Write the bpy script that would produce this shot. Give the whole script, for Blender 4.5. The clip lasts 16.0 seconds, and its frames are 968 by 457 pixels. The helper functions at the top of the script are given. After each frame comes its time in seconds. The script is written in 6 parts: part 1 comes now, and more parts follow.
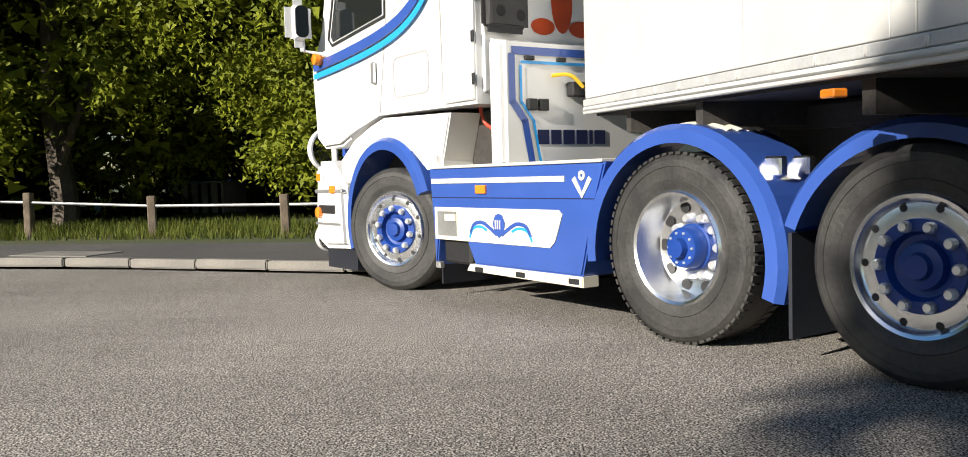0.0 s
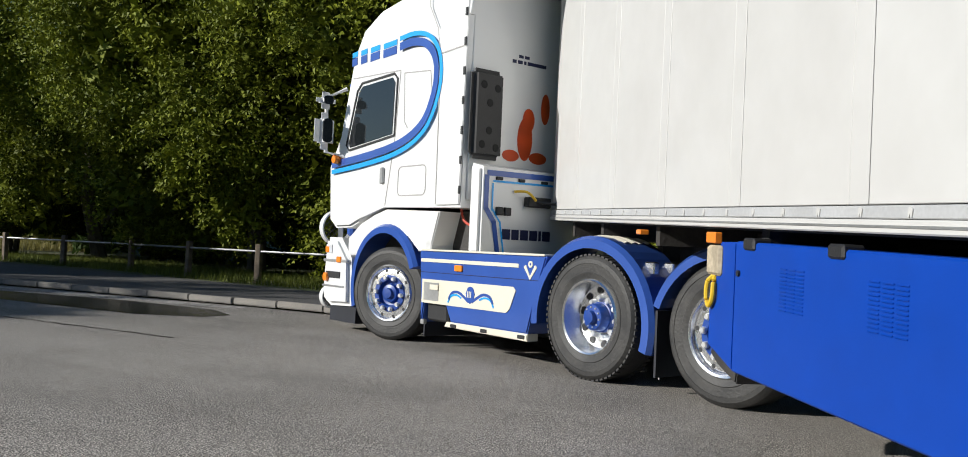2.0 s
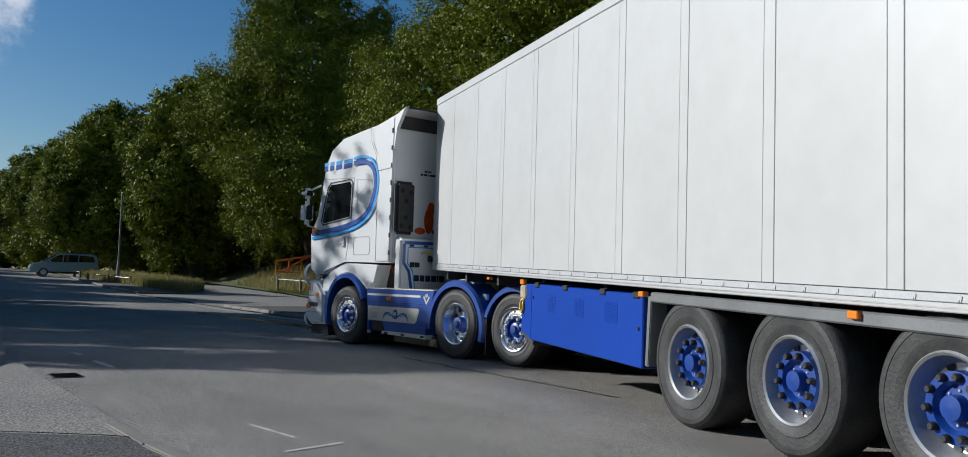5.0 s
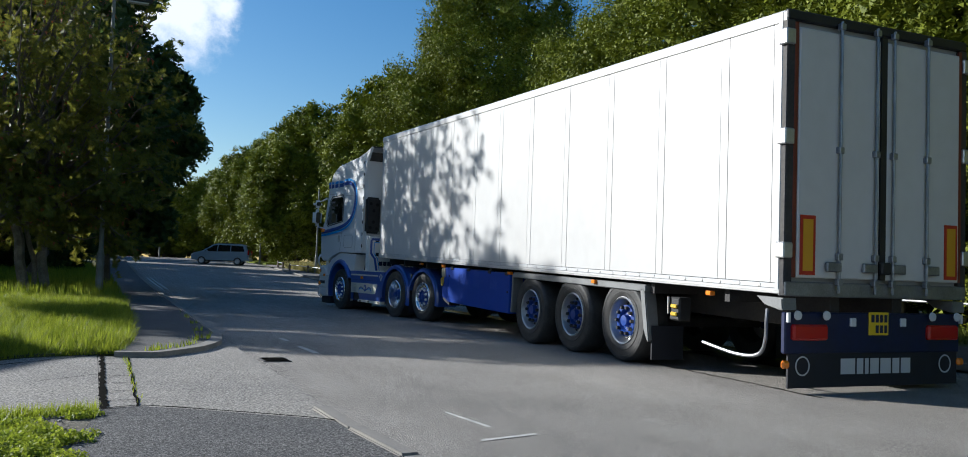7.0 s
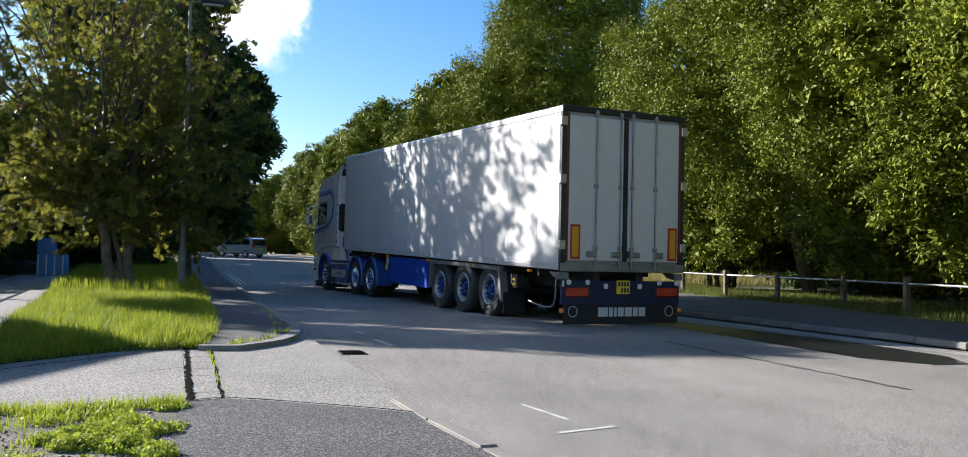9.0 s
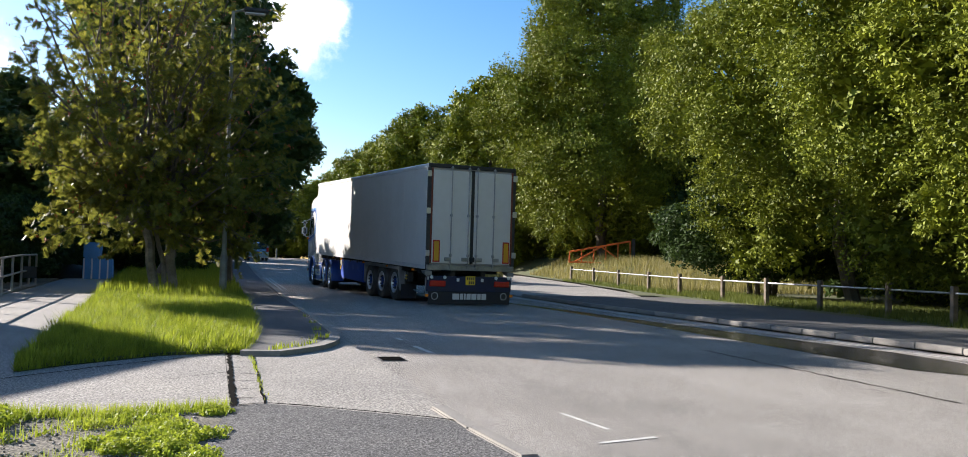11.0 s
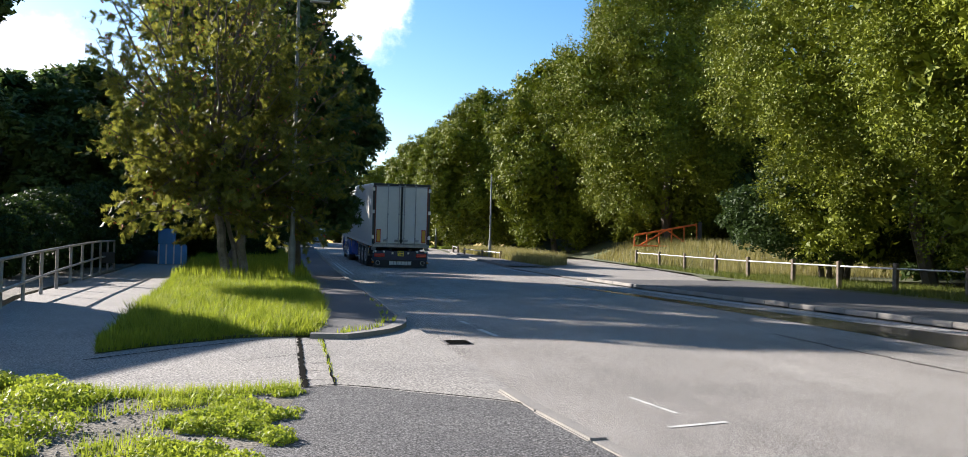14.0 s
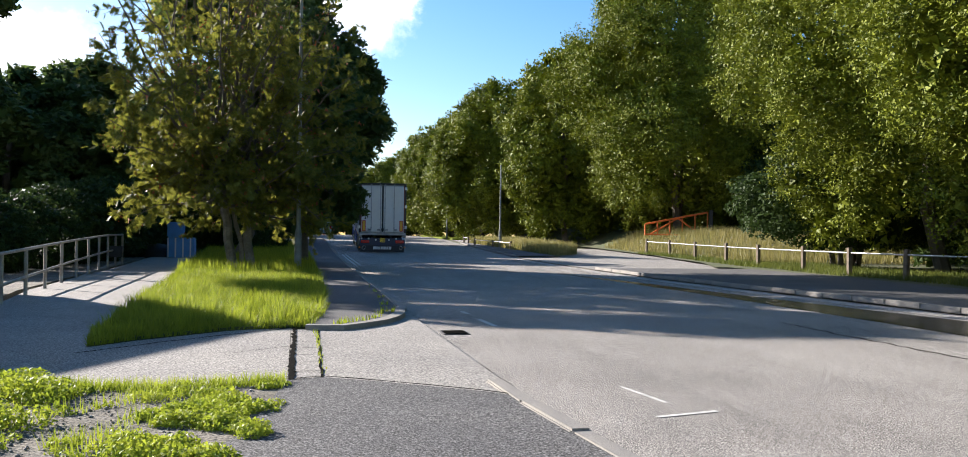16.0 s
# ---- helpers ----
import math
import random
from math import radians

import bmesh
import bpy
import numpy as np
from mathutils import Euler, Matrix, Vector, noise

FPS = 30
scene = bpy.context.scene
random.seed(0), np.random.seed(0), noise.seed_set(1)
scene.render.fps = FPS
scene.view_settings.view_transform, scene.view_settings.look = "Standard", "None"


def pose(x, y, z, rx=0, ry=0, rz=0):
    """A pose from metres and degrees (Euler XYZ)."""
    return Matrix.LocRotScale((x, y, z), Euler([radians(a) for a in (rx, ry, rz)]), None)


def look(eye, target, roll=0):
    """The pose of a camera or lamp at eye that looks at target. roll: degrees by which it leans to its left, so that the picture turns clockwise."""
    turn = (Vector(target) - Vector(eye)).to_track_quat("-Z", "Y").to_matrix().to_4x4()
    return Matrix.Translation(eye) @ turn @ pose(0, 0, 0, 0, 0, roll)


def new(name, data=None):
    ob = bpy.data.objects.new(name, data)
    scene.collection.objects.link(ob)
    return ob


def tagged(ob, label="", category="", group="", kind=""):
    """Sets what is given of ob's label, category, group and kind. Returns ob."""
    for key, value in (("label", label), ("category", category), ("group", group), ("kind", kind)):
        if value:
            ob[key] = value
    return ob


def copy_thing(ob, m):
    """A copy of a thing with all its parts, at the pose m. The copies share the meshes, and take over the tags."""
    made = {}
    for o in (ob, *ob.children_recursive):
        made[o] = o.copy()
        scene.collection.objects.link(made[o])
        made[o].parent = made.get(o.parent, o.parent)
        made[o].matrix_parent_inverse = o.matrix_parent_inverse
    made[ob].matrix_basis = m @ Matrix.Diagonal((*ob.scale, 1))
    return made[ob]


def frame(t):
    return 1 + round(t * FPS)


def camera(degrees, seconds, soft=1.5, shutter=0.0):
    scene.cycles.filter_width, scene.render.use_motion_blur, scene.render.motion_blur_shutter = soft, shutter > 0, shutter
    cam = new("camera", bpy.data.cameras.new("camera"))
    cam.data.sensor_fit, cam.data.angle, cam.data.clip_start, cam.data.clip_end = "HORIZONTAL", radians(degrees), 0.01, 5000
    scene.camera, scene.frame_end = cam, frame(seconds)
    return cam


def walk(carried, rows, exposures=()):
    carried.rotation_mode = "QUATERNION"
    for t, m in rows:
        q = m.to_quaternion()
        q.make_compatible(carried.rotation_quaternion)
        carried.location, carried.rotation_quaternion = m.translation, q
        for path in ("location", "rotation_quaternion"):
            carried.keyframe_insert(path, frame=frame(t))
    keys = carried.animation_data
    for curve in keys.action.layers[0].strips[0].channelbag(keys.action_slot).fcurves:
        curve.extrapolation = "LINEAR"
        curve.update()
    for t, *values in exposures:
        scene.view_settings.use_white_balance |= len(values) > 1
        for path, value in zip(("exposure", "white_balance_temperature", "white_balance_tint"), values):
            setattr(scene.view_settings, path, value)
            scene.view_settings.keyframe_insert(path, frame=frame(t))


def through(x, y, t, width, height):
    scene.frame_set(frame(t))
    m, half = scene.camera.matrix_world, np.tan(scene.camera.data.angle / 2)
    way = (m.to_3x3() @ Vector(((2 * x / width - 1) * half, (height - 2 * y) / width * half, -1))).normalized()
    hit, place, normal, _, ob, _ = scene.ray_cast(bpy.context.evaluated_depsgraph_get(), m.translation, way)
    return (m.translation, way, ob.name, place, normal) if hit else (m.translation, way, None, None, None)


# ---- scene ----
cam = camera(57.49, 16.0, soft=0.9)
# seconds, x, y, z, tilt, roll, yaw
PATH = [
    (0, 0.163, -0.273, 0.927, 86.55, 1.61, -87.51),
    (0.5, 0.134, -0.219, 0.930, 88.09, 1.38, -81.19),
    (1, 0.084, -0.155, 0.966, 88.33, 0.97, -76.62),
    (1.5, -0.001, -0.193, 0.973, 89.64, -0.20, -71.02),
    (2, -0.021, -0.227, 1.008, 91.47, -2.46, -62.74),
    (2.5, -0.017, -0.182, 1.034, 92.95, -3.00, -58.77),
    (3, 0.061, -0.151, 1.069, 93.75, -1.92, -51.23),
    (5.5, 0.029, 0.036, 1.136, 93.42, -2.04, -32.61),
    (6, 0.022, 0.062, 1.128, 93.39, -2.33, -28.94),
    (6.5, 0.008, 0.085, 1.125, 93.14, -2.22, -26.38),
    (7, -0.003, 0.098, 1.132, 92.65, -1.91, -23.91),
    (7.5, -0.009, 0.111, 1.133, 92.19, -1.67, -22.82),
    (8, -0.005, 0.126, 1.126, 91.95, -1.24, -21.19),
    (8.5, -0.014, 0.131, 1.127, 91.95, -1.15, -20.08),
    (11, -0.056, 0.127, 1.148, 92.35, -1.54, -16.96),
    (11.5, -0.063, 0.120, 1.155, 92.34, -1.43, -16.13),
    (12, -0.063, 0.131, 1.145, 92.20, -1.34, -15.36),
    (12.5, -0.059, 0.144, 1.146, 91.82, -1.32, -14.62),
    (13, -0.062, 0.142, 1.136, 91.42, -1.24, -14.01),
    (13.5, -0.063, 0.157, 1.139, 91.29, -1.27, -13.40),
    (14, -0.069, 0.149, 1.139, 91.23, -1.28, -12.83),
    (14.5, -0.069, 0.142, 1.144, 91.24, -1.19, -12.47),
    (15, -0.059, 0.131, 1.138, 91.09, -1.11, -12.23),
    (15.5, -0.011, 0.124, 1.129, 90.78, -0.95, -12.12),
    (16, 0.148, 0.214, 1.125, 90.61, -0.71, -11.98),
]
EXPOSURES = [(0.0, 0.82, 6600, 10), (0.5, 0.72, 6520, 10), (1.0, 0.57, 6280, 10), (1.6, 0.36, 6120, 10), (2.5, 0.15, 6050, 9), (3.2, 0.1, 5950, 9), (5.3, 0.05, 5750, 9), (6.3, 0.2, 5800, 9), (7.0, 0.75, 5800, 9), (7.6, 1.05, 5900, 9), (8.5, 1.35, 6000, 13), (11.0, 1.6, 6350, 15), (16.0, 1.65, 6350, 15)]
walk(cam, [(t, pose(*p)) for t, *p in PATH], EXPOSURES)

# the lorry: seconds, kingpin x, kingpin y, heading of the tractor, heading of the trailer
LORRY = [
    (0, 5.17, -2.37, -52.86, -75.40),
    (0.5, 5.84, -1.58, -46.47, -71.10),
    (1, 6.56, -0.68, -39.95, -66.82),
    (1.5, 7.10, 0.26, -32.52, -60.93),
    (2, 7.60, 1.27, -25.08, -54.96),
    (2.5, 8.08, 2.48, -18.37, -48.59),
    (3, 8.52, 3.93, -11.84, -41.67),
    (5.5, 8.42, 12.38, 5.82, -11.68),
    (6, 8.16, 14.34, 7.23, -6.98),
    (6.5, 7.87, 16.52, 7.85, -3.00),
    (7, 7.50, 18.67, 8.02, 0.32),
    (7.5, 7.16, 20.57, 7.55, 2.49),
    (8, 6.84, 22.30, 7.49, 4.02),
    (8.5, 6.61, 24.02, 7.57, 5.00),
    (11, 5.35, 35.12, 2.15, 6.43),
    (11.5, 5.17, 38.11, 1.33, 5.89),
    (12, 5.00, 41.10, 0.64, 5.15),
    (12.5, 4.87, 43.98, 0.22, 4.05),
    (13, 4.81, 46.68, -0.05, 3.02),
    (13.5, 4.80, 49.26, -0.26, 2.22),
    (14, 4.83, 51.77, -0.45, 1.47),
    (14.5, 4.90, 54.21, -0.65, 0.60),
    (15, 5.06, 56.54, -0.88, -0.14),
    (15.5, 5.19, 58.81, -1.14, -1.19),
    (16, 5.29, 61.06, -1.40, -2.41),
]
# seconds, how far the trailer noses up on its springs as it comes over the corner, in radians
NOSE = [(0, 0.0), (1, 0.0), (1.5, 0.006), (2, 0.012), (2.5, 0.016), (3, 0.017), (3.5, 0.0155), (4.25, 0.0085), (5.0, 0.0015), (5.5, 0.0), (16, 0.0)]

SUN_YAW, SUN_UP = 44, 22.5
world = bpy.data.worlds.new("sky")
scene.world = world
world.use_nodes = True
wn = world.node_tree
sky = wn.nodes.new("ShaderNodeTexSky")
sky.sky_type, sky.sun_disc = "NISHITA", False
sky.sun_elevation, sky.sun_rotation = radians(SUN_UP), radians(-SUN_YAW)
sky.air_density, sky.dust_density, sky.ozone_density = 1.0, 0.6, 1.6
# white clouds low over the end of the road, with ragged edges
coord = wn.nodes.new("ShaderNodeTexCoord")
ragged = wn.nodes.new("ShaderNodeTexNoise")
ragged.inputs["Scale"].default_value, ragged.inputs["Detail"].default_value = 15.0, 8
ragged.inputs["Roughness"].default_value = 0.6
wn.links.new(coord.outputs["Generated"], ragged.inputs["Vector"])
tint = wn.nodes.new("ShaderNodeHueSaturation")
tint.inputs["Saturation"].default_value = 1.4
wn.links.new(sky.outputs[0], tint.inputs["Color"])
last = tint.outputs[0]
for yaw, up, size, flat in ((-3.2, 14.8, 0.085, 1.3), (15.6, 11.0, 0.075, 1.7), (-6.8, 15.4, 0.024, 0.8), (60, 25, 0.3, 1.5), (150, 20, 0.35, 1.6), (-120, 24, 0.3, 1.5)):
    d = Vector((-math.sin(radians(yaw)) * math.cos(radians(up)), math.cos(radians(yaw)) * math.cos(radians(up)), math.sin(radians(up))))
    sub = wn.nodes.new("ShaderNodeVectorMath")
    sub.operation = "SUBTRACT"
    sub.inputs[1].default_value = d
    wn.links.new(coord.outputs["Generated"], sub.inputs[0])
    squash = wn.nodes.new("ShaderNodeVectorMath")
    squash.operation = "MULTIPLY"
    squash.inputs[1].default_value = (1, 1, flat)
    wn.links.new(sub.outputs[0], squash.inputs[0])
    length = wn.nodes.new("ShaderNodeVectorMath")
    length.operation = "LENGTH"
    wn.links.new(squash.outputs[0], length.inputs[0])
    edge = wn.nodes.new("ShaderNodeMath")
    edge.operation = "MULTIPLY_ADD"
    edge.inputs[1].default_value = -size * 2.2
    wn.links.new(ragged.outputs["Fac"], edge.inputs[0])
    wn.links.new(length.outputs["Value"], edge.inputs[2])
    mask = wn.nodes.new("ShaderNodeMapRange")
    mask.interpolation_type = "SMOOTHSTEP"
    mask.inputs["From Min"].default_value, mask.inputs["From Max"].default_value = -size * 0.05, -size * 0.75
    wn.links.new(edge.outputs[0], mask.inputs["Value"])
    mixc = wn.nodes.new("ShaderNodeMixRGB")
    mixc.inputs["Color2"].default_value = (9.0, 9.2, 9.6, 1)
    wn.links.new(mask.outputs[0], mixc.inputs["Fac"])
    wn.links.new(last, mixc.inputs["Color1"])
    last = mixc.outputs[0]
back = wn.nodes["Background"]
wn.links.new(last, back.inputs[0])
back.inputs[1].default_value = 0.067
sun_light = bpy.data.lights.new("sun", "SUN")
sun_light.energy, sun_light.angle, sun_light.color = 4.8, radians(0.55), (1, 0.94, 0.84)
sun = new("sun", sun_light)
sun.matrix_world = look((-30 * math.sin(radians(SUN_YAW)), 30 * math.cos(radians(SUN_YAW)), 30 * math.tan(radians(SUN_UP))), (0, 0, 0))


# ---- materials ----
def material(name, color, rough=0.6, metal=0.0, vary=0.0, scale=6.0, bump=0.0, fine=60.0, second=None, coat=0.0, spec=0.5, island=0.0, sharp=0.5, speck=0.0, cell=150.0, streak=0.0):
    """A surface with stains at one scale and grain and relief at another."""
    m = bpy.data.materials.new(name)
    m.use_nodes = True
    n, link = m.node_tree.nodes, m.node_tree.links.new
    b = n["Principled BSDF"]
    b.inputs["Roughness"].default_value, b.inputs["Metallic"].default_value = rough, metal
    b.inputs["Coat Weight"].default_value, b.inputs["Specular IOR Level"].default_value = coat, spec
    b.inputs["Coat Roughness"].default_value = 0.06
    b.inputs["Base Color"].default_value = (*color, 1)
    if not (vary or bump or island):
        return m
    tc = n.new("ShaderNodeTexCoord")
    big, grain = n.new("ShaderNodeTexNoise"), n.new("ShaderNodeTexNoise")
    big.inputs["Scale"].default_value, big.inputs["Detail"].default_value = scale, 6
    grain.inputs["Scale"].default_value, grain.inputs["Detail"].default_value = fine, 4
    link(tc.outputs["Object"], big.inputs["Vector"]), link(tc.outputs["Object"], grain.inputs["Vector"])
    mix, mix2 = n.new("ShaderNodeMixRGB"), n.new("ShaderNodeMixRGB")
    other = second or tuple(c * (1 - vary) for c in color)
    r = n.new("ShaderNodeValToRGB")
    r.color_ramp.elements[0].position, r.color_ramp.elements[1].position = 0.35, 0.65
    link(big.outputs["Fac"], r.inputs[0]), link(r.outputs[0], mix.inputs["Fac"])
    mix.inputs["Color1"].default_value, mix.inputs["Color2"].default_value = (*color, 1), (*other, 1)
    gr = n.new("ShaderNodeValToRGB")
    gr.color_ramp.elements[0].position, gr.color_ramp.elements[1].position = 0.5 - sharp, 0.5 + sharp
    link(grain.outputs["Fac"], gr.inputs[0])
    mix2.blend_type = "OVERLAY"
    mix2.inputs["Fac"].default_value = min(1.0, vary)
    link(mix.outputs[0], mix2.inputs["Color1"]), link(gr.outputs[0], mix2.inputs["Color2"])
    last = mix2
    if island:
        geo, hsv, mul = n.new("ShaderNodeNewGeometry"), n.new("ShaderNodeHueSaturation"), n.new("ShaderNodeMapRange")
        mul.inputs["To Min"].default_value, mul.inputs["To Max"].default_value = 1 - island, 1 + island
        link(geo.outputs["Random Per Island"], mul.inputs["Value"]), link(mul.outputs[0], hsv.inputs["Value"])
        link(mix2.outputs[0], hsv.inputs["Color"])
        last = hsv
    if speck:
        # single stones of the aggregate, some pale, some dark
        vor, sep, lev, mul3 = n.new("ShaderNodeTexVoronoi"), n.new("ShaderNodeSeparateColor"), n.new("ShaderNodeMapRange"), n.new("ShaderNodeHueSaturation")
        vor.inputs["Scale"].default_value = cell
        link(tc.outputs["Object"], vor.inputs["Vector"]), link(vor.outputs["Color"], sep.inputs[0])
        lev.inputs["To Min"].default_value, lev.inputs["To Max"].default_value = 1 - speck, 1 + speck
        link(sep.outputs[0], lev.inputs["Value"]), link(lev.outputs[0], mul3.inputs["Value"])
        link(last.outputs[0], mul3.inputs["Color"])
        last = mul3
    if streak:
        # long faint tyre tracks and patches worn along the road
        mp, trk, lev2, mul4 = n.new("ShaderNodeMapping"), n.new("ShaderNodeTexNoise"), n.new("ShaderNodeMapRange"), n.new("ShaderNodeHueSaturation")
        mp.inputs["Scale"].default_value = (1.6, 0.10, 1.0)
        trk.inputs["Scale"].default_value, trk.inputs["Detail"].default_value = 1.6, 7
        trk.inputs["Roughness"].default_value = 0.65
        link(tc.outputs["Object"], mp.inputs["Vector"]), link(mp.outputs[0], trk.inputs["Vector"])
        lev2.inputs["From Min"].default_value, lev2.inputs["From Max"].default_value = 0.3, 0.7
        lev2.inputs["To Min"].default_value, lev2.inputs["To Max"].default_value = 1 - streak, 1 + streak
        link(trk.outputs["Fac"], lev2.inputs["Value"]), link(lev2.outputs[0], mul4.inputs["Value"])
        link(last.outputs[0], mul4.inputs["Color"])
        last = mul4
    link(last.outputs[0], b.inputs["Base Color"])
    if bump:
        bp = n.new("ShaderNodeBump")
        bp.inputs["Strength"].default_value, bp.inputs["Distance"].default_value = bump, 0.01
        link(grain.outputs["Fac"], bp.inputs["Height"]), link(bp.outputs[0], b.inputs["Normal"])
    return m


def leaf_material(name, dark, light, through=0.35, patch=0.5, gloss=0.3):
    """Leaves: gloss above, daylight coming through, shades that differ from leaf to leaf and from bough to bough."""
    m = bpy.data.materials.new(name)
    m.use_nodes = True
    n, link = m.node_tree.nodes, m.node_tree.links.new
    b, out = n["Principled BSDF"], n["Material Output"]
    b.inputs["Roughness"].default_value, b.inputs["Specular IOR Level"].default_value = 0.55, gloss
    geo, tc, noise_big = n.new("ShaderNodeNewGeometry"), n.new("ShaderNodeTexCoord"), n.new("ShaderNodeTexNoise")
    noise_big.inputs["Scale"].default_value = patch
    link(tc.outputs["Object"], noise_big.inputs["Vector"])
    add = n.new("ShaderNodeMath")
    add.operation = "MULTIPLY_ADD"
    add.inputs[1].default_value = 0.42
    link(geo.outputs["Random Per Island"], add.inputs[0])
    sub = n.new("ShaderNodeMath")
    sub.operation = "SUBTRACT"
    sub.inputs[1].default_value = 0.2
    link(noise_big.outputs["Fac"], sub.inputs[0]), link(sub.outputs[0], add.inputs[2])
    mix = n.new("ShaderNodeMixRGB")
    mix.inputs["Color1"].default_value, mix.inputs["Color2"].default_value = (*dark, 1), (*light, 1)
    link(add.outputs[0], mix.inputs["Fac"])
    link(mix.outputs[0], b.inputs["Base Color"])
    tr, ms = n.new("ShaderNodeBsdfTranslucent"), n.new("ShaderNodeMixShader")
    link(mix.outputs[0], tr.inputs["Color"])
    ms.inputs[0].default_value = through
    link(b.outputs[0], ms.inputs[1]), link(tr.outputs[0], ms.inputs[2]), link(ms.outputs[0], out.inputs[0])
    return m


ASPHALT = material("worn_asphalt", (0.285, 0.262, 0.232), 0.92, spec=0.3, vary=1.0, scale=0.45, bump=0.55, fine=120, second=(0.215, 0.198, 0.175), sharp=0.10, speck=0.6, cell=120, streak=0.12)
TARMAC = material("dark_tarmac", (0.07, 0.068, 0.067), 0.92, vary=0.9, scale=0.8, bump=0.7, fine=85, second=(0.095, 0.091, 0.087), sharp=0.14, speck=0.75, cell=95)
FOOTWAY = material("footway_tarmac", (0.10, 0.095, 0.09), 0.92, vary=0.4, scale=0.6, bump=0.7, fine=90, second=(0.075, 0.072, 0.07), sharp=0.2, speck=0.5, cell=100)
CONCRETE = material("weathered_concrete", (0.265, 0.245, 0.215), 0.9, vary=0.6, scale=0.7, bump=0.8, fine=55, second=(0.215, 0.20, 0.18), sharp=0.14, speck=0.3, cell=90)
KERB = material("concrete_kerb", (0.25, 0.23, 0.20), 0.88, vary=0.4, scale=2.0, bump=0.6, fine=60, second=(0.18, 0.17, 0.155))
SOIL = material("soil", (0.16, 0.14, 0.11), 0.95, vary=0.9, scale=1.5, bump=1.0, fine=45, second=(0.09, 0.08, 0.055), sharp=0.15)
TURF = material("rough_turf", (0.055, 0.075, 0.02), 0.95, vary=0.5, scale=0.6, bump=1.0, fine=24, second=(0.085, 0.085, 0.035))
PAINT_LINE = material("worn_road_paint", (0.62, 0.60, 0.55), 0.8, vary=0.5, scale=9, bump=0.5, fine=70, second=(0.38, 0.37, 0.34))
WET = material("wet_asphalt", (0.03, 0.03, 0.029), 0.14, vary=0.4, scale=1.2, bump=0.4, fine=90, spec=0.25)
# gap dirt, near-black because the shade down in the gaps is coloured in
CRACK = material("crack_dirt", (0.008, 0.0075, 0.006), 0.95, spec=0.02, vary=0.4, scale=8, bump=0.6)
PALEWOOD = material("pale_worn_wood", (0.52, 0.44, 0.31), 0.8, vary=0.4, scale=6, bump=0.5, fine=40)
TIMBER = material("weathered_timber", (0.17, 0.13, 0.09), 0.85, vary=0.5, scale=5, bump=0.8, fine=40, second=(0.09, 0.07, 0.05))
FRAMEGREY = material("grey_wheel_frame", (0.20, 0.205, 0.205), 0.5, 0.3, vary=0.2, scale=3)
GALV = material("galvanised_steel", (0.42, 0.42, 0.42), 0.5, 0.7, vary=0.3, scale=4, bump=0.15, fine=50)
RAILPAINT = material("grey_rail_paint", (0.36, 0.35, 0.33), 0.65, 0.1, vary=0.4, scale=5, bump=0.3, second=(0.24, 0.2, 0.16))
POLEGREY = material("grey_green_pole_paint", (0.24, 0.25, 0.23), 0.6, 0.2, vary=0.35, scale=3, bump=0.2)
ORANGE = material("orange_gate_paint", (0.75, 0.16, 0.025), 0.5, vary=0.2, scale=5)
BARK = material("bark", (0.13, 0.105, 0.08), 0.92, vary=0.5, scale=3, bump=1.0, fine=22, second=(0.075, 0.06, 0.048))
BARK_PALE = material("pale_bark", (0.24, 0.215, 0.18), 0.88, vary=0.5, scale=4, bump=0.8, fine=26, second=(0.13, 0.115, 0.095))
LEAF_HORN = leaf_material("hornbeam_leaves", (0.020, 0.040, 0.006), (0.27, 0.30, 0.024), 0.10, patch=0.8, gloss=0.12)
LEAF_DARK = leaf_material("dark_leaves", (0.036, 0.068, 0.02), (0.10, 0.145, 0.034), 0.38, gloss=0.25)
# darker copy of the leaves above; deep shade is put into its colour
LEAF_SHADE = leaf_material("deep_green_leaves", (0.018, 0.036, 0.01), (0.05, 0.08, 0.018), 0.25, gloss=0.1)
LEAF_ROWAN = leaf_material("rowan_leaves", (0.06, 0.09, 0.014), (0.27, 0.25, 0.04), 0.5, gloss=0.2)
BERRY = material("orange_berries", (0.35, 0.09, 0.02), 0.5, island=0.3, vary=0.1)
GRASS = leaf_material("grass_blades", (0.075, 0.125, 0.012), (0.40, 0.44, 0.04), 0.5, 2.2, gloss=0.15)
DRYGRASS = leaf_material("seeding_grass", (0.12, 0.13, 0.03), (0.36, 0.30, 0.11), 0.4, 0.8)
VERGE_GRASS = leaf_material("rough_verge_grass", (0.04, 0.065, 0.014), (0.19, 0.21, 0.04), 0.35, 1.4, gloss=0.1)
WEED = leaf_material("weed_leaves", (0.14, 0.21, 0.016), (0.42, 0.46, 0.045), 0.45, 2)

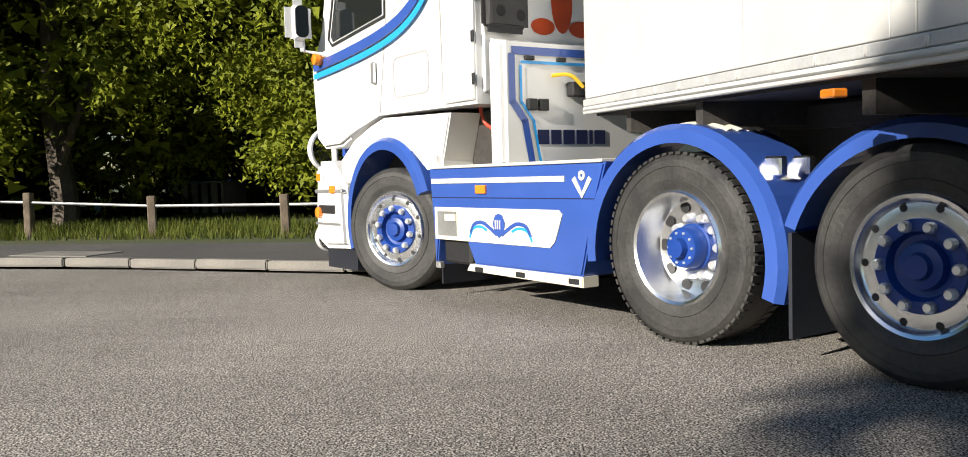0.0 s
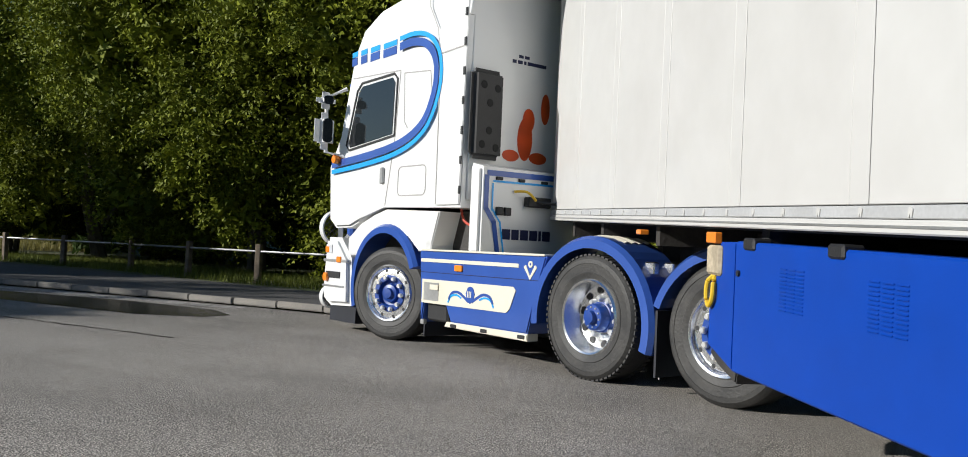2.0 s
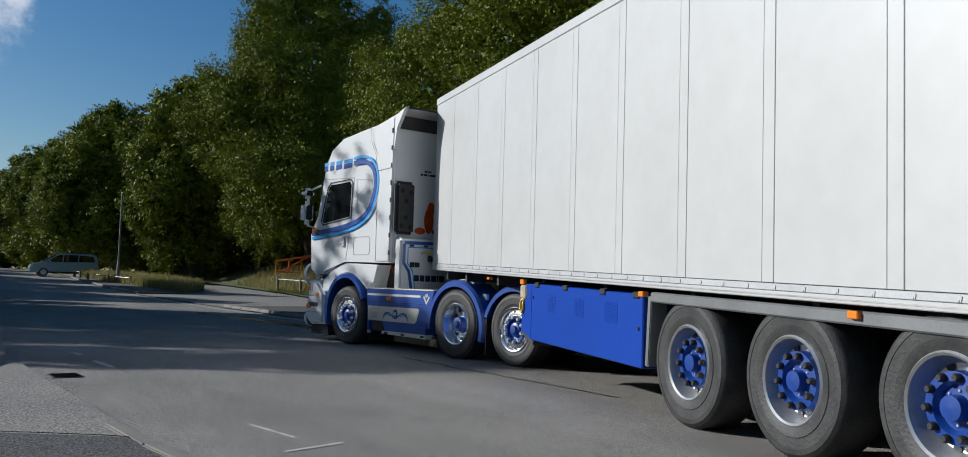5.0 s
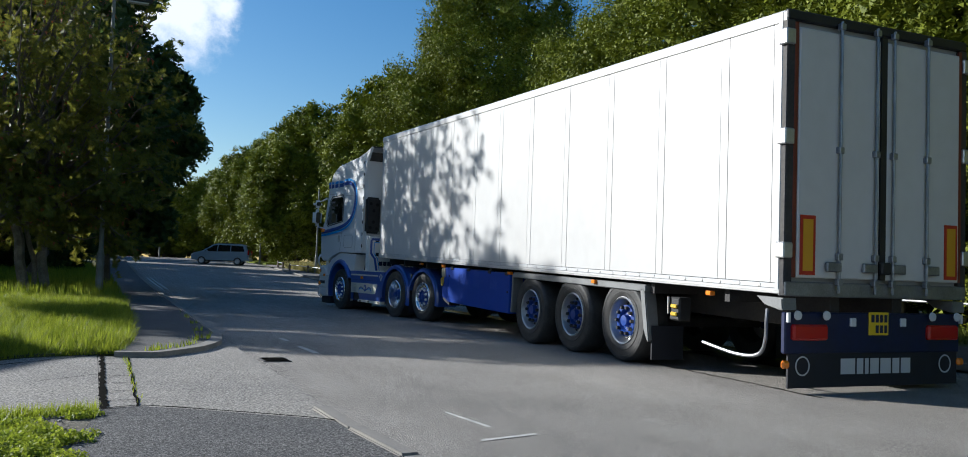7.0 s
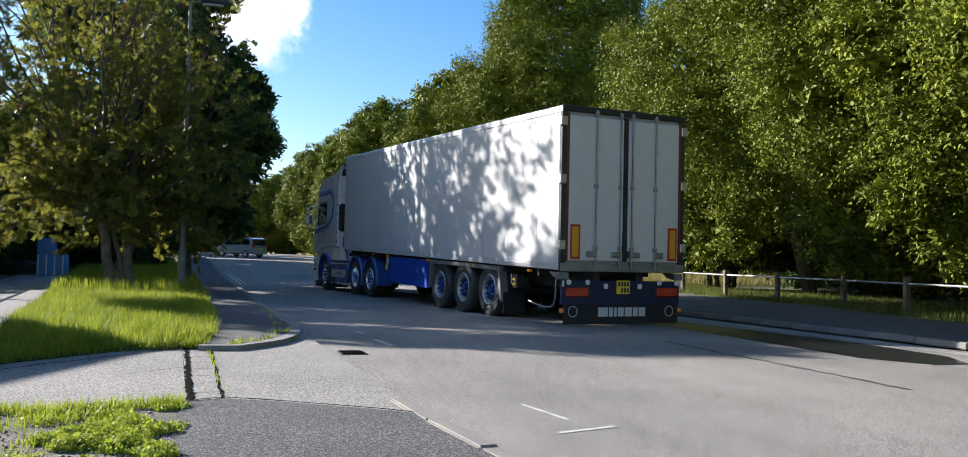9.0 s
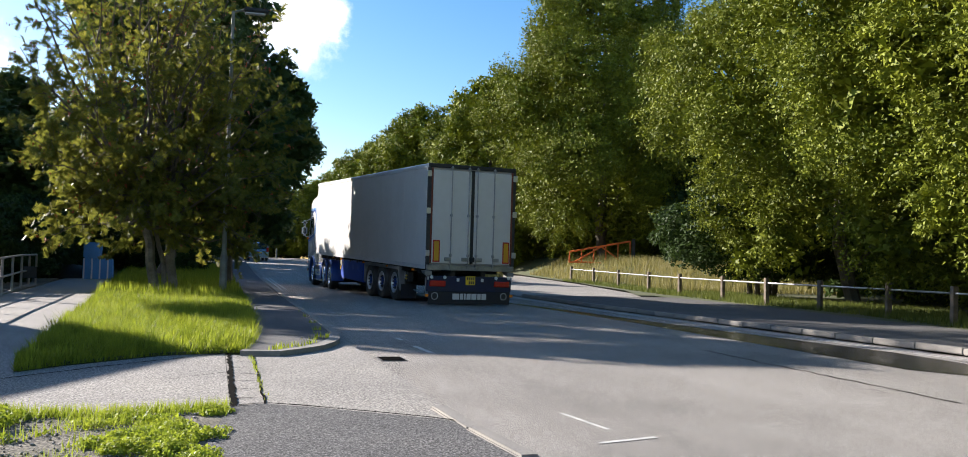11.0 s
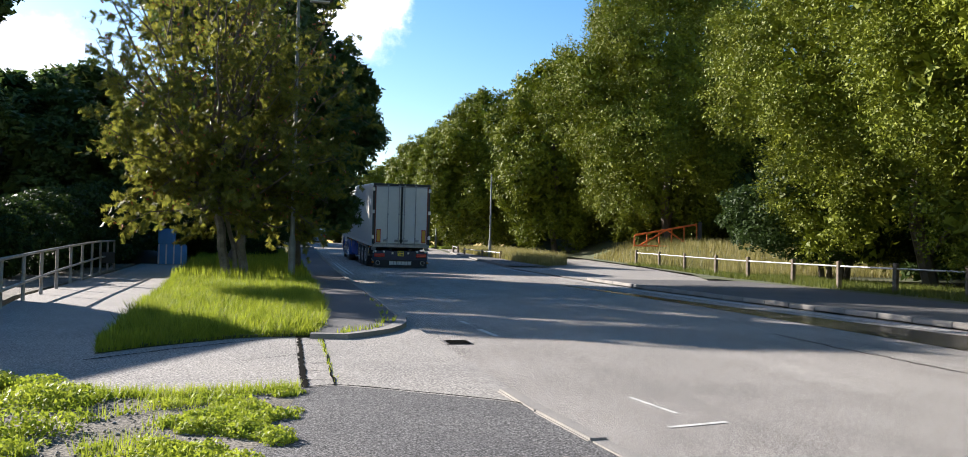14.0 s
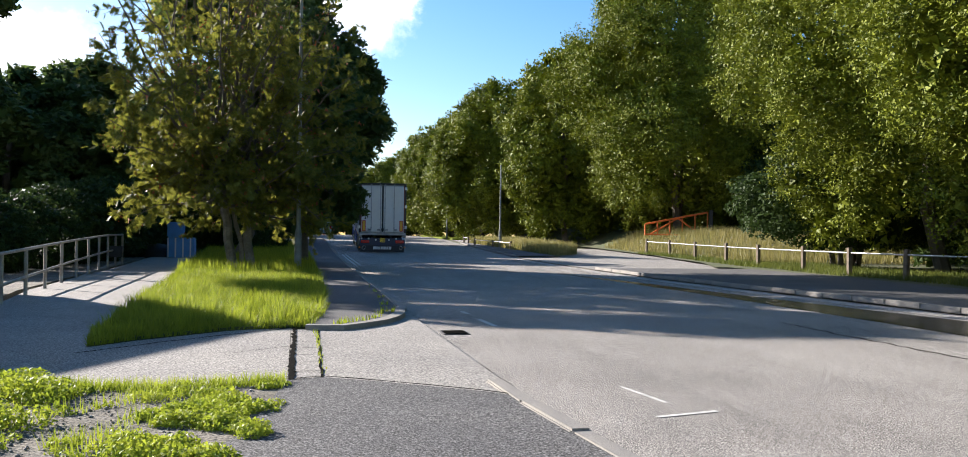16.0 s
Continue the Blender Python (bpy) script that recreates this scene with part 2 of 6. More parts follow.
WHITE = material("white_lorry_paint", (0.74, 0.74, 0.73), 0.32, vary=0.06, scale=0.9, coat=0.6, fine=3)
BOXWHITE = material("white_trailer_skin", (0.555, 0.55, 0.53), 0.42, vary=0.08, scale=0.5, bump=0.05, fine=5, second=(0.52, 0.51, 0.49), coat=0.2)
BLUE = material("royal_blue_paint", (0.035, 0.09, 0.36), 0.3, vary=0.12, scale=1.5, coat=0.7, fine=4)
BOXBLUE = material("blue_locker_paint", (0.003, 0.048, 0.35), 0.45, vary=0.12, scale=0.9, coat=0.1, fine=5, spec=0.3)
NAVY = material("navy_panel_paint", (0.004, 0.012, 0.06), 0.4, vary=0.3, scale=2, fine=12, second=(0.010, 0.016, 0.045))
HUBBLUE = material("dark_blue_hub_paint", (0.008, 0.05, 0.27), 0.4, vary=0.2, scale=6, fine=20)
LIGHTBLUE = material("light_blue_stripe", (0.02, 0.33, 0.78), 0.35, coat=0.5)
CREAM = material("cream_panel", (0.70, 0.66, 0.54), 0.4, vary=0.08, scale=2, coat=0.4)
CHROME = material("polished_alloy", (0.88, 0.89, 0.90), 0.26, 1.0, vary=0.08, scale=5, bump=0.04, fine=20)
STEELNUT = material("bright_nut", (0.85, 0.85, 0.85), 0.28, 0.7)
RUBBER = material("tyre_rubber", (0.02, 0.02, 0.02), 0.6, vary=0.5, scale=5, bump=0.35, fine=45, second=(0.045, 0.043, 0.04))
BLACK = material("black_plastic", (0.018, 0.018, 0.019), 0.55, vary=0.3, scale=4, bump=0.2, fine=60)
CHASSIS = material("dirty_chassis", (0.02, 0.02, 0.022), 0.7, vary=0.5, scale=2, bump=0.4, fine=30, second=(0.045, 0.04, 0.035))
FLAP = material("rubber_mudflap", (0.012, 0.014, 0.022), 0.6, vary=0.3, scale=3)
ALU = material("aluminium_rail", (0.60, 0.60, 0.59), 0.38, 0.75, vary=0.2, scale=3, bump=0.08, fine=30)
BAND = material("grey_rail_band", (0.52, 0.525, 0.525), 0.5, 0.2, vary=0.15, scale=3)
SEAM = material("seam_dirt", (0.36, 0.35, 0.335), 0.8)
STEELDARK = material("lock_bar_steel", (0.33, 0.34, 0.36), 0.4, 0.7, vary=0.3, scale=4)
REDFRAME = material("red_brown_frame", (0.17, 0.03, 0.012), 0.5, vary=0.3, scale=3)
AMBER = material("amber_lens", (0.85, 0.24, 0.02), 0.25, coat=0.6)
REDLENS = material("red_lens", (0.42, 0.015, 0.012), 0.2, coat=0.6)
CLEARLENS = material("clear_lens", (0.62, 0.63, 0.64), 0.15, coat=0.6)
MARKYELLOW = material("yellow_marker", (0.60, 0.30, 0.02), 0.4)
MARKRED = material("red_marker", (0.40, 0.03, 0.015), 0.4)
PLATE = material("yellow_plate", (0.75, 0.52, 0.02), 0.4)
HOLE = material("dark_recess", (0.004, 0.004, 0.004), 0.8)
INK = material("dark_lettering", (0.012, 0.016, 0.06), 0.45)
SILVERINK = material("grey_lettering", (0.50, 0.51, 0.52), 0.5)
DECAL = material("orange_red_decal", (0.62, 0.075, 0.012), 0.4, vary=0.35, scale=6, fine=12)
GLASS = material("tinted_glass", (0.012, 0.014, 0.015), 0.05, spec=0.8)
MIRROR = material("mirror_glass", (0.5, 0.52, 0.55), 0.03, 1.0)
CARPAINT = material("pale_blue_car_paint", (0.23, 0.33, 0.42), 0.3, 0.4, vary=0.05, scale=2, coat=0.7)
BLUEBAG = material("blue_plastic_bin", (0.07, 0.26, 0.58), 0.5, vary=0.2, scale=2)
SHEDWALL = material("pale_sheet_metal", (0.55, 0.56, 0.56), 0.5, 0.2, vary=0.15, scale=1)
YELLOW = material("yellow_hose", (0.65, 0.42, 0.02), 0.45)
REDHOSE = material("red_hose", (0.5, 0.06, 0.03), 0.45)


# ---- builders ----
def part(name, bm, mat, parent=None, label=""):
    """Links a bmesh as one mesh object, under a thing or a part."""
    me = bpy.data.meshes.new(name)
    bmesh.ops.recalc_face_normals(bm, faces=bm.faces)
    bm.to_mesh(me)
    bm.free()
    me.materials.append(mat)
    ob = new(name, me)
    if parent:
        ob.parent = parent
    if label:
        tagged(ob, label)
    return ob


def again(ob, parent, x=0, y=0, z=0, m=None):
    """The same piece once more, on the same mesh."""
    o = new(ob.name.split(".")[0], ob.data)
    o.parent = parent
    o.matrix_basis = m or Matrix.Translation((x, y, z))
    return o


def smooth(ob, angle=35):
    me = ob.data
    me.polygons.foreach_set("use_smooth", [True] * len(me.polygons))
    me.set_sharp_from_angle(angle=radians(angle))
    return ob


def box(bm, x0, x1, y0, y1, z0, z1, bevel=0.0, seg=1):
    r = bmesh.ops.create_cube(bm, size=1)
    bmesh.ops.scale(bm, vec=(x1 - x0, y1 - y0, z1 - z0), verts=r["verts"])
    bmesh.ops.translate(bm, vec=((x0 + x1) / 2, (y0 + y1) / 2, (z0 + z1) / 2), verts=r["verts"])
    if bevel:
        es = list({e for v in r["verts"] for e in v.link_edges})
        bmesh.ops.bevel(bm, geom=es, offset=bevel, segments=seg, affect="EDGES", clamp_overlap=True)
    return bm


def boxm(*a, **k):
    return box(bmesh.new(), *a, **k)


def slab(outline, y0, y1, bevel=0.0, seg=2, bm=None):
    """A closed outline in x and z, given depth from y0 to y1."""
    bm = bm or bmesh.new()
    vs = [bm.verts.new((x, y0, z)) for x, z in outline]
    f = bm.faces.new(vs)
    r = bmesh.ops.extrude_face_region(bm, geom=[f])
    top = [v for v in r["geom"] if isinstance(v, bmesh.types.BMVert)]
    bmesh.ops.translate(bm, vec=(0, y1 - y0, 0), verts=top)
    if bevel:
        es = list({e for v in vs + top for e in v.link_edges if abs((e.verts[0].co - e.verts[1].co).y) < 1e-6})
        bmesh.ops.bevel(bm, geom=es, offset=bevel, segments=seg, affect="EDGES", clamp_overlap=True)
    return bm


def ribbon(path, width, y, lift=0.004, up=True):
    """A flat band along a path in x and z, on the side plane y."""
    bm = bmesh.new()
    n = len(path)
    rows = []
    for i in range(n):
        a, b = Vector(path[max(0, i - 1)]), Vector(path[min(n - 1, i + 1)])
        d = (b - a).normalized()
        nrm = Vector((-d.y, d.x)) * width / 2
        p = Vector(path[i])
        rows.append([bm.verts.new((q.x, yy, q.y)) for q in (p - nrm, p + nrm) for yy in (y, y + lift)])
    for a, b in zip(rows, rows[1:]):
        for i, j in ((0, 1), (1, 3), (3, 2), (2, 0)):
            bm.faces.new((a[i], a[j], b[j], b[i]))
    for r in (rows[0], rows[-1]):
        bm.faces.new((r[0], r[1], r[3], r[2]))
    return bm


def curve_points(pts, n=8):
    """A smooth path through the points."""
    out = []
    p = [Vector(q) for q in pts]
    for i in range(len(p) - 1):
        a, b, c, d = p[max(0, i - 1)], p[i], p[i + 1], p[min(len(p) - 1, i + 2)]
        for k in range(n):
            t = k / n
            out.append(0.5 * ((2 * b) + (c - a) * t + (2 * a - 5 * b + 4 * c - d) * t * t + (3 * b - a - 3 * c + d) * t ** 3))
    out.append(p[-1])
    return out


def tube(bm, pts, radius, sides=8, taper=None):
    """A round bar along a path."""
    pts = [Vector(p) for p in pts]
    rings = []
    for i, p in enumerate(pts):
        d = (pts[min(i + 1, len(pts) - 1)] - pts[max(i - 1, 0)]).normalized()
        u = d.orthogonal().normalized() if abs(d.z) > 0.9 else d.cross(Vector((0, 0, 1))).normalized()
        w = d.cross(u)
        r = radius if taper is None else radius + (taper - radius) * i / (len(pts) - 1)
        rings.append([bm.verts.new(p + (u * math.cos(a) + w * math.sin(a)) * r) for a in (2 * math.pi * k / sides for k in range(sides))])
    for a, b in zip(rings, rings[1:]):
        for k in range(sides):
            bm.faces.new((a[k], a[(k + 1) % sides], b[(k + 1) % sides], b[k]))
    bm.faces.new(rings[0][::-1]), bm.faces.new(rings[-1])
    return bm


def lathe(profile, seg=48, bm=None):
    """A profile of (radius, y) turned round the y axis."""
    bm = bm or bmesh.new()
    rings = [[bm.verts.new((r * math.cos(a), y, r * math.sin(a))) for a in (2 * math.pi * k / seg for k in range(seg))] for r, y in profile]
    for a, b in zip(rings, rings[1:]):
        for k in range(seg):
            bm.faces.new((a[k], a[(k + 1) % seg], b[(k + 1) % seg], b[k]))
    return bm


def rounded(x0, x1, z0, z1, r, n=4):
    out = []
    for cx, cz, s in ((x1 - r, z1 - r, 0), (x0 + r, z1 - r, 90), (x0 + r, z0 + r, 180), (x1 - r, z0 + r, 270)):
        out += [(cx + r * math.cos(radians(s + 90 * k / n)), cz + r * math.sin(radians(s + 90 * k / n))) for k in range(n + 1)]
    return out


def thing(name, label, category, group="", at=None):
    ob = new(name)
    tagged(ob, label, category, group)
    if at is not None:
        ob.matrix_basis = at
    return ob


def lift(y):
    """The ground's height: level at first, then a slow rise up the road."""
    return float(np.interp(y, (20, 30, 42, 50, 65, 80, 100, 120, 150), (0, 0.03, 0.12, 0.25, 0.58, 0.9, 1.12, 1.25, 1.35)))


def sheet(name, left, right, ys, dz, mat, label, kind="structure", cross=1):
    """A strip of ground between two edges, left(y) and right(y)."""
    bm = bmesh.new()
    rows = []
    for y in ys:
        a, b = left(y), right(y)
        rows.append([bm.verts.new((a + (b - a) * k / cross, y, lift(y) + dz)) for k in range(cross + 1)])
    for a, b in zip(rows, rows[1:]):
        for k in range(cross):
            bm.faces.new((a[k], a[k + 1], b[k + 1], b[k]))
    return tagged(part(name, bm, mat), label, kind=kind)


def patch(name, outline, dz, mat, label, thick=0.0, n=0):
    """A flat patch of ground in plan, with an edge of that thickness below it."""
    pts = [Vector(p) for p in outline] if not n else curve_points(list(outline) + [outline[0]], n)[:-1]
    bm = bmesh.new()
    f = bm.faces.new([bm.verts.new((p.x, p.y, lift(p.y) + dz)) for p in pts])
    if f.normal.z < 0:
        f.normal_flip()
    if thick:
        r = bmesh.ops.extrude_face_region(bm, geom=[f])
        bmesh.ops.translate(bm, vec=(0, 0, -thick), verts=[v for v in r["geom"] if isinstance(v, bmesh.types.BMVert)])
    bmesh.ops.triangulate(bm, faces=bm.faces)
    return tagged(part(name, bm, mat), label, kind="structure")


def fast_mesh(name, verts, faces, mat):
    """A mesh from arrays: verts n x 3, faces m x k."""
    me = bpy.data.meshes.new(name)
    m, k = faces.shape
    me.vertices.add(len(verts)), me.loops.add(m * k), me.polygons.add(m)
    me.vertices.foreach_set("co", verts.astype(np.float32).ravel())
    me.loops.foreach_set("vertex_index", faces.astype(np.int32).ravel())
    me.polygons.foreach_set("loop_start", np.arange(0, m * k, k, dtype=np.int32))
    me.polygons.foreach_set("loop_total", np.full(m, k, dtype=np.int32))
    me.update(calc_edges=True)
    me.materials.append(mat)
    return me


def interp(pts):
    xs, ys = zip(*pts)
    return lambda v: float(np.interp(v, xs, ys))


# ---- ground and road ----
def grid_ground():
    xs = [-2500, -600, -150, -60, -30, -12, 0, 12, 25, 45, 80, 200, 700, 2500]
    ys = [-2500, -400, -60, 0, 20, 30, 42, 50, 65, 80, 100, 120, 150, 300, 900, 2500]
    bm = bmesh.new()
    rows = [[bm.verts.new((x, y, lift(y) - 0.06)) for x in xs] for y in ys]
    for a, b in zip(rows, rows[1:]):
        for k in range(len(xs) - 1):
            bm.faces.new((a[k], a[k + 1], b[k + 1], b[k]))
    return tagged(part("ground", bm, TURF), "rough grass and soil under the trees beside the road", kind="structure")


right_edge = interp([(-40, -3), (-18, 2.6), (-9, 5.2), (-3, 7.2), (0, 8.2), (1.5, 8.7), (2.6, 9.1), (4.3, 9.75), (6.2, 10.2), (9, 10.4), (14, 10.4), (24, 10.2), (40, 10.8), (60, 12.0), (80, 13.5), (150, 18)])
left_edge = interp([(-40, -30), (3.9, -30), (4.0, 1.85), (6.0, 1.7), (13, 1.75), (24, 1.9), (40, 2.1), (150, 3.2)])
YS = [-40, -25, -18, -9, -3, 0, 1.5, 2.6, 3.9, 4.0, 6, 6.2, 9, 13, 18, 24, 30, 36, 42, 50, 57, 65, 72, 80, 90, 100, 120, 150]
grid_ground()
sheet("road", left_edge, right_edge, YS, 0.0, ASPHALT, "worn light grey asphalt road with faded markings", cross=6)
wet_left = interp([(8.2, 8.5), (9, 8.1), (11, 8.2), (13, 8.3), (17, 8.5), (22, 8.5), (26, 8.3)])
wet_right = interp([(8.2, 9.0), (9, 9.5), (11, 9.7), (13, 9.5), (17, 9.2), (22, 8.9), (26, 8.4)])
sheet("damp_patch", wet_left, wet_right, [8.2, 8.5, 9, 10, 11, 13, 15, 17, 19.5, 22, 26], 0.004, WET, "dark damp streak of spilt water on the asphalt")

# the pavement, the verge and the entrance on the far side
far_kerb = lambda y: right_edge(y) + 0.13
foot_out = interp([(-40, 2), (-3, 10.0), (1, 11.3), (5, 12.3), (10, 13.3), (16, 14.7), (22, 15.7), (29, 16.0)])
fs = [-40, -18, -9, -3, 0, 1.5, 2.6, 4.3, 6.2, 9, 14, 20, 24, 29]
sheet("pavement_far", far_kerb, foot_out, fs, 0.11, FOOTWAY, "grey tarmac pavement behind the far kerb")
sheet("verge_far", foot_out, lambda y: 75.0, fs + [31.0], 0.10, TURF, "rough grassy verge under the tree row")
patch("entrance", [(10.35, 29.2), (16.0, 29.2), (17.4, 36), (19.4, 46), (20.2, 58), (16.4, 58), (14.6, 48), (12.4, 43.5), (10.85, 43)], 0.03, CONCRETE, "pale concrete entrance leading to the barrier gate")


def ease(v):
    v = max(0.0, min(1.0, v))
    return v * v * (3 - 2 * v)


def bank(x, y):
    """The rise of the rough ground behind the barrier gate."""
    return 1.15 * ease((x - 19.8 - 0.04 * (y - 36)) / 3.5) * ease((y - 33) / 14)


def gate_bank():
    bm = bmesh.new()
    left = interp([(31, 15.6), (36, 17.5), (46, 19.5), (58, 20.3), (90, 21)])
    rows = [[bm.verts.new((x, y, lift(y) + 0.09 + bank(x, y))) for x in [left(y) + d for d in (0, 0.8, 1.6, 2.4, 3.2, 4.2, 6, 9, 14, 30, 55)]] for y in (31, 33.5, 36, 39, 42, 44, 46, 48, 50, 54, 58, 65, 75, 90)]
    for a, b in zip(rows, rows[1:]):
        for k in range(len(a) - 1):
            bm.faces.new((a[k], a[k + 1], b[k + 1], b[k]))
    tagged(smooth(part("verge_gate", bm, TURF)), "rough grassy bank behind the barrier gate", kind="structure")


gate_bank()
sheet("pavement_beyond", lambda y: right_edge(y) + 0.13, lambda y: right_edge(y) + 2.0, [43.2, 50, 57, 65, 68], 0.10, FOOTWAY, "tarmac pavement beyond the entrance")
sheet("verge_beyond", lambda y: right_edge(y) + 2.0, lambda y: float(np.interp(y, (43, 48, 58, 150), (13.1, 14.7, 16.5, 60))), [43.2, 48, 50, 57, 58, 65, 68], 0.09, TURF, "rough grass verge beyond the entrance")
patch("side_road", [(13, 69), (60, 76), (60, 84), (14, 80)], 0.006, ASPHALT, "grey asphalt side road joining the road")
patch("grass_corner", [(14.3, 81), (60, 85.5), (60, 120), (16.6, 120)], 0.12, GRASS, "sunlit mown grass at the far corner", thick=0.15)

# this side: tarmac footway, concrete driveway and path, grass island, footpath
patch("footway_near", [(-6, -3), (0.4, -1.5), (1.35, 1.5), (1.72, 4.0), (1.70, 6.02), (1.45, 6.28), (0.82, 6.76), (0.36, 7.06), (0.1, 6.98), (-0.12, 5.2), (-0.9, 3), (-6, 1)], 0.05, TARMAC, "dark coarse tarmac footway at the corner", thick=0.1)
patch("soil_patch", [(-0.13, 5.2), (0.09, 6.92), (-0.41, 6.82), (-0.76, 6.72), (-1.48, 6.86), (-2.1, 7.66), (-7, 9), (-9, 1), (-0.92, 3.0)], 0.045, SOIL, "bare stony soil with weeds and moss", thick=0.1)
patch("driveway", [(0.1, 7.0), (0.36, 7.08), (0.82, 6.78), (1.45, 6.3), (1.7, 6.04), (1.72, 12.9), (1.58, 12.15), (1.26, 11.22), (0.7, 10.55), (0.1, 10.7)], 0.04, CONCRETE, "pale weathered concrete driveway crossing", thick=0.1)
patch("path", [(0.095, 6.95), (0.095, 10.95), (-0.61, 10.55), (-1.44, 9.7), (-1.8, 9.2), (-2.0, 11.3), (-2.35, 15.5), (-3.1, 28), (-4.1, 41.8), (-6.0, 43), (-5.4, 30.2), (-4.8, 18.4), (-4.1, 13.8), (-3.7, 10.2), (-3.4, 8.6), (-2.1, 7.7), (-1.48, 6.88), (-0.76, 6.74), (-0.41, 6.84)], 0.04, CONCRETE, "worn concrete path running beside the railing", thick=0.1)
ISLE = [(0.28, 10.9), (0.42, 11.8), (0.58, 14.6), (0.66, 18), (0.66, 24), (0.66, 34.3), (0.7, 62), (-5.2, 62), (-4.05, 41.8), (-3.05, 28), (-2.3, 15.5), (-1.96, 11.3), (-1.78, 9.3), (-1.44, 9.76), (-0.61, 10.6)]
patch("grass_island", ISLE, 0.07, TURF, "raised island of lush long grass", thick=0.12)
sheet("footpath", lambda y: float(np.interp(y, (10.6, 11.8, 14.6, 18, 60), (0.28, 0.44, 0.6, 0.68, 0.71))), lambda y: float(np.interp(y, (10.6, 11.3, 12.2, 13.1, 15.4), (0.68, 1.2, 1.48, 1.6, 1.65))) if y < 15.4 else left_edge(y) - 0.13, [10.62, 11.3, 11.8, 12.2, 13.1, 14.6, 15.4, 18, 24, 30, 36, 42, 50, 62, 80, 100], 0.09, FOOTWAY, "narrow dark tarmac footpath beside the kerb")
patch("kerb_return", [(0.26, 10.56), (0.7, 10.5), (1.0, 10.83), (1.27, 11.2), (1.47, 11.68), (1.6, 12.15), (1.72, 13.1), (1.6, 13.2), (1.47, 12.25), (1.33, 11.75), (1.15, 11.3), (0.92, 10.95), (0.66, 10.63), (0.28, 10.68)], 0.1, KERB, "concrete kerb curving round the footpath's end", thick=0.12)
patch("bank_left", [(-4.3, 13.8), (-5.0, 18.4), (-5.6, 30.2), (-6.3, 43), (-40, 60), (-40, 5), (-3.6, 8.8), (-3.85, 10.2)], 0.03, SOIL, "dark soil bank behind the railing", thick=0.1)


def kerbs(name, edge, y0, y1, side, top, label, low=()):
    """Kerb stones end to end along an edge of the road, each a piece."""
    base = new(name)
    tagged(base, label, kind="structure")
    bm = boxm(-0.455, 0.455, -0.065, 0.065, -0.1, 0.0, bevel=0.014, seg=2)
    first = part("kerb_stone", bm, KERB, base)
    y, made = y0, 0
    while y < y1:
        x = edge(y)
        d = Vector((edge(y + 0.5) - x, 0.5)).normalized()
        c = Vector((x, y)) + d * 0.46 + Vector((d.y, -d.x)) * 0.065 * side
        drop = next((h for a, b, h in low if a <= y < b), top)
        m = Matrix.Translation((c.x, c.y, lift(c.y) + drop + random.uniform(-0.006, 0.006))) @ Matrix.Rotation(math.atan2(d.y, d.x) + random.uniform(-0.008, 0.008), 4, "Z")
        if made:
            again(first, base, m=m)
        else:
            first.matrix_basis = m
        made += 1
        y += d.y * 0.92
    return base


kerbs("kerb_far", right_edge, -2.0, 67, 1, 0.12, "pale concrete kerb stones along the far side", low=[(29, 43, 0.035)])
kerbs("kerb_near", left_edge, 4.0, 70, -1, 0.10, "weathered concrete kerb stones along the footpath", low=[(4, 6.0, 0.065), (6.0, 12.6, 0.03)])


def road_marks():
    marks = new("road_marking")
    tagged(marks, "worn white road paint dashes on the asphalt", kind="structure")
    for outline in ([(2.40, 5.45), (2.88, 5.57), (2.87, 5.62), (2.39, 5.49)],
                    [(2.57, 6.6), (2.60, 6.6), (2.68, 5.93), (2.64, 5.92)],
                    [(2.60, 11.2), (2.68, 11.2), (2.66, 12.1), (2.58, 12.1)],
                    [(2.60, 13.0), (2.67, 13.0), (2.66, 13.4), (2.58, 13.4)]):
        bm = bmesh.new()
        bm.faces.new([bm.verts.new((x, y, 0.004)) for x, y in outline])
        part("dash", bm, PAINT_LINE, marks)
    for off in (0.25, 0.42):
        bm = bmesh.new()
        rows = [[bm.verts.new((right_edge(y) - off - w, y, lift(y) + 0.004)) for w in (0, 0.07)] for y in (9, 12, 16, 20, 24, 29, 36, 43)]
        for a, b in zip(rows, rows[1:]):
            bm.faces.new((a[0], b[0], b[1], a[1]))
        part("edge_line", bm, PAINT_LINE, marks)
        bm = bmesh.new()
        rows = [[bm.verts.new((left_edge(y) + off + w, y, lift(y) + 0.004)) for w in (0, 0.07)] for y in (33, 36, 40, 46)]
        for a, b in zip(rows, rows[1:]):
            bm.faces.new((a[0], a[1], b[1], b[0]))
        part("edge_line", bm, PAINT_LINE, marks)


road_marks()
drain = thing("drain_grate", "small rusty iron drain grate sunk in the road", "drain", at=pose(1.98, 10.45, 0.004))
part("grate_frame", boxm(-0.16, 0.16, -0.19, 0.19, -0.02, 0.006, bevel=0.004), CHASSIS, drain)
for k in range(6):
    part("grate_bar", boxm(-0.13, 0.13, -0.17 + k * 0.06, -0.14 + k * 0.06, 0.006, 0.014), CRACK, drain)


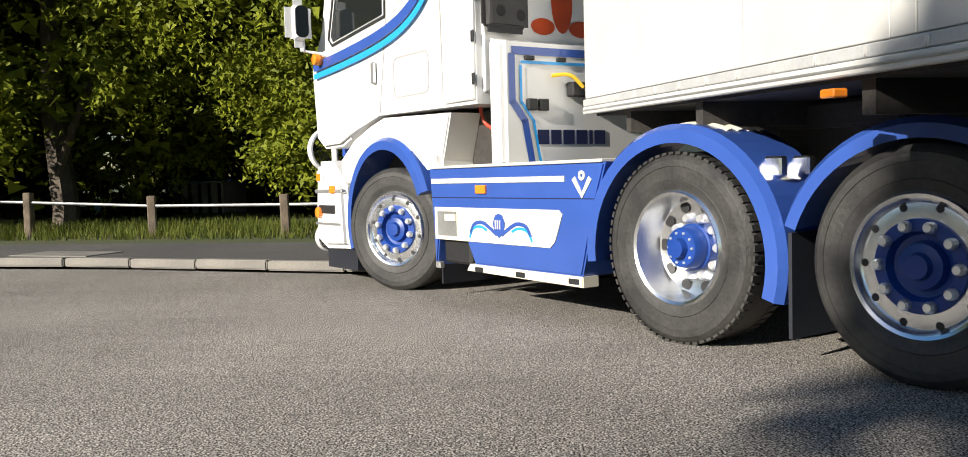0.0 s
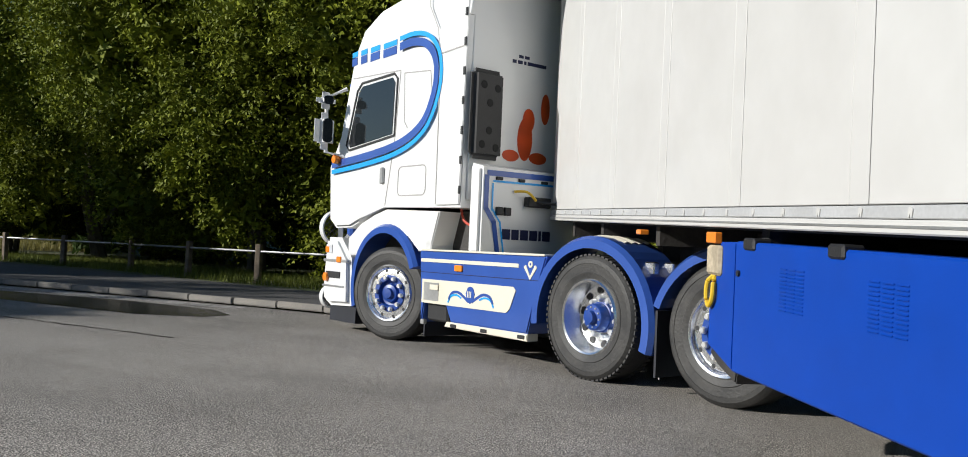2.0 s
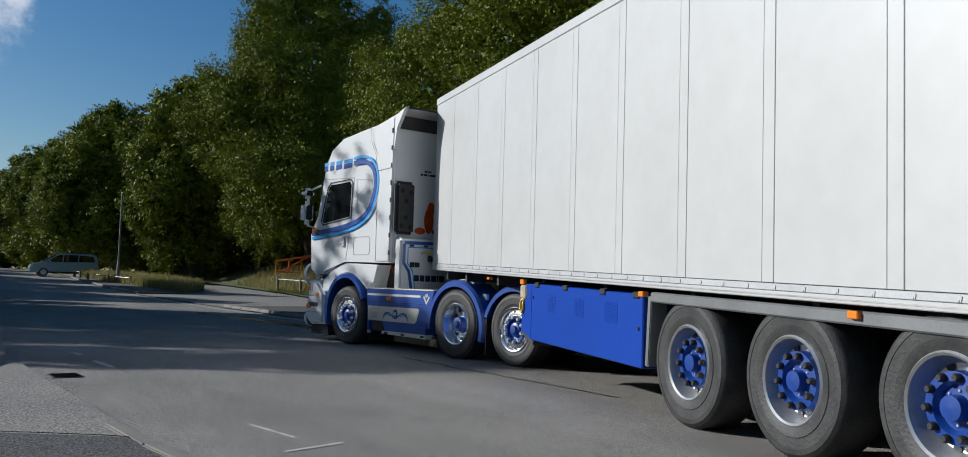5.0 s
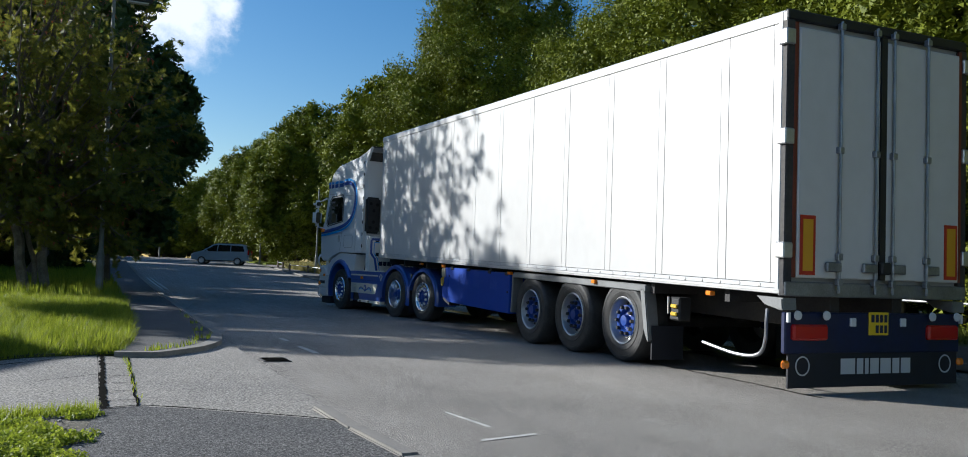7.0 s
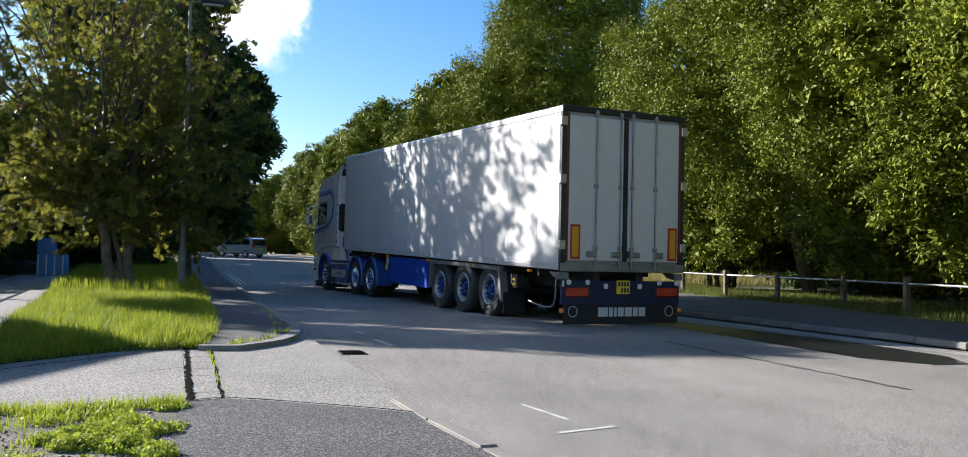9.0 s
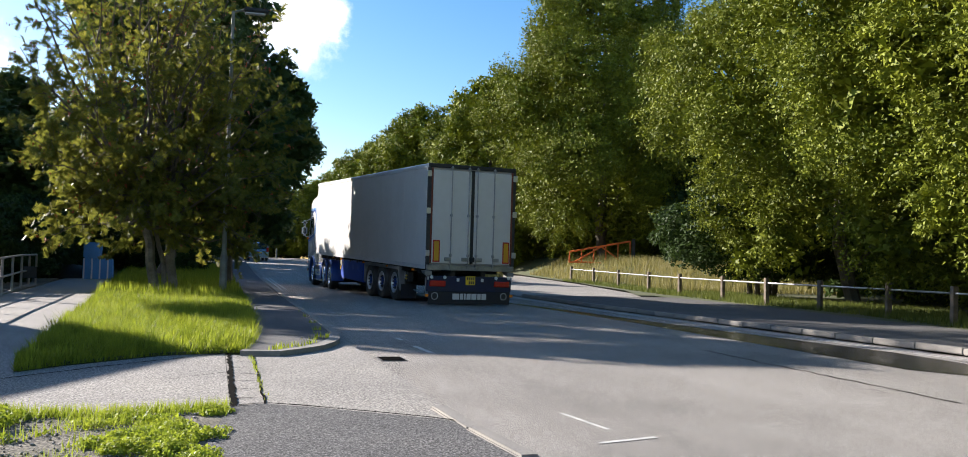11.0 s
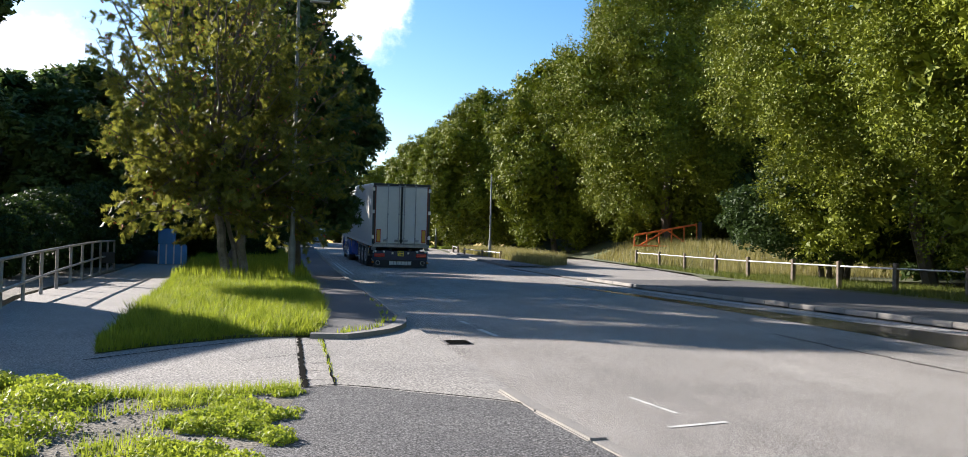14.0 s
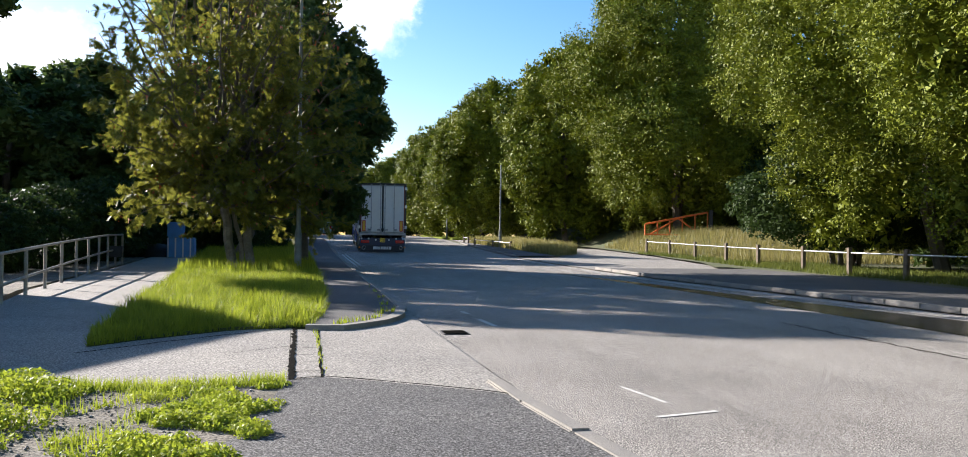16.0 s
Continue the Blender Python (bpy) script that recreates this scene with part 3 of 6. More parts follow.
def crack(name, pts, w, label, z=0.046):
    bm = bmesh.new()
    rows = []
    for i, (x, y) in enumerate(pts):
        h = w * random.uniform(0.6, 1.3) / 2
        a, b = Vector(pts[max(0, i - 1)]), Vector(pts[min(len(pts) - 1, i + 1)])
        d = (b - a).normalized()
        rows.append([bm.verts.new((x - d.y * h * s, y + d.x * h * s, z)) for s in (1, -1)])
    for a, b in zip(rows, rows[1:]):
        bm.faces.new((a[0], a[1], b[1], b[0]))
    return tagged(part(name, bm, CRACK), label, kind="structure")


def wobble(a, b, n, r):
    return [(a[0] + (b[0] - a[0]) * k / n + random.uniform(-r, r), a[1] + (b[1] - a[1]) * k / n + random.uniform(-r, r)) for k in range(n + 1)]


crack("joint", wobble((0.12, 7.0), (0.14, 10.85), 40, 0.012), 0.048, "mossy joint between the slabs, darkened for its shaded depth")
crack("joint", wobble((0.35, 7.08), (0.40, 10.5), 30, 0.010), 0.02, "narrow weedy joint in the concrete")
for k in range(7):
    crack("joint", wobble((0.14, 7.4 + k * 0.5), (0.37, 7.42 + k * 0.5), 4, 0.008), 0.014, "narrow joint between the edging setts")
crack("joint", [(0.08, 6.96), (0.36, 7.07), (0.6, 6.93), (0.82, 6.77), (1.1, 6.57), (1.45, 6.29), (1.68, 6.05)], 0.035, "ragged joint between tarmac and concrete", 0.056)
crack("joint", wobble((-1.8, 8.73), (-1.16, 9.52), 10, 0.02) + wobble((-1.12, 9.56), (0.09, 10.8), 14, 0.012), 0.03, "dark joint between the path and the island's edging")
crack("joint", wobble((-0.41, 8.6), (0.08, 9.05), 8, 0.02), 0.012, "fine crack in the concrete path")
crack("road_crack", wobble((6.75, 11.4), (6.6, 9.6), 14, 0.03) + wobble((6.62, 9.5), (6.5, 6.6), 18, 0.03), 0.035, "long ragged crack in the asphalt", 0.005)
crack("road_crack", wobble((1.76, 6.0), (1.70, 12.4), 40, 0.010), 0.03, "dark joint between the road and the flush kerb", 0.005)


def roadside_shed():
    """An unseen plain flat-roofed building behind the railing, added to lay its straight-edged shade on the path."""
    b = thing("flat_roofed_building", "plain rendered flat-roofed building behind the railing, unseen, added for its shade", "building")
    plan = [(-7.7, 18.2), (-11.6, 9.6), (-19.0, 12.6), (-18.0, 22.0), (-11.0, 23.6)]
    bm = bmesh.new()
    f = bm.faces.new([bm.verts.new((x, y, 0.0)) for x, y in plan])
    r = bmesh.ops.extrude_face_region(bm, geom=[f])
    bmesh.ops.translate(bm, vec=(0, 0, 4.25), verts=[v for v in r["geom"] if isinstance(v, bmesh.types.BMVert)])
    part("wall", bm, CONCRETE, b)
    cx, cy = -13.5, 17.0
    bm = bmesh.new()
    f = bm.faces.new([bm.verts.new((cx + (x - cx) * 1.02, cy + (y - cy) * 1.02, 4.25)) for x, y in plan])
    r = bmesh.ops.extrude_face_region(bm, geom=[f])
    bmesh.ops.translate(bm, vec=(0, 0, 0.2), verts=[v for v in r["geom"] if isinstance(v, bmesh.types.BMVert)])
    part("roof", bm, CHASSIS, b)


roadside_shed()


# ---- fence, gate, railing, lamp post ----
POSTS = [(20.3, 49), (20.2, 45.5), (19.75, 41.4), (18.6, 35.9), (17.9, 31.9), (17.5, 28.1), (16.9, 24.6), (16.9, 22), (16.6, 18.9), (15.7, 15.9), (14.9, 13), (14.6, 10.5), (14.4, 7.9), (13.9, 5.6), (13.3, 3.3), (12.7, 1.0), (12.0, -1.4)]


def dip(y, low):
    return low + float(np.interp(y, (3, 5.6, 7.9, 10.5), (-0.22, -0.2, -0.1, 0)))


def knee_rail(posts, name, label, h=0.92, rail=0.76, low=0.03):
    f = thing(name, label, "fence")
    bm = boxm(-0.065, 0.065, -0.065, 0.065, -0.2, h, bevel=0.014)
    first = None
    for x, y in posts:
        m = Matrix.Translation((x, y, lift(y) + dip(y, low))) @ Matrix.Rotation(random.uniform(-0.3, 0.3), 4, "Z") @ Matrix.Rotation(random.uniform(-0.02, 0.02), 4, "X")
        if first is None:
            first = part("post", bm, TIMBER, f)
            first.matrix_basis = m
        else:
            again(first, f, m=m)
    for (x0, y0), (x1, y1) in zip(posts, posts[1:]):
        bm = tube(bmesh.new(), [(x0, y0, lift(y0) + dip(y0, low) + rail), (x1, y1, lift(y1) + dip(y1, low) + rail)], 0.024, 8)
        part("rail", bm, GALV, f, "thin pale metal rail")
    return f


knee_rail(POSTS, "knee_rail_fence", "low timber post fence with a single pale rail")
knee_rail([(22.6, 43.5), (24.5, 40.5), (27, 38.5)], "knee_rail_fence", "low dark timber fence behind the roadside one", 0.95, 0.8)
knee_rail([(12.6, 62), (13.0, 58), (13.4, 54.5)], "timber_barrier", "low horizontal timber barrier in the long grass", 0.55, 0.45)
knee_rail([(13.3, 70), (12.9, 66)], "timber_barrier", "low horizontal timber barrier in the long grass", 0.55, 0.45)


def barrier_gate():
    g = thing("barrier_gate", "orange painted steel barrier gate across the entrance", "gate", at=pose(23.3, 51.6, lift(51) + 0.85, rz=-24))
    a, b = -1.9, 1.9
    part("top_bar", tube(bmesh.new(), [(a, 0, 1.0), (b, 0, 1.75)], 0.06), ORANGE, g)
    part("bottom_bar", tube(bmesh.new(), [(a, 0, 0.35), (b, 0, 0.35)], 0.05), ORANGE, g)
    part("brace", tube(bmesh.new(), [(a + 0.3, 0, 0.35), (0.1, 0, 1.38)], 0.05), ORANGE, g)
    part("brace", tube(bmesh.new(), [(0.1, 0, 1.38), (b - 0.4, 0, 0.35)], 0.05), ORANGE, g)
    for k in range(6):
        x = a + 3.8 * k / 5
        part("upright", tube(bmesh.new(), [(x, 0, 0.3), (x, 0, 1.0 + 0.75 * k / 5)], 0.045), ORANGE, g)
    part("hinge_post", boxm(b + 0.1, b + 0.32, -0.11, 0.11, -0.3, 1.9, bevel=0.01), BLACK, g)
    return g


barrier_gate()


def fall(y):
    """The path's edge lies lower towards the corner."""
    return lift(y) + float(np.interp(y, (7, 14, 22, 28), (-0.3, -0.26, -0.1, 0)))


def railing():
    r = thing("path_railing", "grey painted tubular steel railing beside the path", "railing")
    line = interp([(7, -3.4), (14.1, -4.15), (19.8, -4.72), (32.5, -5.7)])
    pts = [(line(7 + k * 1.95), 7 + k * 1.95) for k in range(14)]
    first = None
    for x, y in pts:
        if first is None:
            first = part("post", tube(bmesh.new(), [(0, 0, -0.1), (0, 0, 1.06)], 0.033, 8), RAILPAINT, r)
            first.matrix_basis = Matrix.Translation((x, y, fall(y)))
        else:
            again(first, r, x, y, fall(y))
    for h in (1.04, 0.56):
        for (x0, y0), (x1, y1) in zip(pts, pts[1:]):
            part("rail", tube(bmesh.new(), [(x0, y0, fall(y0) + h), (x1, y1, fall(y1) + h)], 0.028, 8), RAILPAINT, r)
    bm = bmesh.new()
    for (x0, y0), (x1, y1) in zip(pts, pts[1:]):
        tube(bm, [(x0 - 0.05, y0, fall(y0) + 0.06), (x1 - 0.05, y1, fall(y1) + 0.06)], 0.07, 6)
    part("kerb_edge", bm, KERB, r)
    box_ = part("sign_plate", boxm(-0.2, 0.2, -0.02, 0.02, 0.35, 0.7, bevel=0.01), BLACK, r)
    box_.location = (-5.38, 29.6, lift(29.6))
    return r


railing()


def lamp_post(x, y, h, label, arm=1.0, yaw=0):
    p = thing("street_lamp", label, "street lamp", at=pose(x, y, lift(y), rz=yaw))
    part("base_column", tube(bmesh.new(), [(0, 0, -0.1), (0, 0, 1.15)], 0.10, 16), POLEGREY, p)
    smooth(part("shoulder", tube(bmesh.new(), [(0, 0, 1.15), (0, 0, 1.35)], 0.10, 16, taper=0.062), POLEGREY, p))
    smooth(part("column", tube(bmesh.new(), [(0, 0, 1.35), (0, 0, h)], 0.062, 16, taper=0.045), POLEGREY, p))
    part("door", boxm(-0.05, 0.05, -0.112, -0.09, 0.45, 1.0, bevel=0.006), POLEGREY, p)
    if arm:
        part("bracket_arm", tube(bmesh.new(), [(0, 0, h - 0.02), (arm * 0.5, 0, h + 0.05), (arm, 0, h + 0.06)], 0.035, 8), POLEGREY, p)
        part("lantern", boxm(arm * 0.5, arm + 0.45, -0.14, 0.14, h + 0.0, h + 0.14, bevel=0.04, seg=2), BLACK, p)
        part("lantern_bowl", boxm(arm * 0.6, arm + 0.35, -0.1, 0.1, h - 0.04, h + 0.01, bevel=0.02), CLEARLENS, p)
    return p


lamp_post(0.19, 26.4, 8.25, "tall grey steel street lamp in the grass island", 0.55, 0)
lamp_post(13.4, 57.5, 5.6, "slim grey steel lamp post beside the far kerb", 0)
lamp_post(14.6, 86, 4.6, "slim grey sign post on the far grass corner", 0)
lamp_post(7.6, 118, 4.5, "distant slim grey post at the end of the road", 0)


def bins():
    b = thing("stacked_blue_bins", "two stacked pale blue plastic bins at the path's end", "bin", at=pose(-4.55, 39.5, lift(39.5) + 0.03))
    part("bin", boxm(-0.62, 0.48, -0.4, 0.4, 0, 0.85, bevel=0.04, seg=2), BLUEBAG, b)
    part("bin", boxm(-0.62, 0.02, -0.35, 0.35, 0.86, 1.5, bevel=0.04, seg=2), BLUEBAG, b)
    for k in range(4):
        part("strap", boxm(-0.6 + k * 0.3, -0.54 + k * 0.3, -0.415, -0.395, 0.02, 0.84), CLEARLENS, b)
    s = thing("rubbish_heap", "dark tarpaulin heap beside the bins", "heap", at=pose(-5.7, 40.2, lift(40)))
    smooth(part("tarpaulin", lathe([(0.8, 0.0), (0.7, 0.3), (0.4, 0.55), (0.0001, 0.62)], 12), CHASSIS, s)).matrix_basis = Matrix.Rotation(math.pi / 2, 4, "X")


bins()


def yard():
    """What stands in the shade behind the roadside trees."""
    c = thing("ribbed_container", "pale ribbed metal container standing in the shade", "container", at=pose(25.2, 8.6, -0.3, rz=70))
    part("shell", boxm(-0.95, 0.95, -0.8, 0.8, 0, 1.28, bevel=0.02), SHEDWALL, c)
    for k in range(6):
        part("rib", boxm(-0.9 + k * 0.34, -0.82 + k * 0.34, 0.8, 0.84, 0.05, 1.22), BLACK, c)
    v = thing("parked_box_van", "dark parked box van with a pale blue roof edge", "van", at=pose(25.8, 6.0, -0.3, rz=74))
    part("body", boxm(-1.1, 1.1, -1.6, 1.6, 0.25, 1.55, bevel=0.05, seg=2), CHASSIS, v)
    part("roof_edge", boxm(-1.12, 1.12, -1.62, 1.62, 1.55, 1.62, bevel=0.02), CARPAINT, v, "pale blue roof edge")
    for x in (-0.7, 0.7):
        part("wheel", lathe([(0.0001, 0.1), (0.28, 0.1), (0.3, 0.06), (0.3, -0.1), (0.0001, -0.1)], 20), RUBBER, v).matrix_basis = Matrix.Translation((x, 1.5, 0.3))
    w = thing("blue_tarpaulin", "pale blue tarpaulin over a low stack", "tarpaulin", at=pose(25.8, 7.6, -0.3, rz=70))
    part("sheet", slab([(-0.5, 0), (-0.5, 1.2), (0.3, 1.4), (0.6, 1.3), (0.6, 0)], -0.5, 0.5, bevel=0.05), BLUEBAG, w)
    u = thing("pale_outbuilding", "pale metal clad outbuilding glimpsed through the trees", "building", at=pose(37, 66, 0.6, rz=-25))
    part("wall", boxm(-6, 6, -3, 3, 0, 3.2), SHEDWALL, u)
    part("roof", boxm(-6.2, 6.2, -3.2, 3.2, 3.2, 3.4), CHASSIS, u)
    for k in range(5):
        part("cladding_post", boxm(-5.8 + k * 2.8, -5.65 + k * 2.8, -3.06, -3.0, 0, 3.2), BLACK, u)
    m = thing("inspection_cover", "pale rectangular inspection cover set in the pavement", "cover", at=pose(10.65, 5.3, 0.112, rz=72))
    part("lid", boxm(-0.6, 0.6, -0.3, 0.3, -0.01, 0.008, bevel=0.003), KERB, m)


yard()


# ---- trees ----
def leaf_cloud(centres, sizes, count, leaf, rng, droop=0.25, flat=0.5):
    """Leaves scattered over the outside of many small clumps: 4-cornered folded leaves, each an island."""
    w = sizes ** 2
    pick = rng.choice(len(centres), count, p=w / w.sum())
    d = rng.normal(size=(count, 3))
    d /= np.linalg.norm(d, axis=1)[:, None]
    rad = sizes[pick] * (1 - 0.45 * rng.random(count) ** 2)
    p = centres[pick] + d * rad[:, None] * np.array([1.1, 1.1, 0.55])
    n = d * 0.55 + rng.normal(size=(count, 3)) * flat + np.array([0, 0, 0.35])
    n /= np.linalg.norm(n, axis=1)[:, None]
    a = np.cross(n, rng.normal(size=(count, 3)))
    a /= np.linalg.norm(a, axis=1)[:, None]
    a[:, 2] -= droop
    b = np.cross(n, a)
    s = leaf * (0.6 + 0.8 * rng.random(count))[:, None]
    v = np.stack([p - a * s * 0.5 + b * s * 0.32, p + a * s * 0.6 + n * s * 0.06, p - a * s * 0.35 - b * s * 0.32], 1)
    return v.reshape(-1, 3), np.arange(count * 3).reshape(-1, 3)


def crown_clumps(height, base, radius, rng, n, shape, rough=0.25):
    """Centres of leaf clumps that fill a crown whose outline is given by shape(0..1)."""
    c, s = [], []
    lobes = [(rng.random() * 6.28, rng.random(), 0.15 + 0.3 * rng.random()) for _ in range(9)]
    for _ in range(n):
        u = rng.random()
        phi = rng.random() * 2 * math.pi
        r0 = radius * shape(u)
        k = 1.0
        for lp, lu, la in lobes:
            dphi = math.cos(phi - lp)
            if dphi > 0.5 and abs(u - lu) < 0.22:
                k += rough * la * 2 * (dphi - 0.5) * (1 - abs(u - lu) / 0.22)
        r = r0 * k * (0.5 + 0.5 * rng.random() ** 0.35)
        c.append((r * math.cos(phi), r * math.sin(phi), base + u * (height - base)))
        s.append(radius * (2.5 / n ** 0.5) * (0.7 + 0.8 * rng.random()) * (0.6 + 0.4 * shape(u)))
    return np.array(c), np.array(s)


def triangles(pos, along, normal, length, width):
    """One pointed leaf for each place, lying along one way and facing another."""
    along = along / np.linalg.norm(along, axis=1)[:, None]
    b = np.cross(normal, along)
    b /= np.linalg.norm(b, axis=1)[:, None] + 1e-9
    z, w = length[:, None], width[:, None]
    v = np.stack([pos - along * z * 0.5 + b * w * 0.5, pos + along * z * 0.55, pos - along * z * 0.4 - b * w * 0.5], 1)
    return v.reshape(-1, 3), np.arange(len(pos) * 3).reshape(-1, 3)


def lobed_crown(height, base, radius, rng, lobes, shape, leaves, leaf, tall=1.25, twigs=54):
    """A crown of large rising lobes, each set with leafy sprays, round a darker core with deep hollows between."""
    us = np.linspace(0, 1, 200)
    prof = np.array([shape(u) for u in us])
    cdf = np.cumsum(prof + 0.1)
    u = np.interp((np.arange(lobes) + rng.random(lobes)) / lobes, cdf / cdf[-1], us)
    phi = (np.arange(lobes) * 2.39996 + rng.normal(size=lobes) * 0.35) % (2 * math.pi)
    rl = radius * 0.23 * (0.6 + 0.8 * rng.random(lobes) ** 1.3) * (0.7 + 0.3 * np.interp(u, us, prof))
    r = np.maximum(0, radius * np.interp(u, us, prof) * (0.74 + 0.36 * rng.random(lobes)) - rl * 0.6)
    c = np.column_stack([r * np.cos(phi), r * np.sin(phi), base + rl * 0.6 + u * (height - base - rl * 1.6)])
    out = np.column_stack([np.cos(phi), np.sin(phi), 1.3 * (u - 0.35)])
    out /= np.linalg.norm(out, axis=1)[:, None]
    d = rng.normal(size=(lobes, twigs, 3))
    d /= np.linalg.norm(d, axis=2)[:, :, None]
    d += out[:, None] * 0.55
    d /= np.linalg.norm(d, axis=2)[:, :, None]
    reach = 0.84 + 0.24 * rng.random((lobes, twigs))
    tip = c[:, None] + d * (rl[:, None] * reach)[:, :, None] * np.array([1, 1, tall])
    li = rng.choice(lobes, leaves, p=rl ** 2 / (rl ** 2).sum())
    ti = rng.integers(twigs, size=leaves)
    dd = d[li, ti]
    side = np.cross(dd, np.array([0, 0, 1.0])) + 1e-6
    side /= np.linalg.norm(side, axis=1)[:, None]
    s = rl[li] * 0.30
    q = rng.normal(size=(leaves, 3)) * 0.5
    hang = dd * np.array([1, 1, 0.6]) - np.array([0, 0, 0.25])
    pos = tip[li, ti] + hang * (q[:, :1] * s[:, None]) + side * (q[:, 1:2] * s[:, None] * 1.1)
    pos[:, 2] += q[:, 2] * s * 0.45
    size = leaf * (0.55 + 0.9 * rng.random(leaves))
    k = leaves // 6
    i = rng.integers(lobes, size=k)
    pos[:k] = c[i] * np.array([0.62, 0.62, 0.96]) + rng.normal(size=(k, 3)) * (rl[i] * 0.45)[:, None]
    h = k * 2 // 3
    shell = rng.normal(size=(h, 3))
    shell /= np.linalg.norm(shell, axis=1)[:, None]
    pos[:h] = c[i[:h]] + shell * (rl[i[:h]] * (0.45 + 0.2 * rng.random(h)))[:, None] * np.array([1, 1, tall])
    size[:k] *= 3.0
    nn = dd * 1.3 + np.array([0, 0, 0.35]) + rng.normal(size=(leaves, 3)) * 0.27
    along = dd * np.array([1, 1, 0.4]) + rng.normal(size=(leaves, 3)) * 0.7
    v, f = triangles(pos, along, nn, size, size * 0.68)
    return c, rl, v, f


def feathery_crown(height, base, radius, rng, limbs, shape, lean, forks):
    """Rising limbs with twigs, each twig set with feathered leaves of many narrow leaflets; thin towards the top."""
    ends, twig_lines, pos, along, nn = [], [], [], [], []
    for k in range(limbs):
        u = ((k + rng.random()) / limbs) ** 1.25
        phi = k * 2.39996 + rng.normal() * 0.3
        r = radius * shape(u) * (0.45 + 0.55 * rng.random() ** 0.5)
        e = np.array([r * math.cos(phi) + lean * u, r * math.sin(phi), base + u * (height - base)])
        st = np.array(forks[k % len(forks)]) * np.array([1, 1, min(1.0, 0.55 + 0.5 * rng.random())])
        ends.append((st, e))
        for j in range(15):
            q = 0.42 + 0.58 * rng.random()
            p0 = st + (e - st) * q + np.array([0, 0, 0.35 * math.sin(q * 3.1)])
            w = (e - st) / np.linalg.norm(e - st) * 0.7 + rng.normal(size=3) * 0.75
            w /= np.linalg.norm(w)
            w *= 0.5 + 0.75 * rng.random()
            twig_lines.append((p0, p0 + w))
            for m in range(15 if u < 0.4 else 9 if u < 0.65 else 5):
                p = p0 + w * (0.15 + 0.9 * rng.random())
                ray = w * 0.6 + rng.normal(size=3) * 0.6 + np.array([0, 0, -0.25])
                ray /= np.linalg.norm(ray)
                flat = np.cross(ray, rng.normal(size=3))
                flat /= np.linalg.norm(flat)
                if flat[2] < 0:
                    flat = -flat
                across = np.cross(flat, ray)
                for i in range(9):
                    sg = 1 if i % 2 else -1
                    pos.append(p + ray * (0.03 + 0.022 * i) + across * sg * 0.035)
                    along.append(across * sg + ray * 0.45)
                    nn.append(flat)
    pos, along, nn = np.array(pos), np.array(along), np.array(nn)
    size = 0.105 * (0.8 + 0.4 * rng.random(len(pos)))
    v, f = triangles(pos, along, nn, size, size * 0.40)
    return ends, twig_lines, v, f


def limb(bm, a, b, r0, r1, rng, n=5, bend=0.12):
    a, b = Vector(a), Vector(b)
    l = (b - a).length
    pts = [a.lerp(b, k / n) + Vector(rng.normal(size=3)) * bend * l * 0.25 * (0 < k < n) for k in range(n + 1)]
    return tube(bm, pts, r0, 7, taper=r1)


def tree(name, label, seed, height, base, radius, leaves, leaf, mat, bark, shape, stems=1, clumps=160, trunk_r=0.28, group="", extra=None, boughs=5, tops=None, sprays=False):
    rng = np.random.default_rng(seed)
    t = thing(name, label, "tree", group)
    c, s = crown_clumps(height, base, radius, rng, clumps, shape)
    if sprays:
        c, s, v, f = lobed_crown(height, base, radius, rng, clumps, shape, leaves, leaf)
    else:
        v, f = leaf_cloud(c, s, leaves, leaf, rng)
    crown = new("crown", fast_mesh("crown", v, f, mat))
    crown.parent = t
    for k in range(stems):
        bm = bmesh.new()
        ang = 6.28 * k / max(1, stems) + rng.random()
        spread = 0 if stems == 1 else 0.16 * height
        foot = (0.18 * math.cos(ang) * (stems > 1), 0.18 * math.sin(ang) * (stems > 1), -1.6)
        top = tops[k] if tops else (spread * math.cos(ang), spread * math.sin(ang), height * 0.72)
        if tops:
            foot = (0.10 * (1 if top[0] > 0 else -1), 0, -0.4)
        limb(bm, foot, top, trunk_r, trunk_r * 0.25, rng, 7, 0.05)
        smooth(part("trunk", bm, bark, t))
        for j in range(boughs):
            h = base * 0.8 + (height * 0.7 - base * 0.8) * j / boughs
            q = min(1.0, h / top[2])
            st = (foot[0] + (top[0] - foot[0]) * q, foot[1] + (top[1] - foot[1]) * q, h)
            i = rng.integers(len(c))
            e = c[i]
            if e[2] > h - 0.5:
                smooth(part("bough", limb(bmesh.new(), st, e, trunk_r * 0.32 * (1 - 0.5 * q), 0.02, rng, 4), bark, t))
    if extra:
        extra(t, c, s, rng)
    return t


egg = lambda u: max(0.05, (1 - abs(2 * u - 0.75) ** 2.2 / 1.25 ** 2.2) ** 0.6 if u > 0.375 else (0.72 + 0.28 * (u / 0.375)))
ball = lambda u: max(0.08, math.sqrt(max(0, 1 - (2 * u - 0.95) ** 2 / 1.1)))
flame = lambda u: max(0.06, (0.55 + 0.45 * min(1, u / 0.3)) * (1 - max(0, u - 0.3) ** 1.7 / 0.7 ** 1.7 * 0.9))

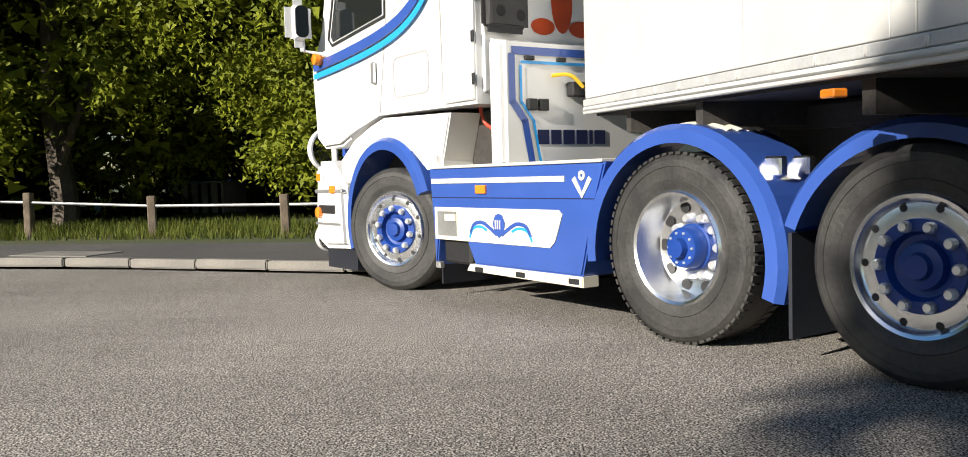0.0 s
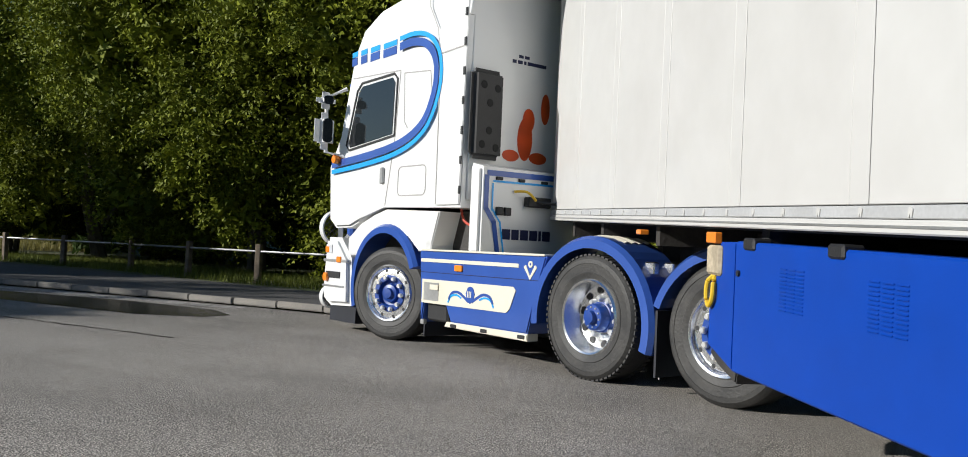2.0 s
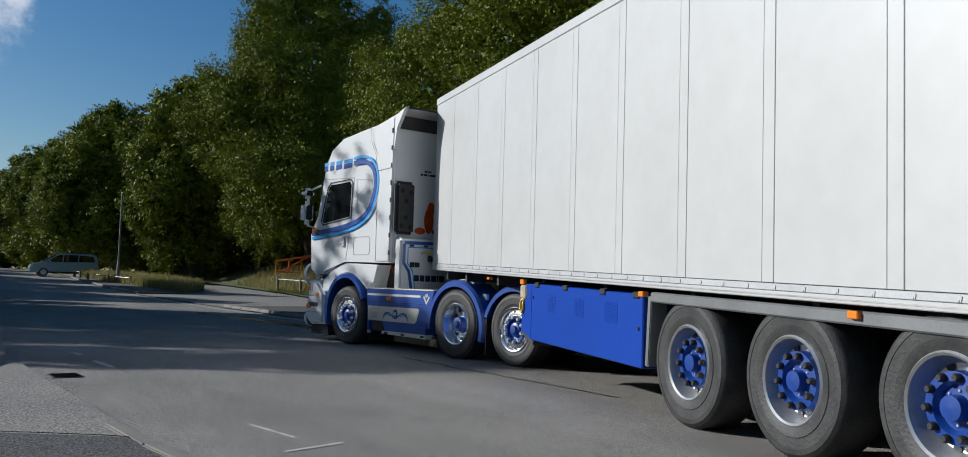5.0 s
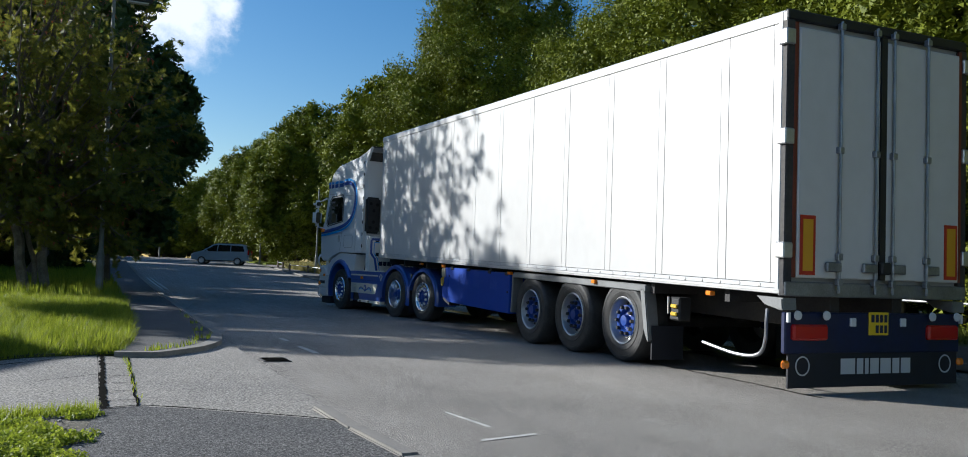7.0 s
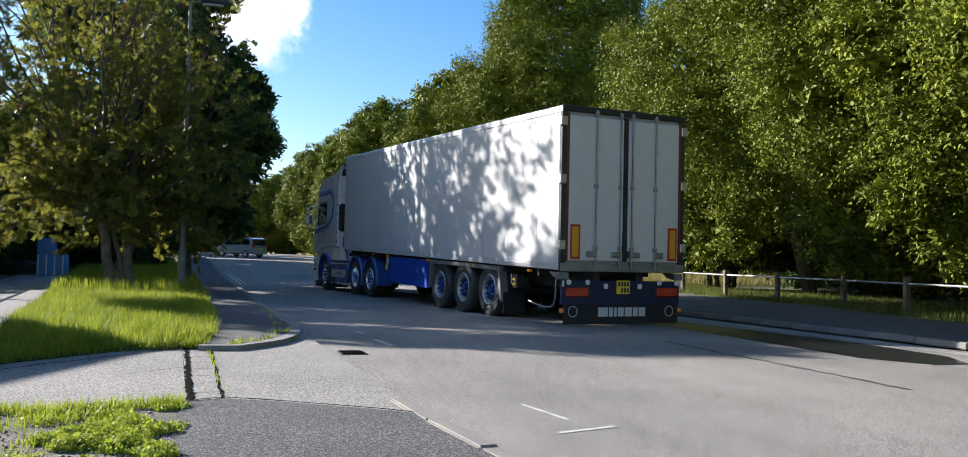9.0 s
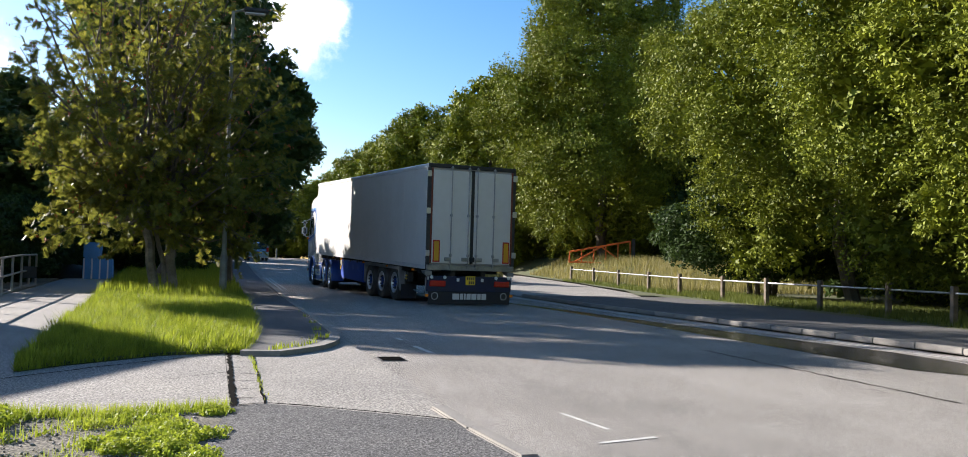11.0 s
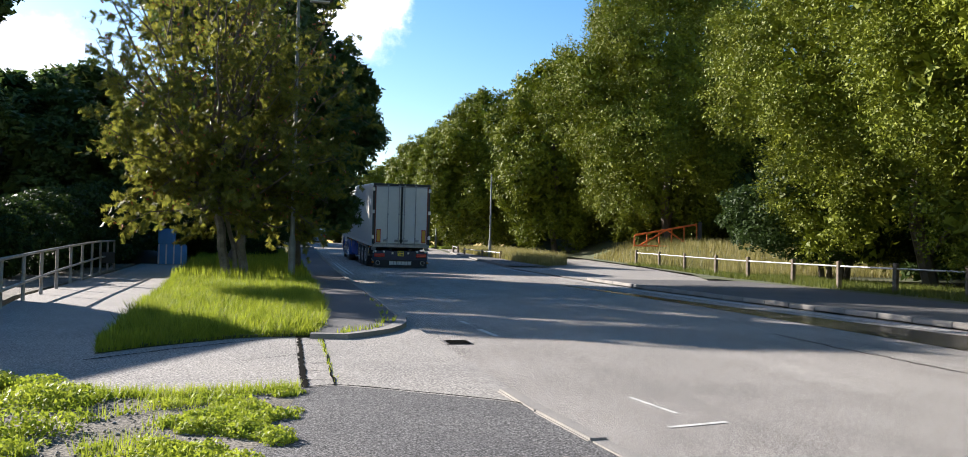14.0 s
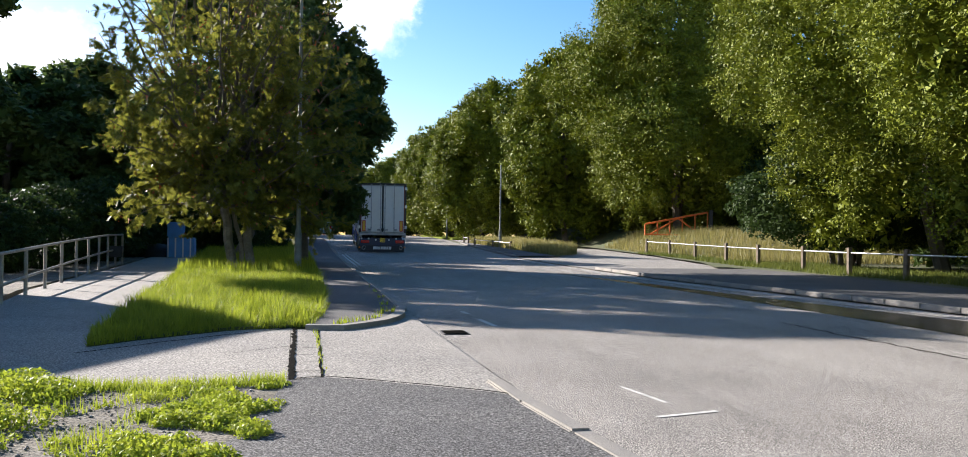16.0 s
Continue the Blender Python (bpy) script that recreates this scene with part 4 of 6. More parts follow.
dome = lambda u: max(0.1, (0.52 + 0.48 * math.sin(min(1, u / 0.42) * math.pi / 2)) * (1 - max(0, u - 0.42) ** 2.1 / 0.58 ** 2.1 * 0.92) ** 0.8)
horn = [tree("hornbeam", "tall dense hornbeam with yellow-green sunlit leaves", 11 + k, 17.0 - k * 0.7, 1.0, 6.1, 260000, 0.086, LEAF_HORN, BARK, dome, clumps=84, trunk_r=0.3, group="roadside tree row", boughs=3, sprays=True) for k in range(3)]
far_tree = tree("hornbeam", "tall hornbeam further up the road, leaves to the ground", 21, 15.0, 0.8, 5.7, 64000, 0.19, LEAF_HORN, BARK, dome, clumps=72, group="roadside tree row", boughs=2, sprays=True)
dark_tree = tree("broadleaf_tree", "broadleaf tree in the wood, leaf colour darkened for shade", 31, 12.0, 0.3, 4.2, 14000, 0.40, LEAF_SHADE, BARK, egg, clumps=230, group="wood behind")
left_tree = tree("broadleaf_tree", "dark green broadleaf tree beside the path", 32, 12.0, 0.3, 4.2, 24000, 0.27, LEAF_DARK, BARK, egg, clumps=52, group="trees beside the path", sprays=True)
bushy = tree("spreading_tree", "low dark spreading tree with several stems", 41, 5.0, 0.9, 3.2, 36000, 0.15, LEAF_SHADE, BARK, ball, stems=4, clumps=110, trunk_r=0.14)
bushy.matrix_basis = pose(20.9, 30.7, lift(31) + 0.1) @ Matrix.Diagonal((1.1, 1.1, 0.95, 1))

ROW = [(17.8, 9.3), (18.6, 16.5), (17.2, 2.2), (16.4, -5.5), (21.0, 26.0), (24.8, 55.0)]
for i, (x, y) in enumerate(ROW):
    m = pose(x, y, lift(y) + (0.9 if y > 40 else 0.08), rz=i * 97) @ Matrix.Diagonal((1.30, 1.30, 1.38, 1) if y > 40 else (1, 1, 1, 1))
    if i < 3:
        horn[i].matrix_basis = m
    else:
        copy_thing(horn[i % 3], m)
FAR = [(20.6, 66.5), (17.4, 76), (18.6, 88), (18.0, 101), (17.5, 114), (22, 128), (28, 66), (31, 58), (25, 82), (24, 95), (15, 150), (28, 140), (11, 158), (20, 165)]
for i, (x, y) in enumerate(FAR):
    m = pose(x, y, lift(y), rz=i * 71) @ Matrix.Diagonal((1, 1, (1.1, 0.98, 0.95, 0.95, 0.98, 1.25, 1.1, 1.1, 1.0, 1.0, 0.9, 1.2, 0.8, 1.1)[i], 1))
    o = far_tree if i == 0 else copy_thing(far_tree, m)
    o.matrix_basis = m
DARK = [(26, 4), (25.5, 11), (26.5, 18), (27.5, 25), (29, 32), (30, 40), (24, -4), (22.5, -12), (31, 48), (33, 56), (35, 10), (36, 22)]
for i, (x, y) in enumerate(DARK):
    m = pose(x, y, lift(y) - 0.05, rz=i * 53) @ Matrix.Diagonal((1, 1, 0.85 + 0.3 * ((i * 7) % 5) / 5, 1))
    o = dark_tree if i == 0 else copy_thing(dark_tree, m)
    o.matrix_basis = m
# the tree at (-10.3, 7.55) is unseen, added to shade the road corner
LEFT = [(-12.2, 42, 0.74), (-13, 50, 0.76), (-9.5, 45, 0.8), (-10.3, 7.55, 0.86), (-6, 52, 0.91), (-4.5, 64, 1.09), (-5, 76, 0.97), (-4.5, 90, 0.85), (-3, 104, 1.03), (-2, 120, 0.91), (0, 140, 1.09), (5, 165, 0.97), (-8, 58, 0.85), (-10, 100, 1.03), (-9, 80, 0.91)]
for i, (x, y, k) in enumerate(LEFT):
    m = pose(x, y, lift(y) - 0.05, rz=i * 53) @ Matrix.Diagonal((1, 1, k, 1))
    o = left_tree if i == 0 else copy_thing(left_tree, m)
    o.matrix_basis = m


# added shade casters: one out of view, its copy behind the rowan
high = tree("broadleaf_tree", "added tall tree with a high dark crown, placed for its shade", 33, 11.0, 7.2, 2.6, 7000, 0.3, LEAF_DARK, BARK, ball, clumps=160, trunk_r=0.2)
high.matrix_basis = pose(-11.3, 29.8, 0.0)
copy_thing(high, pose(-2.2, 38.0, lift(38) + 0.05, rz=70) @ Matrix.Diagonal((1.35, 1.35, 1.22, 1)))
hedge = tree("hedge_shrub", "dense shrub behind the railing, leaf colour darkened for shade", 71, 3.6, 0.0, 2.2, 14000, 0.16, LEAF_SHADE, BARK, ball, stems=3, clumps=120, trunk_r=0.05, group="shrubs behind the railing")
for i, (x, y, k) in enumerate([(-7.9, 25.5, 0.55), (-7.6, 28.5, 0.6), (-7.8, 31.5, 0.7), (-7.6, 35, 0.8), (-7.7, 39.5, 0.9), (-7.4, 45.5, 1.2), (-2.2, 49, 0.9), (-9.6, 27.0, 0.8), (-24, 168, 2.6), (-14, 165, 2.4), (-5, 170, 2.6), (4, 172, 2.4), (13, 168, 2.4), (22, 171, 2.6), (32, 166, 2.6), (42, 150, 2.6), (44, 120, 2.6), (46, 95, 2.6), (40, 72, 2.0), (-14, 140, 2.6), (-12, 120, 2.4)]):
    m = pose(x, y, lift(y), rz=i * 61) @ Matrix.Scale(k, 4)
    o = hedge if i == 0 else copy_thing(hedge, m)
    o.matrix_basis = m


def berries(t, c, s, rng):
    v, f = leaf_cloud(c[::2], s[::2] * 1.05, 1800, 0.09, rng)
    o = new("berry_mass", fast_mesh("berry_mass", v, f, BERRY))
    o.parent = t
    tagged(o, "clusters of dull orange berries", kind="stuff")


def rowan_tree():
    rng = np.random.default_rng(51)
    t = thing("rowan_tree", "airy rowan with pale forked trunks and dull orange berries", "tree", at=pose(-1.4, 27.2, lift(27.2) + 0.06))
    forks = [(-0.95, -0.1, 3.3), (0.15, 0.1, 3.5), (-0.5, 0.25, 3.0)]
    vase = lambda u: (0.70 + 0.30 * math.sin(min(1, u / 0.5) * math.pi / 2)) * max(0.0, 1 - max(0, u - 0.5) ** 2.4 / 0.5 ** 2.4 * 0.75)
    ends, twigs, v, f = feathery_crown(11.8, 1.3, 4.2, rng, 96, vase, -0.9, forks)
    crown = new("crown", fast_mesh("crown", v, f, LEAF_ROWAN))
    crown.parent = t
    for foot, top, r in (((-0.12, 0, -0.3), forks[0], 0.15), ((0.14, 0.05, -0.3), forks[1], 0.14), ((0.02, 0.2, -0.3), forks[2], 0.08)):
        smooth(part("trunk", limb(bmesh.new(), foot, top, r, r * 0.72, rng, 6, 0.05), BARK_PALE, t))
    for st, e in ends:
        smooth(part("bough", limb(bmesh.new(), st, e, 0.055, 0.008, rng, 6, 0.10), BARK, t))
    bm = bmesh.new()
    for a, b in twigs:
        tube(bm, [a, (Vector(a) + Vector(b)) / 2, b], 0.009, 3, taper=0.004)
    tagged(part("twig_mass", bm, BARK, t), "fine dark twigs", kind="stuff")
    c = np.array([b for _, b in twigs])
    berries(t, c, np.full(len(c), 0.16), rng)
    return t


rowan_tree()
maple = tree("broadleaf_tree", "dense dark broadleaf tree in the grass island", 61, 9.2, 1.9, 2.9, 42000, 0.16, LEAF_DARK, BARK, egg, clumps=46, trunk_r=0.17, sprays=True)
maple.matrix_basis = pose(0.45, 31.5, lift(31.5) + 0.06)


# ---- grass and weeds ----
def blades(name, label, pts, height, width, mat, rng, lean=0.35):
    """Blades of grass, each one a bent triangle pair standing on its point."""
    n = len(pts)
    ang = rng.random(n) * 2 * math.pi
    h = height * (0.45 + 0.75 * rng.random(n))
    d = np.stack([np.cos(ang), np.sin(ang)], 1)
    off = d * (lean * h * rng.random(n))[:, None]
    w = np.stack([-d[:, 1], d[:, 0]], 1) * width * 0.5
    z = pts[:, 2]
    a = np.column_stack([pts[:, :2] - w, z])
    b = np.column_stack([pts[:, :2] + w, z])
    e = np.column_stack([pts[:, :2] + off, z + h])
    v = np.stack([a, b, e], 1).reshape(-1, 3)
    o = new(name, fast_mesh(name, v, np.arange(n * 3).reshape(-1, 3), mat))
    return tagged(o, label, kind="stuff")


def scatter(outline, n, rng, dz, clump=0.0):
    """Points inside an outline in plan."""
    xs, ys = np.array(outline).T
    out = []
    while len(out) < n:
        p = np.column_stack([rng.uniform(xs.min(), xs.max(), 4 * n), rng.uniform(ys.min(), ys.max(), 4 * n)])
        inside = np.zeros(len(p), bool)
        for i in range(len(xs)):
            x0, y0, x1, y1 = xs[i - 1], ys[i - 1], xs[i], ys[i]
            if y0 != y1:
                inside ^= ((y0 > p[:, 1]) != (y1 > p[:, 1])) & (p[:, 0] < (x1 - x0) * (p[:, 1] - y0) / (y1 - y0) + x0)
        if clump:
            g = np.sin(p[:, 0] * 5.1 + 1.3 * np.sin(p[:, 1] * 3.7)) * np.sin(p[:, 1] * 4.3 + 1.7 * np.sin(p[:, 0] * 2.9))
            inside &= g > clump
        out += list(p[inside])
    p = np.array(out[:n])
    return np.column_stack([p, [lift(y) + dz for y in p[:, 1]]])


def raised(pts):
    pts[:, 2] += [bank(x, y) for x, y, _ in pts]
    return pts


rng = np.random.default_rng(5)
NEAR_ISLE = [(0.28, 10.95), (0.42, 11.8), (0.60, 14.6), (0.70, 18), (0.70, 24), (-2.8, 24), (-2.3, 15.5), (-1.96, 11.3), (-1.76, 9.35), (-1.44, 9.8), (-0.61, 10.65)]
blades("island_grass", "lush bright green long grass", scatter(NEAR_ISLE, 30000, rng, 0.06), 0.17, 0.016, GRASS, rng, 1.1)
blades("island_grass", "taller tufts of bright grass on the island", scatter(NEAR_ISLE, 24000, rng, 0.06, 0.12), 0.22, 0.016, GRASS, rng, 1.1)
blades("island_grass", "shorter grass along the island's front edge", scatter([(0.36, 10.85), (0.5, 11.9), (0.66, 14), (-1.9, 12), (-2.0, 10.4), (-1.78, 9.15), (-1.4, 9.7), (-0.61, 10.55)], 14000, rng, 0.05), 0.11, 0.014, GRASS, rng, 1.0)
blades("island_grass", "long green grass further up the island", scatter([(0.72, 24), (0.7, 60), (-5.0, 60), (-2.9, 24)], 26000, rng, 0.06), 0.34, 0.03, GRASS, rng)
blades("verge_grass", "rough grass along the fence", scatter([(x - 0.7, y) for x, y in POSTS] + [(x + 3.5, y) for x, y in POSTS[::-1]], 36000, rng, 0.09), 0.2, 0.022, VERGE_GRASS, rng, 0.8)
blades("tall_grass", "pale seeding tall grass around the barrier gate", scatter([(16.5, 51), (15.2, 46.5), (13.4, 44), (13.2, 68), (17, 66), (17, 58)], 16000, rng, 0.09), 0.6, 0.03, DRYGRASS, rng)
blades("tall_grass", "pale seeding tall grass behind the fence", raised(scatter([(20.8, 58), (20.2, 47), (20.5, 42), (19, 34), (28, 34), (32, 60)], 24000, rng, 0.08)), 0.55, 0.03, DRYGRASS, rng)
def leafy(name, label, pts, size, leaves, leaf):
    """Low leafy weeds: many small leaves in tufts on the soil."""
    sizes = size * (0.35 + 0.9 * rng.random(len(pts)) ** 2)
    pts = pts.copy()
    pts[:, 2] += sizes * 0.3
    v, f = leaf_cloud(pts, sizes, leaves, leaf, rng, 0.1, 0.7)
    v[:, 2] = np.maximum(v[:, 2], 0.035)
    return tagged(new(name, fast_mesh(name, v, f, WEED)), label, kind="stuff")


SOIL_TOP = [(0.0, 5.0), (0.08, 6.9), (-0.41, 6.8), (-0.76, 6.7), (-1.48, 6.84), (-2.1, 7.6), (-5, 8.3), (-3, 4)]
leafy("weeds", "low bright weeds on the stony soil", scatter(SOIL_TOP, 520, rng, 0.04, 0.2), 0.07, 30000, 0.022)
leafy("weeds", "low weeds along the edge of the tarmac", scatter([(-0.02, 4.6), (0.08, 6.8), (-0.40, 6.6), (-0.75, 4.6)], 240, rng, 0.04, -0.25), 0.085, 24000, 0.022)
leafy("weeds", "taller weeds at the edge of the stony soil", scatter([(-1.25, 5.2), (-1.30, 6.6), (-1.55, 6.8), (-2.1, 7.5), (-5, 8.2), (-5, 5)], 460, rng, 0.04, -0.25), 0.15, 60000, 0.03)
blades("weeds", "thin grass among the weeds", scatter(SOIL_TOP, 5200, rng, 0.04, 0.05), 0.10, 0.008, WEED, rng, 0.9)
blades("weeds", "straggling grass along the path's edge", scatter([(0.05, 6.75), (0.09, 6.95), (-0.41, 6.86), (-0.76, 6.76), (-1.48, 6.9), (-1.46, 6.7), (-0.76, 6.55), (-0.41, 6.62)], 1500, rng, 0.045), 0.09, 0.008, WEED, rng, 1.0)
blades("weeds", "small weeds growing along the kerb", scatter([(0.45, 10.7), (0.72, 10.7), (1.15, 11.35), (1.48, 12.4), (1.62, 15), (1.62, 19), (1.5, 15), (1.3, 12.4), (0.95, 11.5), (0.5, 11.1)], 130, rng, 0.09, 0.55), 0.08, 0.02, WEED, rng, 0.9)
blades("weeds", "thin weeds in the joint of the concrete", np.column_stack([0.38 + rng.normal(size=70) * 0.014, 7.2 + 3.2 * np.sort(rng.random(70)) ** 0.7, np.full(70, 0.04)]), 0.05, 0.012, WEED, rng, 0.9)


def stones(n, rng):
    """Loose stones on the bare soil."""
    pts = scatter([(-0.1, 5.2), (0.0, 7.15), (-1.2, 7.0), (-2.4, 7.8), (-3.5, 6), (-2, 4.5)], n, rng, 0.05)
    base = np.array([(1, 0, 0), (-1, 0, 0), (0, 1, 0), (0, -1, 0), (0, 0, 0.7), (0, 0, -0.7)])
    tri = np.array([(0, 2, 4), (2, 1, 4), (1, 3, 4), (3, 0, 4), (2, 0, 5), (1, 2, 5), (3, 1, 5), (0, 3, 5)])
    size = 0.004 + 0.014 * rng.random(n) ** 3
    v = pts[:, None, :] + base[None] * size[:, None, None] * (0.6 + 0.8 * rng.random((n, 6, 1)))
    f = tri[None] + 6 * np.arange(n)[:, None, None]
    o = new("loose_stones", fast_mesh("loose_stones", v.reshape(-1, 3), f.reshape(-1, 3), CONCRETE))
    tagged(o, "small loose grey stones on the soil", kind="stuff")


stones(2600, rng)


# ---- the lorry: x ahead, y to its left, z up ----
HUB_Y = 1.06


def ring_of(bm_make, mat, parent, name, count, radius, y):
    first = None
    for k in range(count):
        a = 2 * math.pi * k / count
        m = Matrix.Translation((radius * math.cos(a), y, radius * math.sin(a)))
        if first is None:
            first = part(name, bm_make(), mat, parent)
            first.matrix_basis = m
        else:
            again(first, parent, m=m)


def nut_mesh(r=0.025, d=0.04):
    return lathe([(0.0001, d), (r * 0.7, d), (r, d * 0.7), (r, 0)], 10)


def tyre_mesh(R, w):
    p = [(0.29, -w * 0.42), (0.31, -w / 2), (R * 0.86, -w / 2 - 0.004), (R * 0.965, -w * 0.46), (R, -w * 0.37), (R, w * 0.37), (R * 0.965, w * 0.46), (R * 0.93, w * 0.49), (R * 0.925, w * 0.5), (R * 0.86, w / 2 + 0.004), (R * 0.855, w / 2), (R * 0.72, w * 0.49), (R * 0.71, w * 0.505), (0.31, w / 2 - 0.01), (0.285, w * 0.42)]
    return lathe(p, 64)


def tread_mesh(R, w):
    bm = bmesh.new()
    if True:
        for k in range(64):
            a = 2 * math.pi * (k + 0.5) / 64
            for side in (1, -1):
                r = bmesh.ops.create_cube(bm, size=1)
                bmesh.ops.scale(bm, vec=(0.014, w * 0.2, 0.032), verts=r["verts"])
                bmesh.ops.translate(bm, vec=(R - 0.003, side * w * 0.36, 0), verts=r["verts"])
                bmesh.ops.rotate(bm, matrix=Matrix.Rotation(-a, 3, "Y"), verts=r["verts"])
    return bm


def wheel(parent, kind, x, side, z=None):
    """kind: 'steer', 'drive' (deep dish) or 'trailer'. The wheel's outer face looks along +y before it is turned to its side."""
    R = {"steer": 0.505, "drive": 0.51, "trailer": 0.53}[kind]
    w = 0.37 if kind == "trailer" else 0.315
    f = w / 2
    if kind == "drive":
        rim = lathe([(0.315, f - 0.012), (0.30, f + 0.004), (0.285, f - 0.005), (0.278, f - 0.06), (0.262, f - 0.13), (0.255, f - 0.16), (0.20, f - 0.175), (0.11, f - 0.175)], 56)
    elif kind == "steer":
        rim = lathe([(0.315, f - 0.012), (0.30, f + 0.006), (0.285, f - 0.002), (0.275, f - 0.025), (0.262, f - 0.034), (0.235, f - 0.030), (0.195, f - 0.03)], 56)
    else:
        rim = lathe([(0.315, f - 0.012), (0.30, f + 0.004), (0.285, f - 0.008), (0.27, f - 0.07), (0.245, f - 0.13), (0.20, f - 0.14), (0.10, f - 0.14)], 56)
    wh = smooth(part("wheel", rim, ALU if kind == "trailer" else CHROME, parent))
    smooth(part("tyre", tyre_mesh(R, w), RUBBER, wh, "black rubber lorry tyre"), 30)
    if kind == "drive":
        tagged(part("tread", tread_mesh(R, w), RUBBER, wh), kind="stuff")
        bm = lathe([(0.128, f - 0.178), (0.126, f - 0.14), (0.115, f - 0.137), (0.108, f - 0.06), (0.10, f - 0.05), (0.055, f - 0.045), (0.05, f - 0.005), (0.0001, f - 0.002)], 40)
        smooth(part("hub", bm, HUBBLUE, wh, "blue painted hub"))
        ring_of(nut_mesh, STEELNUT, wh, "nut", 10, 0.158, f - 0.176)
        ring_of(lambda: lathe([(0.0001, 0.004), (0.032, 0.004), (0.034, 0)], 14), BLACK, wh, "hand_hole", 10, 0.226, f - 0.166)
        ring_of(lambda: nut_mesh(0.008, 0.012), STEELNUT, wh, "stud", 10, 0.082, f - 0.052)
    elif kind == "steer":
        bm = lathe([(0.200, f - 0.034), (0.197, f - 0.014), (0.145, f - 0.012), (0.13, f - 0.05), (0.105, f - 0.055), (0.095, f - 0.02), (0.06, f - 0.01), (0.05, f + 0.015), (0.0001, f + 0.017)], 40)
        smooth(part("hub", bm, HUBBLUE, wh, "blue painted hub"))
        ring_of(nut_mesh, STEELNUT, wh, "nut", 10, 0.170, f - 0.014)
        ring_of(lambda: lathe([(0.0001, 0.004), (0.016, 0.004), (0.018, 0)], 12), BLACK, wh, "hand_hole", 10, 0.249, f - 0.032)
    else:
        bm = lathe([(0.205, f - 0.13), (0.20, f - 0.05), (0.145, f - 0.045), (0.125, f - 0.09), (0.075, f - 0.085), (0.07, f - 0.02), (0.0001, f - 0.015)], 40)
        smooth(part("hub", bm, HUBBLUE, wh, "bright blue painted hub"))
        ring_of(nut_mesh, BLACK, wh, "nut", 10, 0.172, f - 0.048)
        ring_of(lambda: nut_mesh(0.009, 0.012), STEELNUT, wh, "stud", 8, 0.095, f - 0.088)
        ring_of(lambda: lathe([(0.0001, 0.004), (0.03, 0.004), (0.032, 0)], 12), BLACK, wh, "hand_hole", 10, 0.238, f - 0.128)
    wh.matrix_basis = wheel_pose(x, side, R, 0, 0)
    return wh, x, side, R


def wheel_pose(x, side, R, roll, steer):
    m = Matrix.Translation((x, HUB_Y * side, R)) @ Matrix.Rotation(steer, 4, "Z") @ Matrix.Rotation(roll, 4, "Y")
    return m @ Matrix.Rotation(math.pi, 4, "Z") if side < 0 else m


def arch(r0, r1, a0, a1, y0, y1, cx, cz, n=22, sx=1.0):
    """A mudguard: a bent band from angle a0 to a1."""
    bm = bmesh.new()
    rows = []
    for k in range(n + 1):
        a = radians(a0 + (a1 - a0) * k / n)
        c, s = math.cos(a) * sx, math.sin(a)
        rows.append([bm.verts.new((cx + r * c, y, cz + r * s)) for r, y in ((r0, y0), (r1 - 0.03, y0), (r1, y0 - 0.04 if y0 > y1 else y0 + 0.04), (r1, y1), (r1 - 0.02, y1), (r0 + 0.01, y0 - 0.02 if y0 > y1 else y0 + 0.02))])
    m = len(rows[0])
    for a, b in zip(rows, rows[1:]):
        for i in range(m):
            bm.faces.new((a[i], a[(i + 1) % m], b[(i + 1) % m], b[i]))
    bm.faces.new(rows[0]), bm.faces.new(rows[-1][::-1])
    return bm


def bars(parent, x, y, z, widths, h, gap, mat, facing="side", name="lettering"):
    """Plain bars in the place of lettering."""
    for w in widths:
        bm = boxm(x - w, x, y, y + 0.004, z, z + h) if facing == "side" else boxm(x - 0.004, x, y - w, y, z, z + h)
        part(name, bm, mat, parent)
        if facing == "side":
            x -= w + gap
        else:
            y -= w + gap


